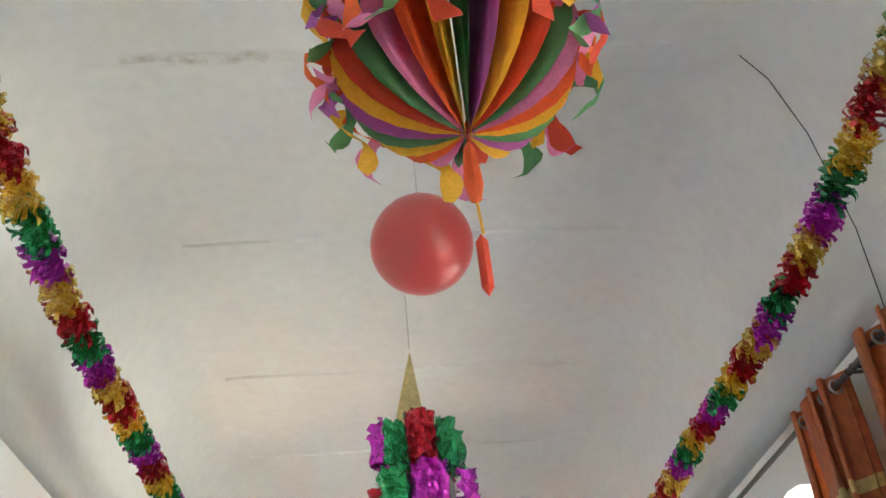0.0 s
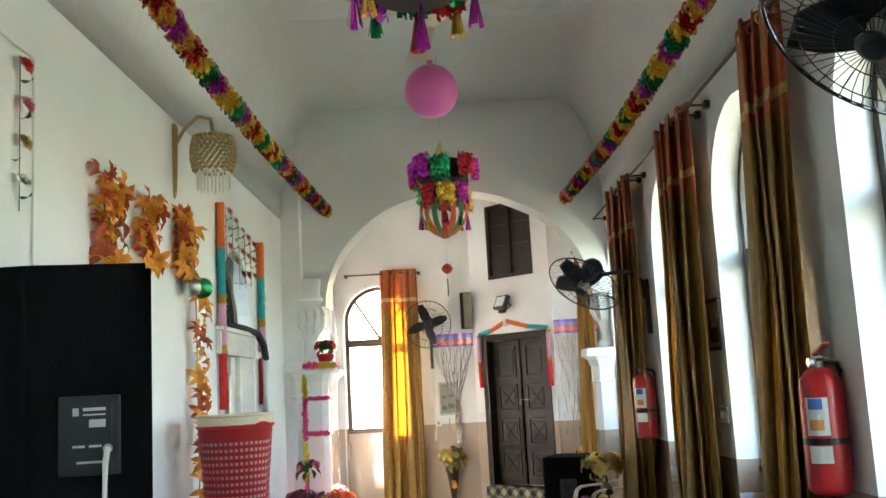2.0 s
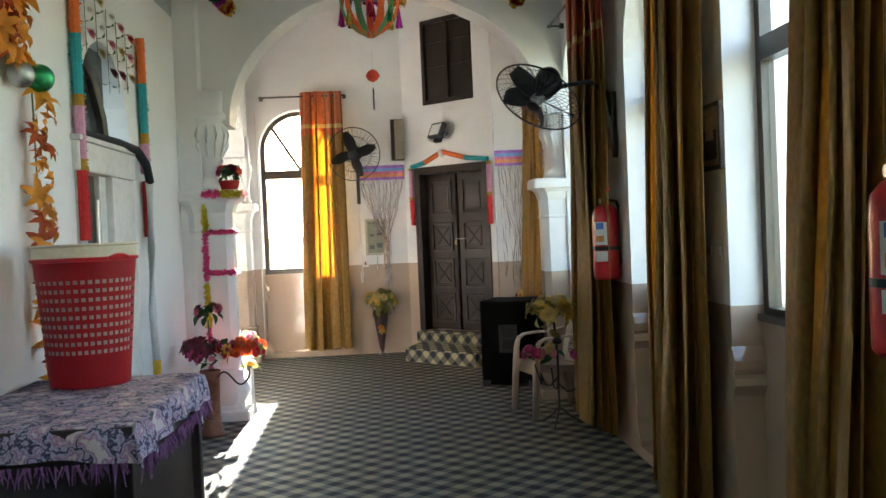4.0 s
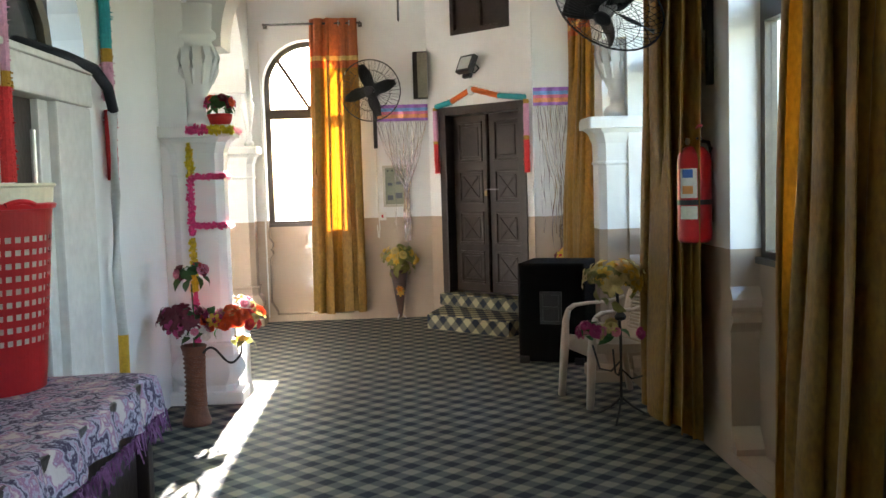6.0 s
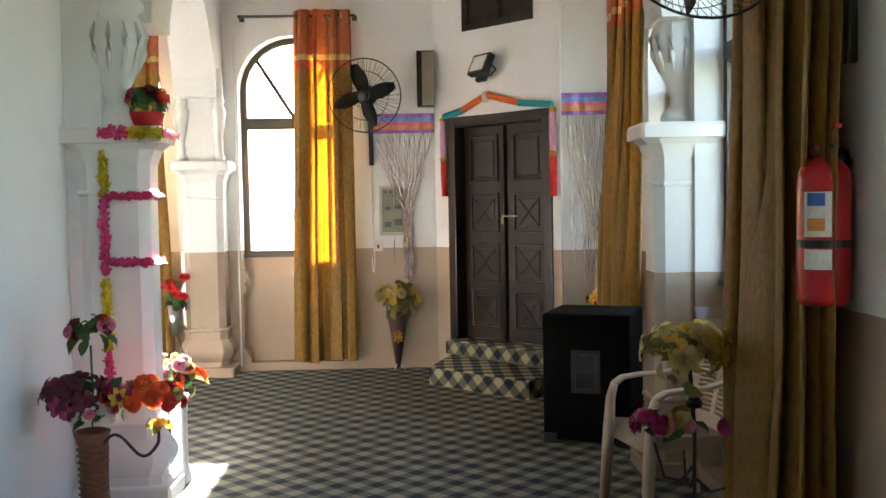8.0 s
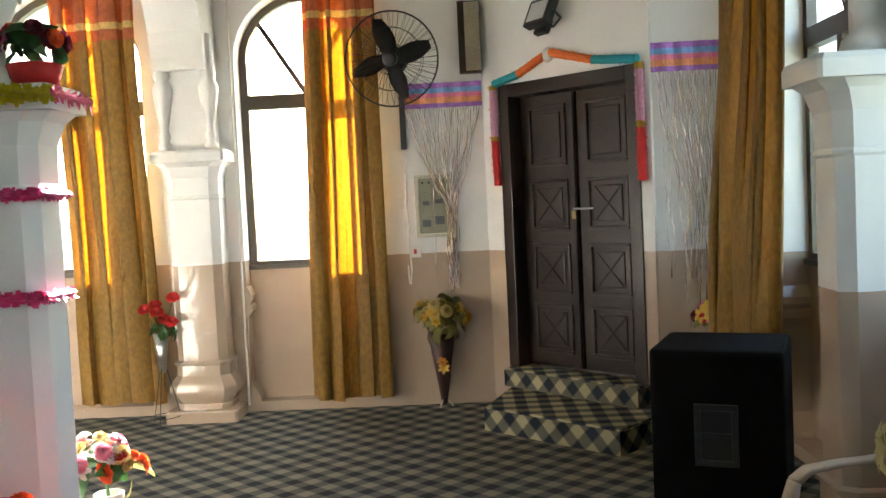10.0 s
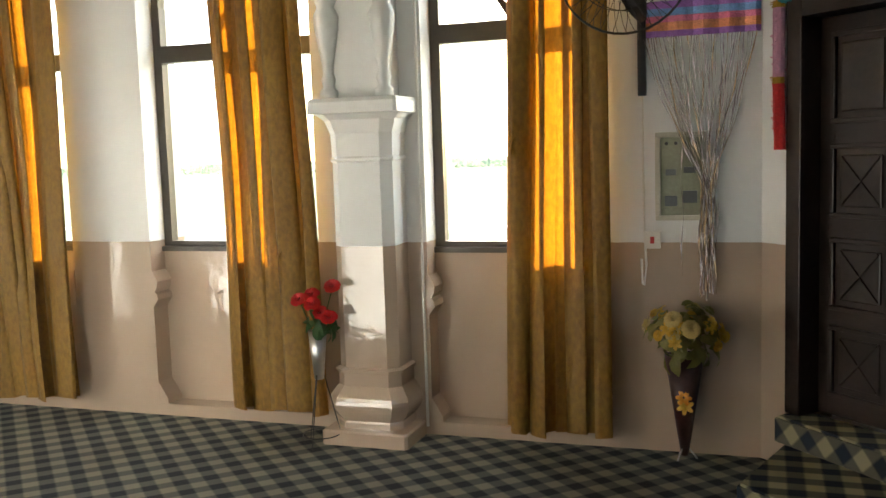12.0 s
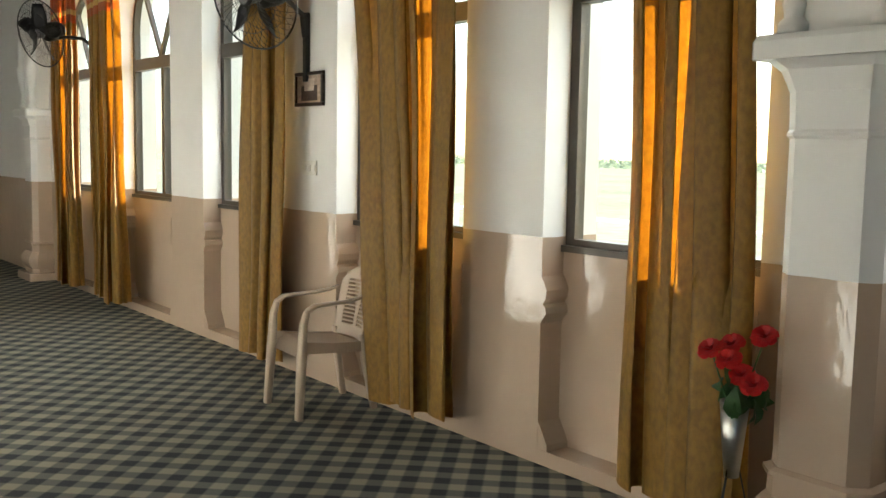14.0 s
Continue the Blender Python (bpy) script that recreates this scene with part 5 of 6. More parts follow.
# cone vase on the far wall
M_CONE = mat("dark_cone", (0.06, 0.025, 0.02), 0.4, vary=0.3, scale=20)
cv = thing("cone_vase", pose(1.35, FY - 0.1, 0.02), "dark cone vase of yellow silk flowers against the wall", "vase")
part("cone", lathe(bmesh.new(), [(0.0, 0.0), (0.018, 0.0), (0.095, 0.5), (0.085, 0.5), (0.0, 0.3)], 20), M_CONE, cv, smooth=True)
for k in range(3):
    a = 2.1 * k
    part("foot", tube(bmesh.new(), [(0, 0, 0.06), (0.06 * math.cos(a), 0.06 * math.sin(a), -0.016)], 0.004, 5), M_STEEL, cv)
bouquet(cv, (0, -0.04, 0.6), 0.19, [("rose", F_YELLOW, 12, 0.9), ("lily", F_YELLOW, 12, 0.62), ("rose", F_CREAM, 6, 1.2), ("rose", F_OLIVE, 8, 0.9)], 80, 21, leafmat=F_OLIVE)
put("flower", "lily", F_YELLOW, cv, (0.01, -0.06, 0.26), (0, -1, 0.2), 0.7)
put("flower", "lily", F_AMBER, cv, (0.0, -0.06, 0.30), (0.2, -1, 0.3), 0.65)

fp = thing("flower_bunch", pose(2.97, 8.8, 0.62), "bunch of mixed silk flowers tied under the foil curtain", "flowers")
part("stem", tube(bmesh.new(), [(0, 0.06, 0.3), (0, 0.03, 0.1), (0, 0, -0.16)], 0.006, 5), F_OLIVE, fp)
bouquet(fp, (0, 0, 0.04), 0.14, [("lily", F_PINK, 6, 1.0), ("rose", F_DARK, 8, 1.1), ("rose", F_RED, 4, 1.0), ("lily", F_YELLOW, 6, 1.0), ("rose", F_CREAM, 4, 1.0)], 22, 15, leafmat=F_OLIVE, squash=0.8)

# steel cone of red roses on a wire stand
def rose_stand(m):
    s = thing("rose_stand", m, "steel cone of red silk roses on a thin wire stand", "flower stand")
    part("cone", lathe(bmesh.new(), [(0.0, 0.36), (0.025, 0.36), (0.05, 0.62), (0.042, 0.62), (0.0, 0.5)], 18), M_STEEL, s, smooth=True)
    for k in range(3):
        a = 0.5 + 2.1 * k
        part("leg", tube(bmesh.new(), [(0.022 * math.cos(a), 0.022 * math.sin(a), 0.4), (0.115 * math.cos(a), 0.115 * math.sin(a), 0.005)], 0.003, 5), M_WIRE, s)
    part("hoop", tube(bmesh.new(), [(0.1 * math.cos(2 * math.pi * k / 18), 0.1 * math.sin(2 * math.pi * k / 18), 0.06) for k in range(19)], 0.003, 5), M_WIRE, s)
    for at in ((-0.08, -0.03, 0.78), (0.0, -0.04, 0.76), (0.09, -0.03, 0.69), (0.1, 0.0, 0.85), (-0.03, 0.02, 0.8), (0.03, -0.01, 0.71)):
        put("flower", "rose", F_RED, s, at, (at[0], -0.5, 0.7), 1.35)
        part("stem", tube(bmesh.new(), [(0, 0, 0.55), (at[0], at[1], at[2])], 0.003, 4), F_LEAF, s)
    bouquet(s, (0.02, 0, 0.66), 0.09, [], 14, 31)
    put("leaf", "leaf", F_LEAF, s, (0.03, -0.05, 0.58), (0.3, -1, -0.3), 1.3)
    return s


rose_stand(pose(-0.52, 9.56, 0))
rose_stand(pose(-9.75, 9.3, 0))


# ---- foil curtains ----
def foil(name, color, rough=0.18):
    return mat(name, color, rough, 1.0, vary=0.35, scale=25, fine=160, bump=1.0)


M_SILVER = foil("holographic_silver", (0.45, 0.41, 0.44), 0.1)
M_BAND = [foil("foil_purple", (0.35, 0.16, 0.5), 0.3), foil("foil_rose", (0.7, 0.2, 0.3), 0.3), foil("foil_blue", (0.2, 0.35, 0.65), 0.3), foil("foil_copper", (0.7, 0.28, 0.14), 0.3)]


M_SPARK = foil("gold_strand", (0.5, 0.36, 0.2), 0.22)


def foil_curtain(m, w, h, waist, waist_x, foot_w, label, seed, n=48):
    c = thing("foil_curtain", m, label, "foil curtain", "foil door curtains")
    rnd = random.Random(seed)
    zs = [0, -0.035, -0.07, -0.10, -0.14, -0.17]
    for k in range(5):
        bm = bmesh.new()
        for i in range(24):
            a, b = -w / 2 + w * i / 24, -w / 2 + w * (i + 1) / 24
            y = [-0.008 + 0.006 * math.sin(i * 1.3 + q) for q in (0, 1.3)]
            hexa(bm, [(a, y[0], zs[k + 1]), (b, y[1], zs[k + 1]), (b, y[1] + 0.004, zs[k + 1]), (a, y[0] + 0.004, zs[k + 1]), (a, y[0], zs[k]), (b, y[1], zs[k]), (b, y[1] + 0.004, zs[k]), (a, y[0] + 0.004, zs[k])])
        bmesh.ops.remove_doubles(bm, verts=bm.verts, dist=0.0004)
        part("band", bm, M_BAND[(0, 2, 1, 3, 0)[k]], c)
    for i in range(n):
        s = (i + 0.5) / n - 0.5
        bm = bmesh.new()
        x0 = w * s
        wob = rnd.uniform(-1, 1)
        end = -h * rnd.uniform(0.85, 1.0)
        free = rnd.random() < 0.12
        prev = None
        for j in range(19):
            t = j / 18
            z = -0.17 + (end + 0.17) * t
            if waist and not free:
                g = max(0.0, 1 - abs(z - waist) / abs(waist)) if z > waist else 1.0
                xw = waist_x + s * foot_w * (1 + 0.6 * max(0, waist - z))
                x = x0 + (xw - x0) * (g ** 1.6)
            else:
                x = x0 * (1 - 0.25 * t) + 0.03 * wob * t
            x += 0.006 * math.sin(j * 1.1 + i)
            y = -0.02 - 0.02 * rnd.random()
            tw = math.sin(j * 0.9 + i * 2.1)
            hw = 0.0034
            v = (bm.verts.new((x - hw * tw - 0.001, y, z)), bm.verts.new((x + hw * tw + 0.001, y + 0.006 * math.cos(j * 0.9 + i * 2.1), z)))
            if prev:
                bm.faces.new((prev[0], prev[1], v[1], v[0]))
            prev = v
        part("strand", bm, M_SPARK if i % 4 == 1 else M_SILVER, c)
    return c


foil_curtain(pose(1.415, FY - 0.005, 2.225), 0.57, 1.45, -0.85, 0.04, 0.06, "silver fringe foil curtain gathered at its waist on the wall", 41, 34)
foil_curtain(pose(2.94, 8.925, 2.275), 0.54, 1.55, -0.95, 0.02, 0.22, "silver fringe foil curtain with a striped heading", 42, 34)

# ---- fleece garland round the corner door ----
FLEECE = {k: mat("fleece_" + k, c, 0.9, vary=0.25, scale=60, fine=300, bump=0.8) for k, c in
          (("orange", (0.75, 0.16, 0.03)), ("teal", (0.03, 0.32, 0.36)), ("pink", (0.62, 0.3, 0.42)), ("red", (0.6, 0.03, 0.03)), ("gold", (0.4, 0.22, 0.02)), ("white", (0.68, 0.68, 0.66)), ("yellow", (0.62, 0.36, 0.03)), ("black", (0.02, 0.02, 0.025)))}


def fleece_run(parent, pts, r, material, seed=0):
    rnd = random.Random(seed)
    bm = bmesh.new()
    pts = [Vector(p) for p in pts]
    for a, b in zip(pts, pts[1:]):
        fluff(bm, a, b, r * 0.82, int(1500 * (b - a).length) + 30, rnd, 0.0045)
    tube(bm, pts, r * 0.88, 10)
    return part("fleece_section", bm, material, parent)


g = thing("door_garland", Matrix(), "coloured fleece garland hung round the door", "garland")
TOPZ = DTOP + 0.03
path = [((D0 - 0.02, DTOP + 0.01), (D0 + 0.2, DTOP + 0.05), "teal"), ((D0 + 0.2, DTOP + 0.05), (D0 + 0.43, DTOP + 0.14), "orange"), ((0.64, DTOP + 0.15), (D1 - 0.3, DTOP + 0.06), "orange"), ((D1 - 0.3, DTOP + 0.06), (D1 + 0.02, DTOP + 0.02), "teal"),
        ((D0 - 0.03, DTOP), (D0 - 0.03, DTOP - 0.03), "gold"), ((D0 - 0.03, DTOP - 0.03), (D0 - 0.03, 1.83), "pink"), ((D0 - 0.03, 1.83), (D0 - 0.03, 1.8), "gold"), ((D0 - 0.03, 1.8), (D0 - 0.02, 1.5), "red"),
        ((D1 + 0.03, DTOP), (D1 + 0.03, DTOP - 0.04), "gold"), ((D1 + 0.03, DTOP - 0.04), (D1 + 0.03, 1.83), "pink"), ((D1 + 0.03, 1.83), (D1 + 0.03, 1.79), "gold"), ((D1 + 0.03, 1.79), (D1 + 0.03, 1.48), "red")]
for k, (a, b, c) in enumerate(path):
    fleece_run(g, [ch(a[0], -0.03, a[1]), ch(b[0], -0.03, b[1])], 0.03, FLEECE[c], k)
ro = thing("door_rosette", CH @ pose(0.62, -0.04, DTOP + 0.14), "small round white rosette above the door", "rosette")
part("disc", lathe(bmesh.new(), [(0, 0.012), (0.03, 0.012), (0.045, 0.0), (0.048, -0.01), (0, -0.011)], 20, pose(0, 0, 0, 90, 0, 0)), FLEECE["white"], ro)

# ---- shrine doorway on the left wall ----
M_MARBLE = mat("white_marble", (0.72, 0.70, 0.66), 0.25, vary=0.12, scale=4, fine=20, bump=0.05)
dw = tagged(new("door_2"), "white marble doorway with dark inner door and lunette", kind="structure")
part("lintel", boxm(LW - 0.3, LW + 0.04, 3.76, 4.84, 1.84, 2.0, 0.012), M_MARBLE, dw)
part("lintel_moulding", boxm(LW - 0.28, LW + 0.055, 3.74, 4.86, 2.0, 2.03, 0.008), M_MARBLE, dw)
part("jamb", boxm(LW - 0.3, LW + 0.02, 4.40, 4.86, 0, 1.84, 0.01), M_MARBLE, dw)
part("inner_jamb", boxm(LW - 0.3, LW - 0.02, 4.28, 4.398, 0, 1.84, 0.008), M_MARBLE, dw)
part("jamb", boxm(LW - 0.3, LW + 0.02, 3.78, 3.90, 0, 1.84, 0.01), M_MARBLE, dw)
lf = part("door_leaf", boxm(LW - 0.08, LW - 0.05, 3.902, 4.278, 0, 1.838, 0.004), M_DKWOOD, dw)
part("pull_bar", tube(bmesh.new(), [(LW - 0.03, 4.22, 1.0), (LW - 0.025, 4.22, 1.7)], 0.012, 8), M_STEEL, lf)
part("lunette_glass", boxm(LW - 0.09, LW - 0.07, 3.9, 4.6, 2.03, 2.6), mat("dark_glass", (0.05, 0.055, 0.06), 0.15), dw)
bm = bmesh.new()
tube(bm, [(LW - 0.05, 3.93, 2.04), (LW - 0.05, 3.93, 2.35), (LW - 0.05, 4.06, 2.52)], 0.03, 6)
tube(bm, [(LW - 0.05, 4.06, 2.52), (LW - 0.05, 4.28, 2.42), (LW - 0.05, 4.46, 2.2), (LW - 0.05, 4.50, 2.04)], 0.035, 6)
part("lunette_frame", bm, M_FRAME, dw)
hs = thing("hose", Matrix(), "black and white corrugated hose hung over the marble lintel", "hose")
fl_pts = [(LW - 0.03, 4.1, 2.06), (LW + 0.03, 4.5, 2.05), (LW + 0.06, 4.82, 2.03), (LW + 0.075, 4.98, 1.95), (LW + 0.075, 5.05, 1.84)]
part("sleeve", tube(bmesh.new(), fl_pts, 0.028, 10), FLEECE["black"], hs, smooth=True)
part("hose_body", tube(bmesh.new(), [(LW + 0.07, 5.05, 1.84), (LW + 0.06, 5.06, 1.4), (LW + 0.055, 5.03, 1.0), (LW + 0.06, 5.06, 0.66)], 0.026, 10), mat("grey_hose", (0.6, 0.6, 0.58), 0.6, vary=0.1, scale=50), hs, smooth=True)
part("yellow_end", tube(bmesh.new(), [(LW + 0.06, 5.06, 0.66), (LW + 0.06, 5.05, 0.32)], 0.028, 10), FLEECE["yellow"], hs, smooth=True)
part("hose_end", tube(bmesh.new(), [(LW + 0.06, 5.05, 0.32), (LW + 0.06, 5.06, 0.03)], 0.024, 10), FLEECE["white"], hs, smooth=True)

dg = thing("doorway_garland", Matrix(), "coloured fleece garland hung beside the shrine doorway", "garland")
for y, zs in ((3.80, (("orange", 2.88, 2.56), ("teal", 2.56, 2.24), ("gold", 2.24, 2.18), ("pink", 2.18, 1.90), ("gold", 1.90, 1.84), ("red", 1.84, 1.47))), (5.12, (("orange", 2.8, 2.5), ("teal", 2.5, 2.17), ("gold", 2.17, 2.1), ("pink", 2.1, 1.9), ("red", 1.85, 1.48)))):
    for k, (c, z0, z1) in enumerate(zs):
        fleece_run(dg, [(LW + 0.035, y, z0), (LW + 0.035, y, z1)], 0.034, FLEECE[c], k + int(y * 10))

# silk rose strings
def rose_string(y, z0, z1, n, seed):
    rnd = random.Random(seed)
    s = thing("rose_string", pose(LW, y, 0), "string of small silk roses hung on the white wall", "rose string", "rose strings")
    part("thread", tube(bmesh.new(), [(0.012, 0, z0), (0.015, 0, z1)], 0.002, 4), F_LEAF, s)
    for k in range(n):
        z = z0 + (z1 - z0) * (k + 0.3) / n
        put("flower", "rose", rnd.choice((F_RED, F_PINK, F_CREAM, F_DARK, F_WHITE)), s, (0.03, rnd.uniform(-0.015, 0.015), z), (1, 0, 0.5), 1.05, k % 3)
        put("leaf", "leaf", F_LEAF, s, (0.02, 0.0, z - 0.05), (0.3, 0.2, -1), 0.7, k % 3)
    return s


for k, y in enumerate((4.05, 4.25, 4.45, 4.65, 4.85)):
    rose_string(y, 2.9 - 0.03 * k, 2.9 - 0.03 * k - 0.5 + 0.06 * abs(k - 2), 3, 51 + k)
for k, y in enumerate((-0.6, -0.25, 0.05, 0.28, 0.52, 0.86)):
    rose_string(y, 2.87, 2.27, 4, 61 + k)
tagged(obj("string_line", tube(bmesh.new(), [(LW + 0.008, -0.8, 2.94), (LW + 0.008, 0.985, 2.9), (LW + 0.008, 0.99, 1.9)], 0.005, 5), M_SWITCH), "thin white cord strung on the wall by silk roses", "cord")


# amber leaf garlands
def leaf_garland(m, z0, z1, n, seed, spread):
    rnd = random.Random(seed)
    s = thing("leaf_garland", m, "amber and rust artificial leaf garland hung on the wall", "leaf garland", "leaf garlands")
    part("vine", tube(bmesh.new(), [(0.015, 0, z0), (0.02, 0.01, (z0 + z1) / 2), (0.015, 0, z1)], 0.004, 5), F_OLIVE, s)
    for k in range(n):
        z = z0 + (z1 - z0) * k / n + rnd.uniform(-0.02, 0.02)
        put("leaf", "autumn", rnd.choice((F_AMBER, F_AMBER, F_RUST)), s, (0.02 + 0.05 * rnd.random(), rnd.uniform(-spread, spread), z), (rnd.uniform(0.2, 1), rnd.uniform(-1, 1), rnd.uniform(-0.3, 0.8)), rnd.uniform(0.72, 1.15), k % 3)
    return s


leaf_garland(pose(LW, 1.70, 0), 2.60, 1.9, 70, 71, 0.12)
leaf_garland(pose(LW, 2.25, 0), 2.59, 2.24, 42, 72, 0.12)
leaf_garland(pose(LW, 2.93, 0), 2.63, 2.24, 48, 73, 0.14)
leaf_garland(pose(LW + 0.03, 3.12, 0), 2.2, 0.3, 56, 74, 0.05)
gb = thing("green_bauble", pose(LW + 0.09, 3.10, 2.21), "shiny green bauble hung on the wall", "bauble")
part("ball", ball(bmesh.new(), (0, 0, 0), 0.065, 20), foil("green_bauble", (0.05, 0.4, 0.16), 0.2), gb, smooth=True)
gb2 = thing("silver_bauble", pose(LW + 0.07, 2.93, 2.2), "shiny silver bauble hung on the wall", "bauble")
part("ball", ball(bmesh.new(), (0, 0, 0), 0.06, 20), foil("silver_bauble", (0.5, 0.52, 0.5), 0.2), gb2, smooth=True)

# ---- crystal wall lamp ----
M_GOLD = mat("antique_gold", (0.45, 0.3, 0.12), 0.35, 0.9, vary=0.2, scale=20)
wl = thing("wall_lamp", pose(LW, 2.85, -0.06), "gold wall lamp with a crystal bead shade, unlit", "wall lamp")
part("back_plate", lathe(bmesh.new(), [(0.012, 2.78), (0.02, 2.82), (0.03, 3.2), (0.02, 3.23)], 8), M_GOLD, wl)
part("arm", tube(bmesh.new(), [(0.01, 0, 3.1), (0.07, 0, 3.2), (0.15, 0, 3.27), (0.22, 0, 3.25), (0.235, 0, 3.17)], 0.012, 8), M_GOLD, wl)
part("cup", lathe(bmesh.new(), [(0.01, 3.18), (0.04, 3.16), (0.1, 3.14)], 16, Matrix.Translation((0.235, 0, 0))), M_GOLD, wl)
rnd = random.Random(9)
bm = bmesh.new()
for row in range(9):
    z = 3.13 - 0.024 * row
    r = 0.105 + 0.022 * math.sin(math.pi * (row + 1) / 10)
    for k in range(22):
        a = 2 * math.pi * (k + 0.5 * (row % 2)) / 22
        bmesh.ops.create_icosphere(bm, subdivisions=1, radius=0.0135, matrix=Matrix.Translation((0.235 + r * math.cos(a), r * math.sin(a), z)))
b1 = part("bead_shade", bm, mat("gold_beads", (0.55, 0.42, 0.18), 0.15, 0.6, vary=0.3, scale=60), wl)
b1["kind"] = "stuff"
M_CRYSTAL = mat("crystal", (0.75, 0.72, 0.66), 0.08, 0.2)
for k in range(26):
    a = 2 * math.pi * k / 26
    bm = bmesh.new()
    cyl(bm, (0.235 + 0.095 * math.cos(a), 0.095 * math.sin(a), 2.92), (0.235 + 0.095 * math.cos(a), 0.095 * math.sin(a), 2.83 - 0.015 * (k % 2)), 0.006, 0.003, 5)
    part("crystal_drop", bm, M_CRYSTAL, wl)

# ---- table, cloth, basket ----
def cloth_material():
    m = bpy.data.materials.new("printed_cloth")
    m.use_nodes = True
    n, l = m.node_tree.nodes, m.node_tree.links
    b = n["Principled BSDF"]
    co = n.new("ShaderNodeTexCoord")
    v = n.new("ShaderNodeTexVoronoi")
    v.feature = "DISTANCE_TO_EDGE"
    v.inputs["Scale"].default_value = 9
    nz = n.new("ShaderNodeTexNoise")
    nz.inputs["Scale"].default_value, nz.inputs["Detail"].default_value = 22, 5
    mixv = n.new("ShaderNodeMix")
    mixv.data_type, mixv.blend_type = "RGBA", "LINEAR_LIGHT"
    mixv.inputs["Factor"].default_value = 0.08
    l.new(co.outputs["Object"], nz.inputs["Vector"])
    l.new(co.outputs["Object"], mixv.inputs["A"])
    l.new(nz.outputs["Color"], mixv.inputs["B"])
    l.new(mixv.outputs["Result"], v.inputs["Vector"])
    cr = n.new("ShaderNodeValToRGB")
    e = cr.color_ramp.elements
    e[0].position, e[0].color = 0.02, (0.05, 0.03, 0.07, 1)
    e[1].position, e[1].color = 0.30, (0.55, 0.46, 0.42, 1)
    x = e.new(0.10)
    x.color = (0.42, 0.38, 0.45, 1)
    x = e.new(0.2)
    x.color = (0.30, 0.13, 0.22, 1)
    l.new(v.outputs["Distance"], cr.inputs[0])
    l.new(cr.outputs[0], b.inputs["Base Color"])
    b.inputs["Roughness"].default_value = 0.85
    bp = n.new("ShaderNodeBump")
    bp.inputs["Strength"].default_value, bp.inputs["Distance"].default_value = 0.6, 0.01
    l.new(nz.outputs["Fac"], bp.inputs["Height"])
    l.new(bp.outputs[0], b.inputs["Normal"])
    return m


M_CLOTH = cloth_material()
M_FRINGE = mat("purple_fringe", (0.22, 0.09, 0.2), 0.9, vary=0.5, scale=40)
TX0, TX1, TY0, TY1, TZ = LW + 0.05, 0.62, 1.86, 3.0, 0.85
tb = thing("side_table", Matrix(), "dark wooden table standing against the white wall", "table")
part("tabletop", boxm(TX0, TX1, TY0, TY1, TZ - 0.04, TZ, 0.008), M_DKWOOD, tb)
for x in (TX0 + 0.04, TX1 - 0.04):
    for y in (TY0 + 0.04, TY1 - 0.04):
        part("leg", boxm(x - 0.03, x + 0.03, y - 0.03, y + 0.03, 0, TZ - 0.04, 0.006), M_DKWOOD, tb)
part("front_panel", boxm(TX0 + 0.05, TX1 - 0.08, TY0 + 0.03, TY0 + 0.05, 0.12, TZ - 0.041), M_DKWOOD, tb)
part("side_panel", boxm(TX1 - 0.06, TX1 - 0.045, TY0 + 0.075, TY1 - 0.075, 0.12, TZ - 0.041), M_DKWOOD, tb)
part("shelf", boxm(TX0 + 0.01, TX1 - 0.065, TY0 + 0.055, TY1 - 0.02, 0.12, 0.15), M_DKWOOD, tb)
tc = thing("tablecloth", Matrix(), "purple and cream printed cloth with a frayed fringe over the table", "tablecloth")
bm = bmesh.new()
rnd = random.Random(3)
nx, ny = 22, 30
over = 0.13
grid = []
for j in range(ny + 1):
    row = []
    for i in range(nx + 1):
        x = TX0 + (TX1 + over - TX0) * i / nx
        y = TY0 - over + (TY1 - TY0 + 2 * over) * j / ny
        z = TZ + 0.006 + 0.005 * noise.noise(Vector((x * 9, y * 9, 0.3)))
        dx, dy = max(0, x - TX1 - 0.006), max(0, TY0 - 0.006 - y) + max(0, y - TY1 - 0.006)
        drop = max(dx, dy)
        px = min(x, TX1 + 0.008 + 0.16 * dx + (0.016 * math.sin(y * 26) if dx else 0))
        py = max(min(y, TY1 + 0.008 + 0.16 * dy + (0.016 * math.sin(x * 28) if dy else 0)), TY0 - 0.008 - 0.16 * dy - (0.016 * math.sin(x * 28) if dy else 0))
        row.append(bm.verts.new((px, py, z - drop * (0.95 + 0.15 * math.sin(x * 7 + y * 5)))))
    grid.append(row)
for j in range(ny):
    for i in range(nx):
        bm.faces.new((grid[j][i], grid[j][i + 1], grid[j + 1][i + 1], grid[j + 1][i]))
part("cloth", bm, M_CLOTH, tc, smooth=True)
bm = bmesh.new()
for k in range(300):
    t = rnd.random()
    if t < 0.42:
        p = Vector((TX0 + (TX1 - TX0) * rnd.random(), TY0 - 0.03 + rnd.uniform(-0.012, 0.0), TZ - 0.11))
    else:
        p = Vector((TX1 + 0.03 + rnd.uniform(0, 0.012), TY0 + (TY1 - TY0) * rnd.random(), TZ - 0.11))
    q = p + Vector((rnd.uniform(-0.02, 0.02), rnd.uniform(-0.02, 0.02), -rnd.uniform(0.03, 0.075)))
    tube(bm, [p, q], [0.004, 0.002], 3)
fr = part("fringe", bm, M_FRINGE, tc)
fr["kind"] = "stuff"

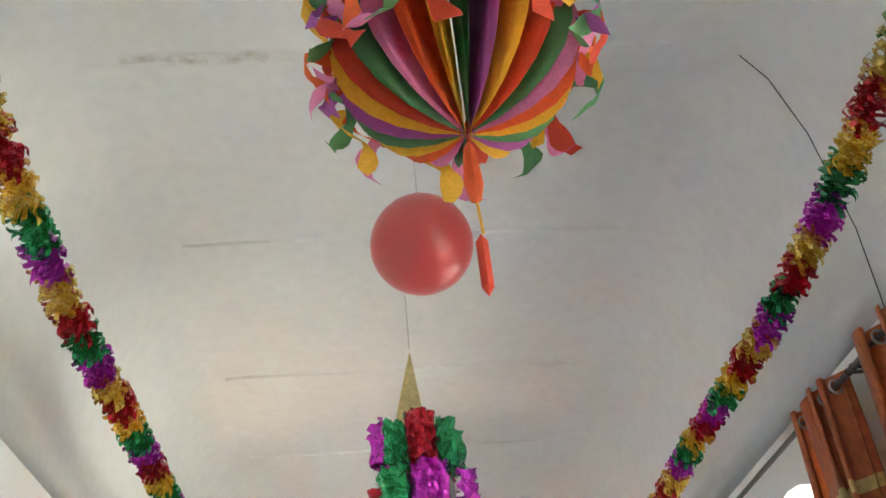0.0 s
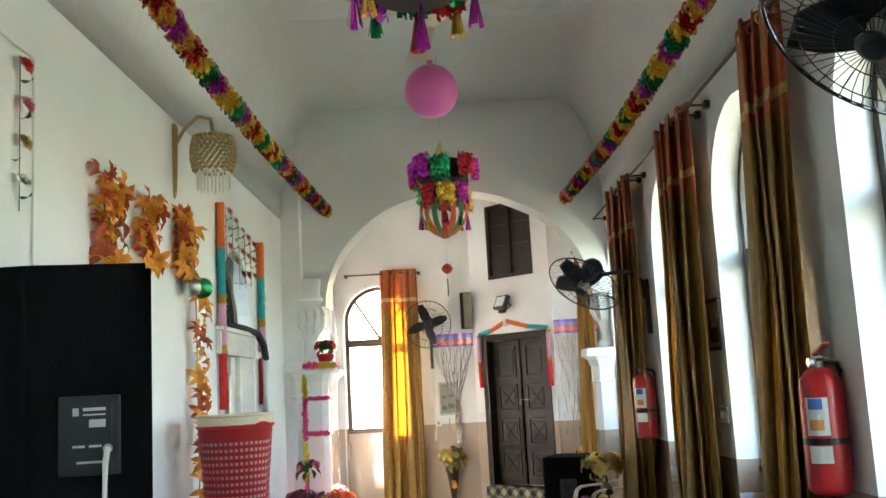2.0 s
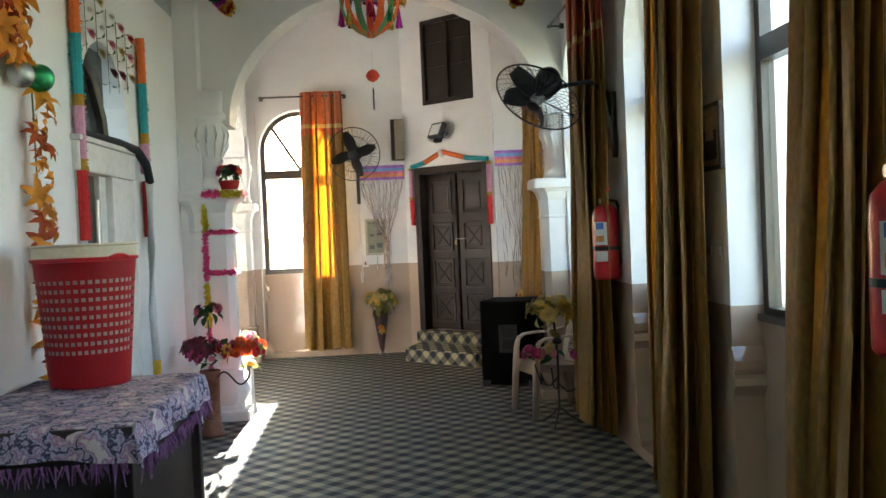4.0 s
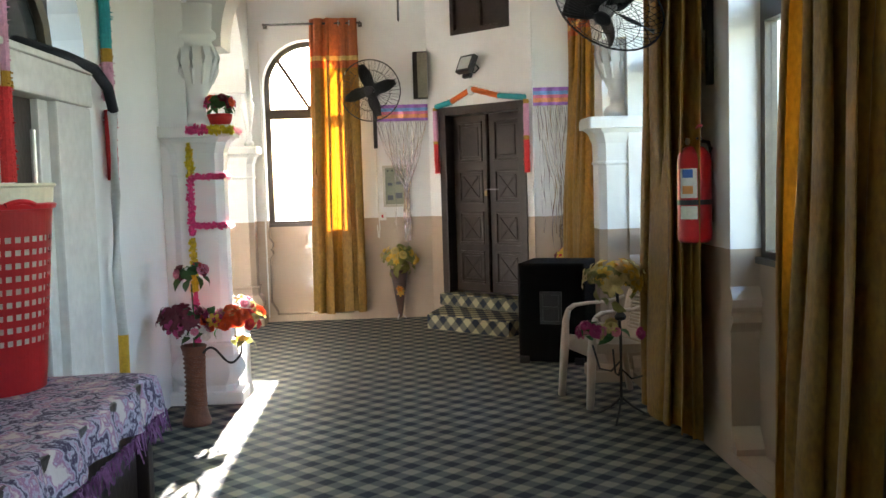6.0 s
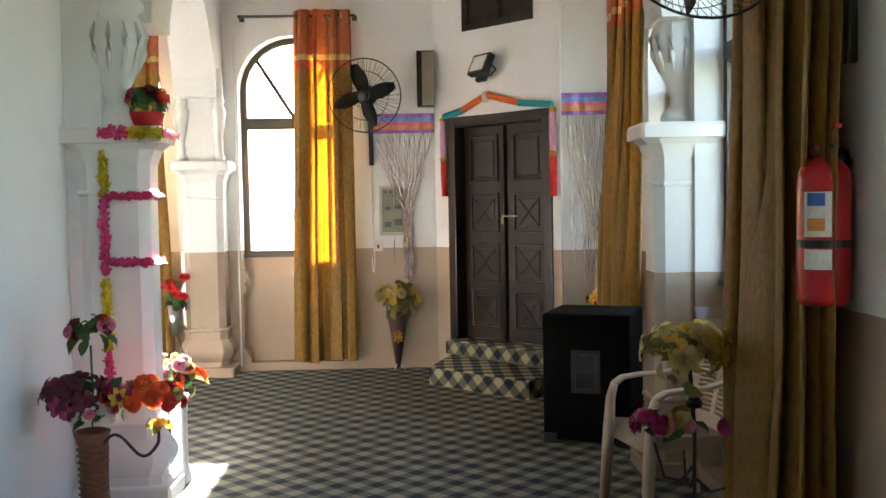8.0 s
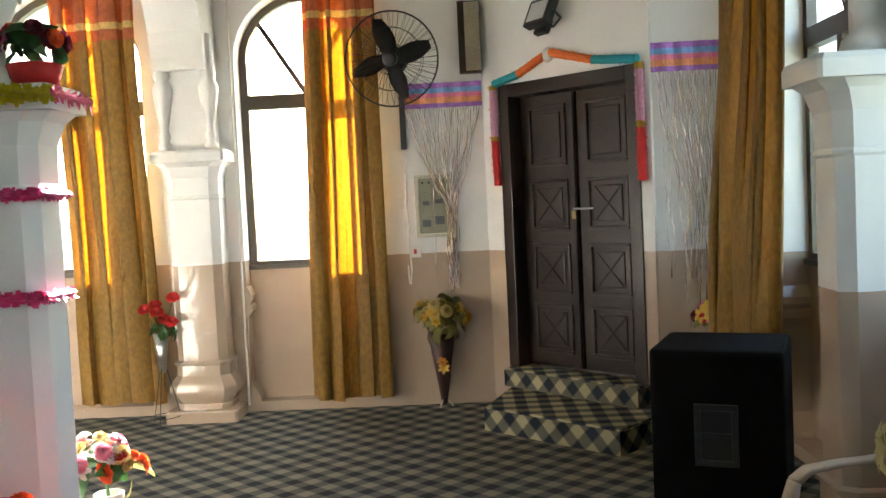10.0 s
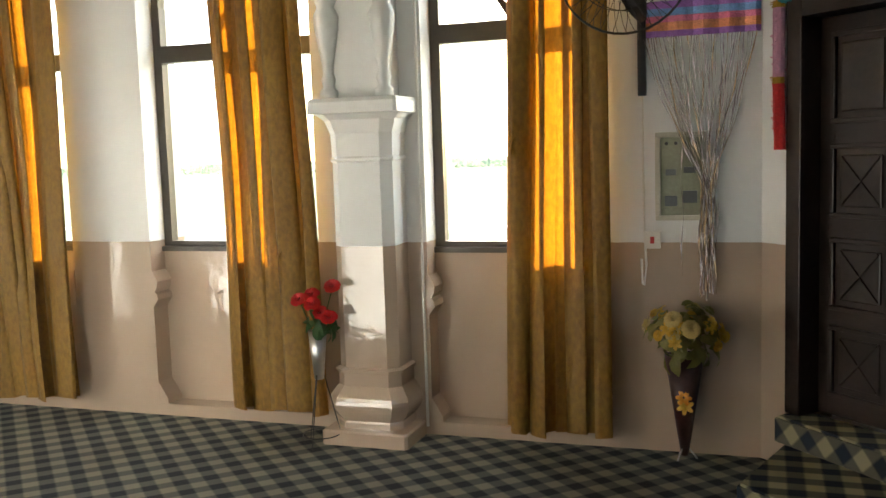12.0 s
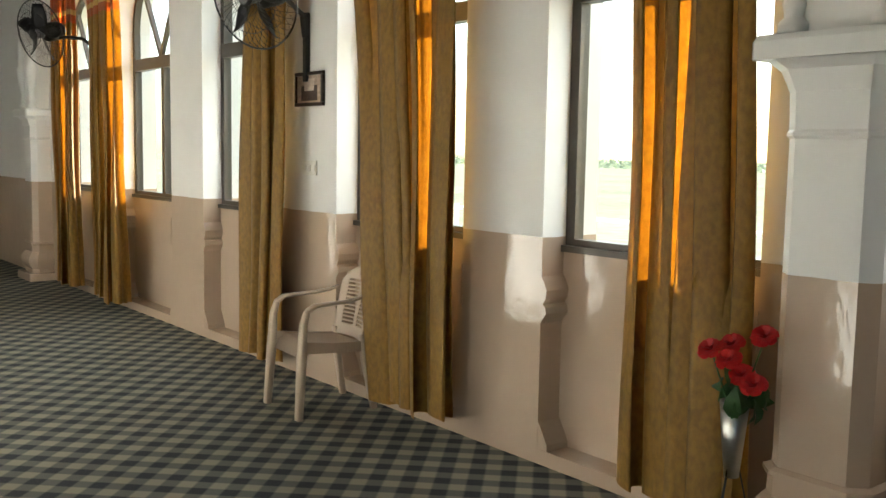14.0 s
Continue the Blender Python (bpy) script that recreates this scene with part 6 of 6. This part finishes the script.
bk = thing("laundry_basket", pose(0.195, 2.80, TZ + 0.012), "red slotted plastic laundry basket with cream rim on the table", "basket")
M_BASK = mat("red_plastic", (0.55, 0.02, 0.025), 0.35, vary=0.08)
H, R0, R1 = 0.53, 0.163, 0.207
bm = bmesh.new()
cols, rows = 44, 9


def bp_(a, z, inner=False):
    r = R0 + (R1 - R0) * z / H - (0.006 if inner else 0)
    return (r * math.cos(a), r * math.sin(a), z)


zlev = [0.0, 0.12]
for k in range(rows):
    zlev += [zlev[-1] + 0.020, zlev[-1] + 0.036]
zlev.append(H)
V = [[bm.verts.new(bp_(2 * math.pi * (c + f) / cols, z)) for c in range(cols) for f in (0.0, 0.4)] for z in zlev]
n2 = cols * 2
for j in range(len(zlev) - 1):
    slot = j >= 2 and j % 2 == 0 and j < 2 * rows + 1
    for i in range(n2):
        if slot and i % 2 == 1:
            continue
        bm.faces.new((V[j][i], V[j][(i + 1) % n2], V[j + 1][(i + 1) % n2], V[j + 1][i]))
bmesh.ops.solidify(bm, geom=bm.faces[:], thickness=0.004)
part("body", bm, M_BASK, bk)
part("bottom", lathe(bmesh.new(), [(0, 0.002), (R0 - 0.005, 0.002), (R0 - 0.005, 0.008), (0, 0.008)], 32), M_BASK, bk)
part("rim", lathe(bmesh.new(), [(R1 - 0.008, H - 0.012), (R1 + 0.008, H - 0.01), (R1 + 0.012, H + 0.002), (R1 + 0.006, H + 0.006), (R1 - 0.006, H + 0.004)], 44), M_BASK, bk)
M_CREAM = mat("cream_plastic", (0.62, 0.55, 0.38), 0.4)
part("liner_rim", lathe(bmesh.new(), [(R1 + 0.002, H + 0.006), (R1 + 0.006, H + 0.05), (R1 + 0.014, H + 0.055), (R1 + 0.012, H + 0.062), (R1 - 0.006, H + 0.06), (R1 - 0.01, H + 0.006)], 44), M_CREAM, bk)
for a in (-0.6, 2.5):
    part("handle", tube(bmesh.new(), [((R1 + 0.012) * math.cos(a + t), (R1 + 0.012) * math.sin(a + t), H - 0.004 + 0.016 * math.cos(t * 6)) for t in (-0.2, -0.1, 0, 0.1, 0.2)], 0.008, 6), M_BASK, bk)
part("liner", lathe(bmesh.new(), [(R0 - 0.012, 0.02), (R1 - 0.014, H)], 32), mat("pale_liner", (0.6, 0.57, 0.5), 0.7), bk)

# ---- big loudspeaker stack ----
def prism(poly, z0, z1, bevel=0.015):
    bm = bmesh.new()
    lo, up = [bm.verts.new((x, y, z0)) for x, y in poly], [bm.verts.new((x, y, z1)) for x, y in poly]
    bm.faces.new(lo)
    bm.faces.new(up)
    n = len(poly)
    for i in range(n):
        bm.faces.new((lo[i], lo[(i + 1) % n], up[(i + 1) % n], up[i]))
    bmesh.ops.bevel(bm, geom=bm.edges[:], offset=bevel, segments=2, affect="EDGES")
    return bm


PL = [(0.345, -0.13), (0.65, -0.06), (0.475, 0.40), (-0.125, 0.40), (-0.125, -0.10)]
sp = thing("tall_loudspeaker", Matrix(), "tall black loudspeaker cabinet with a rear connection panel", "loudspeaker")
part("cabinet", prism(PL, 0.78, 1.915), M_BLACK, sp)
q = Vector((0.775 - 0.47, 0.07, 0)).normalized()
mp = Matrix(((q.x, -q.y, 0, 0.50), (q.y, q.x, 0, -0.095), (0, 0, 1, 1.47), (0, 0, 0, 1)))
pn = part("connection_panel", box(bmesh.new(), -0.075, 0.075, -0.012, 0.02, -0.1, 0.1, 0.005, mp), mat("panel_grey", (0.012, 0.013, 0.015), 0.4), sp, "grey connection panel with small white print")
part("panel_recess", box(bmesh.new(), -0.05, 0.055, -0.0145, 0.0, -0.08, 0.082, 0.0, mp), M_BLKPL, pn)
for x0, x1, z, h in ((-0.04, -0.025, 0.05, 0.02), (-0.015, 0.04, 0.062, 0.008), (-0.015, 0.04, 0.05, 0.004), (0.0, 0.04, 0.02, 0.02), (-0.04, -0.01, -0.03, 0.006), (0.0, 0.03, -0.03, 0.006), (-0.03, 0.035, -0.07, 0.006)):
    part("print", box(bmesh.new(), x0, x1, -0.016, -0.013, z, z + h, 0, mp), M_LABEL, pn)
part("socket", cyl(bmesh.new(), mp @ Vector((0.045, -0.02, -0.035)), mp @ Vector((0.045, 0.0, -0.035)), 0.012), M_STEEL, pn)
part("lead", tube(bmesh.new(), [mp @ Vector((0.045, -0.02, -0.035)), mp @ Vector((0.045, -0.06, -0.07)), mp @ Vector((0.04, -0.05, -0.3)), mp @ Vector((0.03, -0.03, -0.68))], 0.008, 6), M_SWITCH, pn)
sb = thing("bass_bin", Matrix(), "black loudspeaker bass cabinet standing on the carpet", "loudspeaker")
part("cabinet", prism([(0.325, -0.15), (0.675, -0.08), (0.495, 0.42), (-0.14, 0.42), (-0.14, -0.12)], 0.0, 0.778), M_BLACK, sb)

# ---- hanging decorations ----
T_COL = [mat("tinsel_" + k, c, 0.13, 0.8, vary=0.45, scale=40, fine=160, bump=0.8) for k, c in (("gold", (0.9, 0.62, 0.1)), ("red", (0.55, 0.03, 0.05)), ("gold2", (0.85, 0.62, 0.14)), ("purple", (0.62, 0.05, 0.58)), ("green", (0.03, 0.4, 0.16)))]
M_THREAD = mat("nylon_thread", (0.6, 0.6, 0.58), 0.3)


def tinsel_garland(pts, label, seed):
    rnd = random.Random(seed)
    g = thing("tinsel_garland", Matrix(), label, "tinsel garland", "tinsel garlands")
    pts = [Vector(p) for p in pts]
    fine = []
    for i in range(len(pts) - 1):
        p0, p1, p2, p3 = pts[max(i - 1, 0)], pts[i], pts[i + 1], pts[min(i + 2, len(pts) - 1)]
        for k in range(10):
            t = k / 10
            fine.append(0.5 * ((2 * p1) + (p2 - p0) * t + (2 * p0 - 5 * p1 + 4 * p2 - p3) * t * t + (3 * p1 - p0 - 3 * p2 + p3) * t ** 3))
    fine.append(pts[-1])
    # even steps
    out, step, acc = [fine[0]], 0.145, 0.0
    for a, b in zip(fine, fine[1:]):
        d = (b - a).length
        while acc + d >= step:
            f = (step - acc) / d
            a = a + (b - a) * f
            d = (b - a).length
            out.append(a.copy())
            acc = 0.0
        acc += d
    for k, (a, b) in enumerate(zip(out, out[1:])):
        bm = bmesh.new()
        d = (b - a).normalized()
        x = d.orthogonal().normalized()
        y = d.cross(x)
        for _ in range(100):
            t, q = rnd.uniform(-0.1, 1.1), rnd.uniform(0, 2 * math.pi)
            o = x * math.cos(q) + y * math.sin(q)
            c = a + (b - a) * t
            w = 0.0085
            side = d.cross(o)
            prev = None
            rr = 0.058 * rnd.uniform(0.7, 1.2)
            lean = rnd.uniform(-0.5, 0.7)
            for j in range(4):
                s = j / 3
                p = c + o * rr * math.sin(s * 1.9) + d * (lean * rr * s * s + 0.02 * s) + Vector((0, 0, -0.03 * s * s))
                v = (bm.verts.new(p + side * w + d * 0.003 * (j % 2)), bm.verts.new(p - side * w))
                if prev:
                    bm.faces.new((prev[0], prev[1], v[1], v[0]))
                prev = v
        part("tinsel_section", bm, T_COL[(k * 1 + (k // 7)) % 5], g)
    return g


tinsel_garland([(0.28, 6.45, 3.31), (0.27, 4.5, 3.24), (0.27, 2.2, 3.20), (0.27, 0.5, 3.29), (0.27, -0.7, 3.32), (0.27, -1.5, 3.42), (0.25, -2.6, 3.62)], "shiny multicoloured tinsel garland hung along the ceiling edge", 81)
tinsel_garland([(2.60, 6.45, 3.31), (2.65, 4.0, 3.24), (2.66, 1.7, 3.25), (2.66, 0.6, 3.30), (2.66, -0.3, 3.31), (2.66, -0.9, 3.36), (2.66, -1.5, 3.46), (2.68, -2.7, 3.72)], "shiny multicoloured tinsel garland hung along the ceiling edge", 82)


def balloon(at, r, color, top, label):
    b = thing("balloon", Matrix.Translation(at), label, "balloon", "balloons")
    m = mat("balloon_" + label.split()[0], color, 0.28, vary=0.05, bump=0.0)
    n = m.node_tree.nodes["Principled BSDF"]
    n.inputs["Subsurface Weight"].default_value = 0.25
    n.inputs["Subsurface Radius"].default_value = (0.05, 0.03, 0.03)
    bm = bmesh.new()
    prof = []
    for k in range(17):
        a = math.pi * k / 16
        prof.append((r * math.sin(a) * (1 + 0.03 * math.cos(a)), -r * 1.0 * math.cos(a)))
    lathe(bm, [(max(q, 0.0), z) for q, z in prof], 32)
    part("skin", bm, m, b, smooth=True)
    part("knot", lathe(bmesh.new(), [(0.0, r + 0.0), (0.015, r + 0.005), (0.022, r + 0.03), (0.0, r + 0.03)], 10), m, b)
    part("thread", tube(bmesh.new(), [(0, 0, r + 0.02), (0, 0, top - at[2])], 0.0025, 4), M_THREAD, b)
    return b


balloon((1.40, -0.71, 3.538), 0.178, (0.62, 0.09, 0.08), TOP, "red inflated balloon hung from the ceiling")
balloon((1.388, 3.315, 3.436), 0.174, (0.68, 0.14, 0.42), TOP, "pink inflated balloon hung from the ceiling")

# paper fan ball
PAPER = [leafy("tissue_" + k, c, 0.8, 0.3) for k, c in (("orange", (0.72, 0.13, 0.03)), ("yellow", (0.75, 0.42, 0.03)), ("green", (0.11, 0.3, 0.12)), ("purple", (0.42, 0.1, 0.34)), ("red", (0.6, 0.07, 0.03)), ("pink", (0.68, 0.22, 0.4)))]
pb = thing("paper_ball", pose(1.42, -1.92, 3.215), "multicoloured honeycomb paper ball with paper streamers", "paper ball")
R = 0.275
NF = 24
for k in range(NF):
    a = 2 * math.pi * k / NF
    bm = bmesh.new()
    for s in (0, 1):
        prev = None
        for j in range(13):
            t = -math.pi / 2 + math.pi * j / 12
            rr, z = R * math.cos(t), R * 0.92 * math.sin(t)
            bulge = 0.085 * math.cos(t) ** 0.8
            aa = a + (1 if s else -1) * bulge * 0.9
            mid = a + (1 if s else -1) * bulge * 0.8
            v = (bm.verts.new((0.02 * math.cos(a), 0.02 * math.sin(a), z * 0.98)), bm.verts.new((rr * 0.55 * math.cos(mid), rr * 0.55 * math.sin(mid), z)), bm.verts.new((rr * math.cos(a), rr * math.sin(a), z)) if s else bm.verts.new((rr * math.cos(aa), rr * math.sin(aa), z)))
            if prev:
                bm.faces.new((prev[0], prev[1], v[1], v[0]))
                bm.faces.new((prev[1], prev[2], v[2], v[1]))
            prev = v
    part("paper_fold", bm, PAPER[(0, 1, 2, 3, 1, 4, 2, 5)[k % 8]], pb, smooth=True)
rnd = random.Random(17)
for k in range(48):
    a = 2 * math.pi * k / 48
    bm = bmesh.new()
    rr = R + rnd.uniform(0.0, 0.03)
    z0 = rnd.uniform(-0.03, 0.1)
    ln = rnd.uniform(0.11, 0.19)
    prev = None
    for j in range(13):
        t = j / 12
        w = 0.012 + 0.018 * abs(math.sin(t * 9 + k)) * (0.6 + 0.4 * t)
        aa = a + 0.1 * math.sin(t * 5 + k)
        r2 = rr + 0.03 * math.sin(t * 6 + k * 2)
        c = Vector((r2 * math.cos(aa), r2 * math.sin(aa), z0 - ln * t))
        tg = Vector((-math.sin(aa), math.cos(aa), 0.2 * math.sin(t * 7)))
        v = (bm.verts.new(c + tg * w), bm.verts.new(c - tg * w))
        if prev:
            bm.faces.new((prev[0], prev[1], v[1], v[0]))
        prev = v
    part("streamer", bm, PAPER[k % 6], pb, smooth=True)
part("tassel", lathe(bmesh.new(), [(0.0, -0.27), (0.012, -0.29), (0.02, -0.38), (0.012, -0.42), (0.0, -0.43)], 8), PAPER[0], pb)
part("thread", tube(bmesh.new(), [(0, 0, -0.4), (0.005, 0, -0.5)], 0.003, 4), PAPER[1], pb)
part("lower_tassel", lathe(bmesh.new(), [(0.0, -0.5), (0.012, -0.52), (0.012, -0.62), (0.0, -0.64)], 8), PAPER[4], pb)
part("hanger", tube(bmesh.new(), [(0, 0, 0.28), (0, 0, TOP - 3.215)], 0.0025, 4), M_THREAD, pb)


def foil_lantern(at, top, label, seed, big):
    """A tiered lantern of cut foil: tiers of coloured foil pieces round card rings, cones above, tassels below."""
    rnd = random.Random(seed)
    l = thing("foil_lantern", pose(*at), label, "foil lantern", "foil lanterns")
    part("thread", tube(bmesh.new(), [(0, 0, 0.38 if big else 0.3), (0, 0, top - at[2])], 0.003, 4), M_THREAD, l)
    zt = 0.36 if big else 0.24
    bm = lathe(bmesh.new(), [(0.004, zt + (0.0 if big else -0.02)), (0.1, 0.03), (0.095, 0.03)], 5)
    for f in list(bm.faces)[::2]:
        bm.faces.remove(f)
    part("cone", bm, foil("pale_gold_%d" % seed, (0.7, 0.58, 0.28), 0.3), l)
    cols = [T_COL[1], T_COL[4], T_COL[3], T_COL[0]]
    tiers = ((0.0, 0.155, 0.19), (-0.22, 0.175, 0.18), (-0.39, 0.165, 0.13)) if big else ((0.04, 0.25, 0.18), (-0.17, 0.19, 0.17))
    for ti, (z, r, h) in enumerate(tiers):
        n = 8 if ti < 1 else 7
        part("card_ring", lathe(bmesh.new(), [(r * 0.55, z - 0.02), (r * 0.8, z - 0.02), (r * 0.8, z - h), (r * 0.55, z - h)], 10), M_BLKPL, l)
        for k in range(n):
            a = 2 * math.pi * k / n + ti * 0.4
            bm = bmesh.new()
            a += rnd.uniform(-0.12, 0.12)
            r2 = r * rnd.uniform(0.8, 1.14)
            h2 = h * rnd.uniform(0.8, 1.1)
            c = Vector((r2 * math.cos(a), r2 * math.sin(a), z - h / 2 + rnd.uniform(-0.035, 0.025)))
            t = Vector((-math.sin(a), math.cos(a), rnd.uniform(-0.25, 0.25))).normalized()
            o = Vector((math.cos(a), math.sin(a), 0))
            w = math.pi * r / n * rnd.uniform(0.7, 1.0)
            nu, nv = 9, 8
            g = [[bm.verts.new(c + t * (w * (2 * i / nu - 1) * (1 + 0.08 * rnd.uniform(-1, 1))) + Vector((0, 0, h2 * 0.5 * (1 - 2 * j / nv) + 0.012 * rnd.uniform(-1, 1))) + o * (0.05 * math.sin(math.pi * i / nu) + 0.02 * rnd.uniform(-1, 1))) for i in range(nu + 1)] for j in range(nv + 1)]
            for j in range(nv):
                for i in range(nu):
                    bm.faces.new((g[j][i], g[j][i + 1], g[j + 1][i + 1], g[j + 1][i]))
            fluff(bm, c + t * w + Vector((0, 0, h / 2)), c - t * w + Vector((0, 0, h / 2)), 0.022, 26, rnd, 0.01)
            fluff(bm, c + t * w - Vector((0, 0, h / 2)), c - t * w - Vector((0, 0, h / 2)), 0.028, 34, rnd, 0.01)
            part("foil_piece", bm, (T_COL[4], T_COL[3], T_COL[1], T_COL[3], T_COL[4])[(2 * k + ti) % 5] if big else (T_COL[3], T_COL[0], T_COL[4], T_COL[3], T_COL[1])[(2 * k + ti) % 5], l)
    zb = -0.5 if big else -0.42
    for k in range(9):
        a = 2 * math.pi * k / 8
        r = 0.19 if k else 0.02
        bm = bmesh.new()
        x, y = r * math.cos(a), r * math.sin(a)
        z = zb + 0.06 - 0.02 * (k % 3) - (0.1 if k == 0 and big else 0)
        for _ in range(14):
            q = rnd.uniform(0, 6.28)
            s = Vector((math.cos(q), math.sin(q), 0))
            p = Vector((x, y, z))
            e = p + s * 0.025 + Vector((0, 0, -0.15))
            u = Vector((-s.y, s.x, 0)) * 0.007
            bm.faces.new([bm.verts.new(v) for v in (p - u * 0.4, p + u * 0.4, e + u, e - u)])
        part("tassel", bm, cols[(k + 2) % 4], l)
    if not big:
        for k in range(16):
            a = 2 * math.pi * k / 16
            bm = bmesh.new()
            prev = None
            for j in range(9):
                t = j / 8
                rr = 0.19 * math.sin(math.pi * (0.3 + 0.7 * t)) ** 0.7 + 0.012
                c = Vector((rr * math.cos(a), rr * math.sin(a), -0.30 - 0.31 * t))
                w = Vector((-math.sin(a), math.cos(a), 0)) * 0.022
                v = (bm.verts.new(c + w), bm.verts.new(c - w))
                if prev:
                    bm.faces.new((prev[0], prev[1], v[1], v[0]))
                prev = v
            part("paper_rib", bm, PAPER[(0, 2, 4, 0, 2)[k % 5]], l)
        part("lower_thread", tube(bmesh.new(), [(0, 0, -0.7), (0, 0, -1.0)], 0.002, 4), M_THREAD, l)
        part("medallion", lathe(bmesh.new(), [(0.0, 0.045), (0.03, 0.03), (0.048, 0.0), (0.03, -0.03), (0.0, -0.045)], 10, pose(0, 0, -0.86)), PAPER[4], l)
        part("pendant", lathe(bmesh.new(), [(0.0, -0.93), (0.006, -0.95), (0.006, -1.08), (0.0, -1.09)], 6), M_DKWOOD, l)
    return l


foil_lantern((1.378, 0.28, 3.285), TOP, "green, red and purple tiered foil lantern hung from the ceiling", 91, True)
foil_lantern((1.425, 5.0, 3.345), TOP, "purple and gold tiered foil lantern with paper ribs", 92, False)

# ceiling fan
M_FANC = mat("cream_enamel", (0.6, 0.53, 0.36), 0.35, vary=0.08)
cf = thing("ceiling_fan", pose(1.41, 2.47, 3.62), "cream three-blade ceiling fan at rest", "ceiling fan")
part("down_rod", cyl(bmesh.new(), (0, 0, 0.05), (0, 0, TOP - 3.62), 0.014), M_FANC, cf)
part("canopy", lathe(bmesh.new(), [(0.0, 0.55), (0.02, 0.55), (0.06, 0.62), (0.065, TOP - 3.62)], 18), M_FANC, cf, smooth=True)
part("motor", lathe(bmesh.new(), [(0.0, -0.07), (0.06, -0.06), (0.1, -0.02), (0.105, 0.02), (0.07, 0.06), (0.0, 0.07)], 22), M_FANC, cf, smooth=True)
for a in (98, 218, 338):
    bm = bmesh.new()
    rows = []
    for j in range(6):
        r = 0.17 + 0.57 * j / 5
        w = 0.05 + 0.016 * j / 5
        rows.append([bm.verts.new(Matrix.Rotation(radians(a), 4, "Z") @ Vector((r, s * w, -0.01 + 0.012 * s))) for s in (-1, 0, 1)])
    for p, q in zip(rows, rows[1:]):
        for i in (0, 1):
            bm.faces.new((p[i], p[i + 1], q[i + 1], q[i]))
    bmesh.ops.solidify(bm, geom=bm.faces[:], thickness=0.004)
    bl = part("blade", bm, M_FANC, cf)
    part("blade_iron", box(bmesh.new(), 0.08, 0.22, -0.02, 0.02, -0.01, -0.002, 0.003, Matrix.Rotation(radians(a), 4, "Z")), M_FANC, bl)
cf2 = copy_thing(cf, pose(1.35, 8.3, 4.31))

# loose wire on the cove
tagged(obj("wire", tube(bmesh.new(), [(2.66, -0.86, 4.27), (2.76, -0.85, 4.12), (2.86, -0.8, 3.88), (2.945, -0.72, 3.5), (2.962, -0.67, 3.2)], 0.0022, 5), M_WIRE), "thin dark wire stapled down the cove", "wire")

# raised plaster joints across the ceiling
for k, y in enumerate((-0.88, 0.32, 1.70, 2.91, 4.1)):
    bm = bmesh.new()
    rnd = random.Random(k)
    prev = None
    x = 0.35
    while x < 2.5:
        h = 0.005 + 0.008 * rnd.random()
        yy = y + 0.012 * math.sin(x * 5 + k) + 0.12 * (x - 1.4) * 0.08
        w = 0.010 + 0.008 * rnd.random()
        v = [bm.verts.new(p) for p in ((x, yy - w, TOP + 0.001), (x, yy, TOP - h), (x, yy + w, TOP + 0.001))]
        if prev:
            bm.faces.new((prev[0], prev[1], v[1], v[0]))
            bm.faces.new((prev[1], prev[2], v[2], v[1]))
        prev = v
        x += 0.06
    tagged(obj("ceiling_joint_%d" % (k + 1), bm, M_CEIL), "uneven plaster joint across the ceiling", kind="structure")

# ---- outside the windows ----
M_RAIL = mat("white_rail", (0.7, 0.7, 0.68), 0.5)
fence = thing("fence", Matrix(), "white metal railing outside the windows", "fence")
for z in (0.35, 0.75):
    part("rail", tube(bmesh.new(), [(-14, 14.5, z), (6, 14.5, z)], 0.025, 6), M_RAIL, fence)
for k in range(21):
    part("post", boxm(-14.03 + k, -13.97 + k, 14.47, 14.53, -0.5, 0.8), M_RAIL, fence)
M_BUSH = leafy("hedge_leaf", (0.26, 0.30, 0.20), 0.7, 0.2)
rnd = random.Random(23)
bm = bmesh.new()
for k in range(7000):
    x = rnd.uniform(-190, 50)
    y = 130 + rnd.uniform(-6, 6)
    h = 1.6 + 1.2 * noise.noise(Vector((x * 0.13, 0.5, 0))) + 0.5 * noise.noise(Vector((x * 0.6, 2.5, 0)))
    z = -0.5 + rnd.uniform(0, max(0.2, h * 0.8))
    c = Vector((x, y, z))
    s = rnd.uniform(0.15, 0.4)
    a, b = Vector((rnd.uniform(-1, 1), rnd.uniform(-1, 1), rnd.uniform(-1, 1))).normalized() * s, Vector((rnd.uniform(-1, 1), rnd.uniform(-1, 1), rnd.uniform(-1, 1))).normalized() * s
    bm.faces.new([bm.verts.new(q) for q in (c - a, c + b, c + a, c - b)])
tagged(obj("hedgerow", bm, M_BUSH), "distant green hedgerow beyond the field", "hedge", kind="stuff")
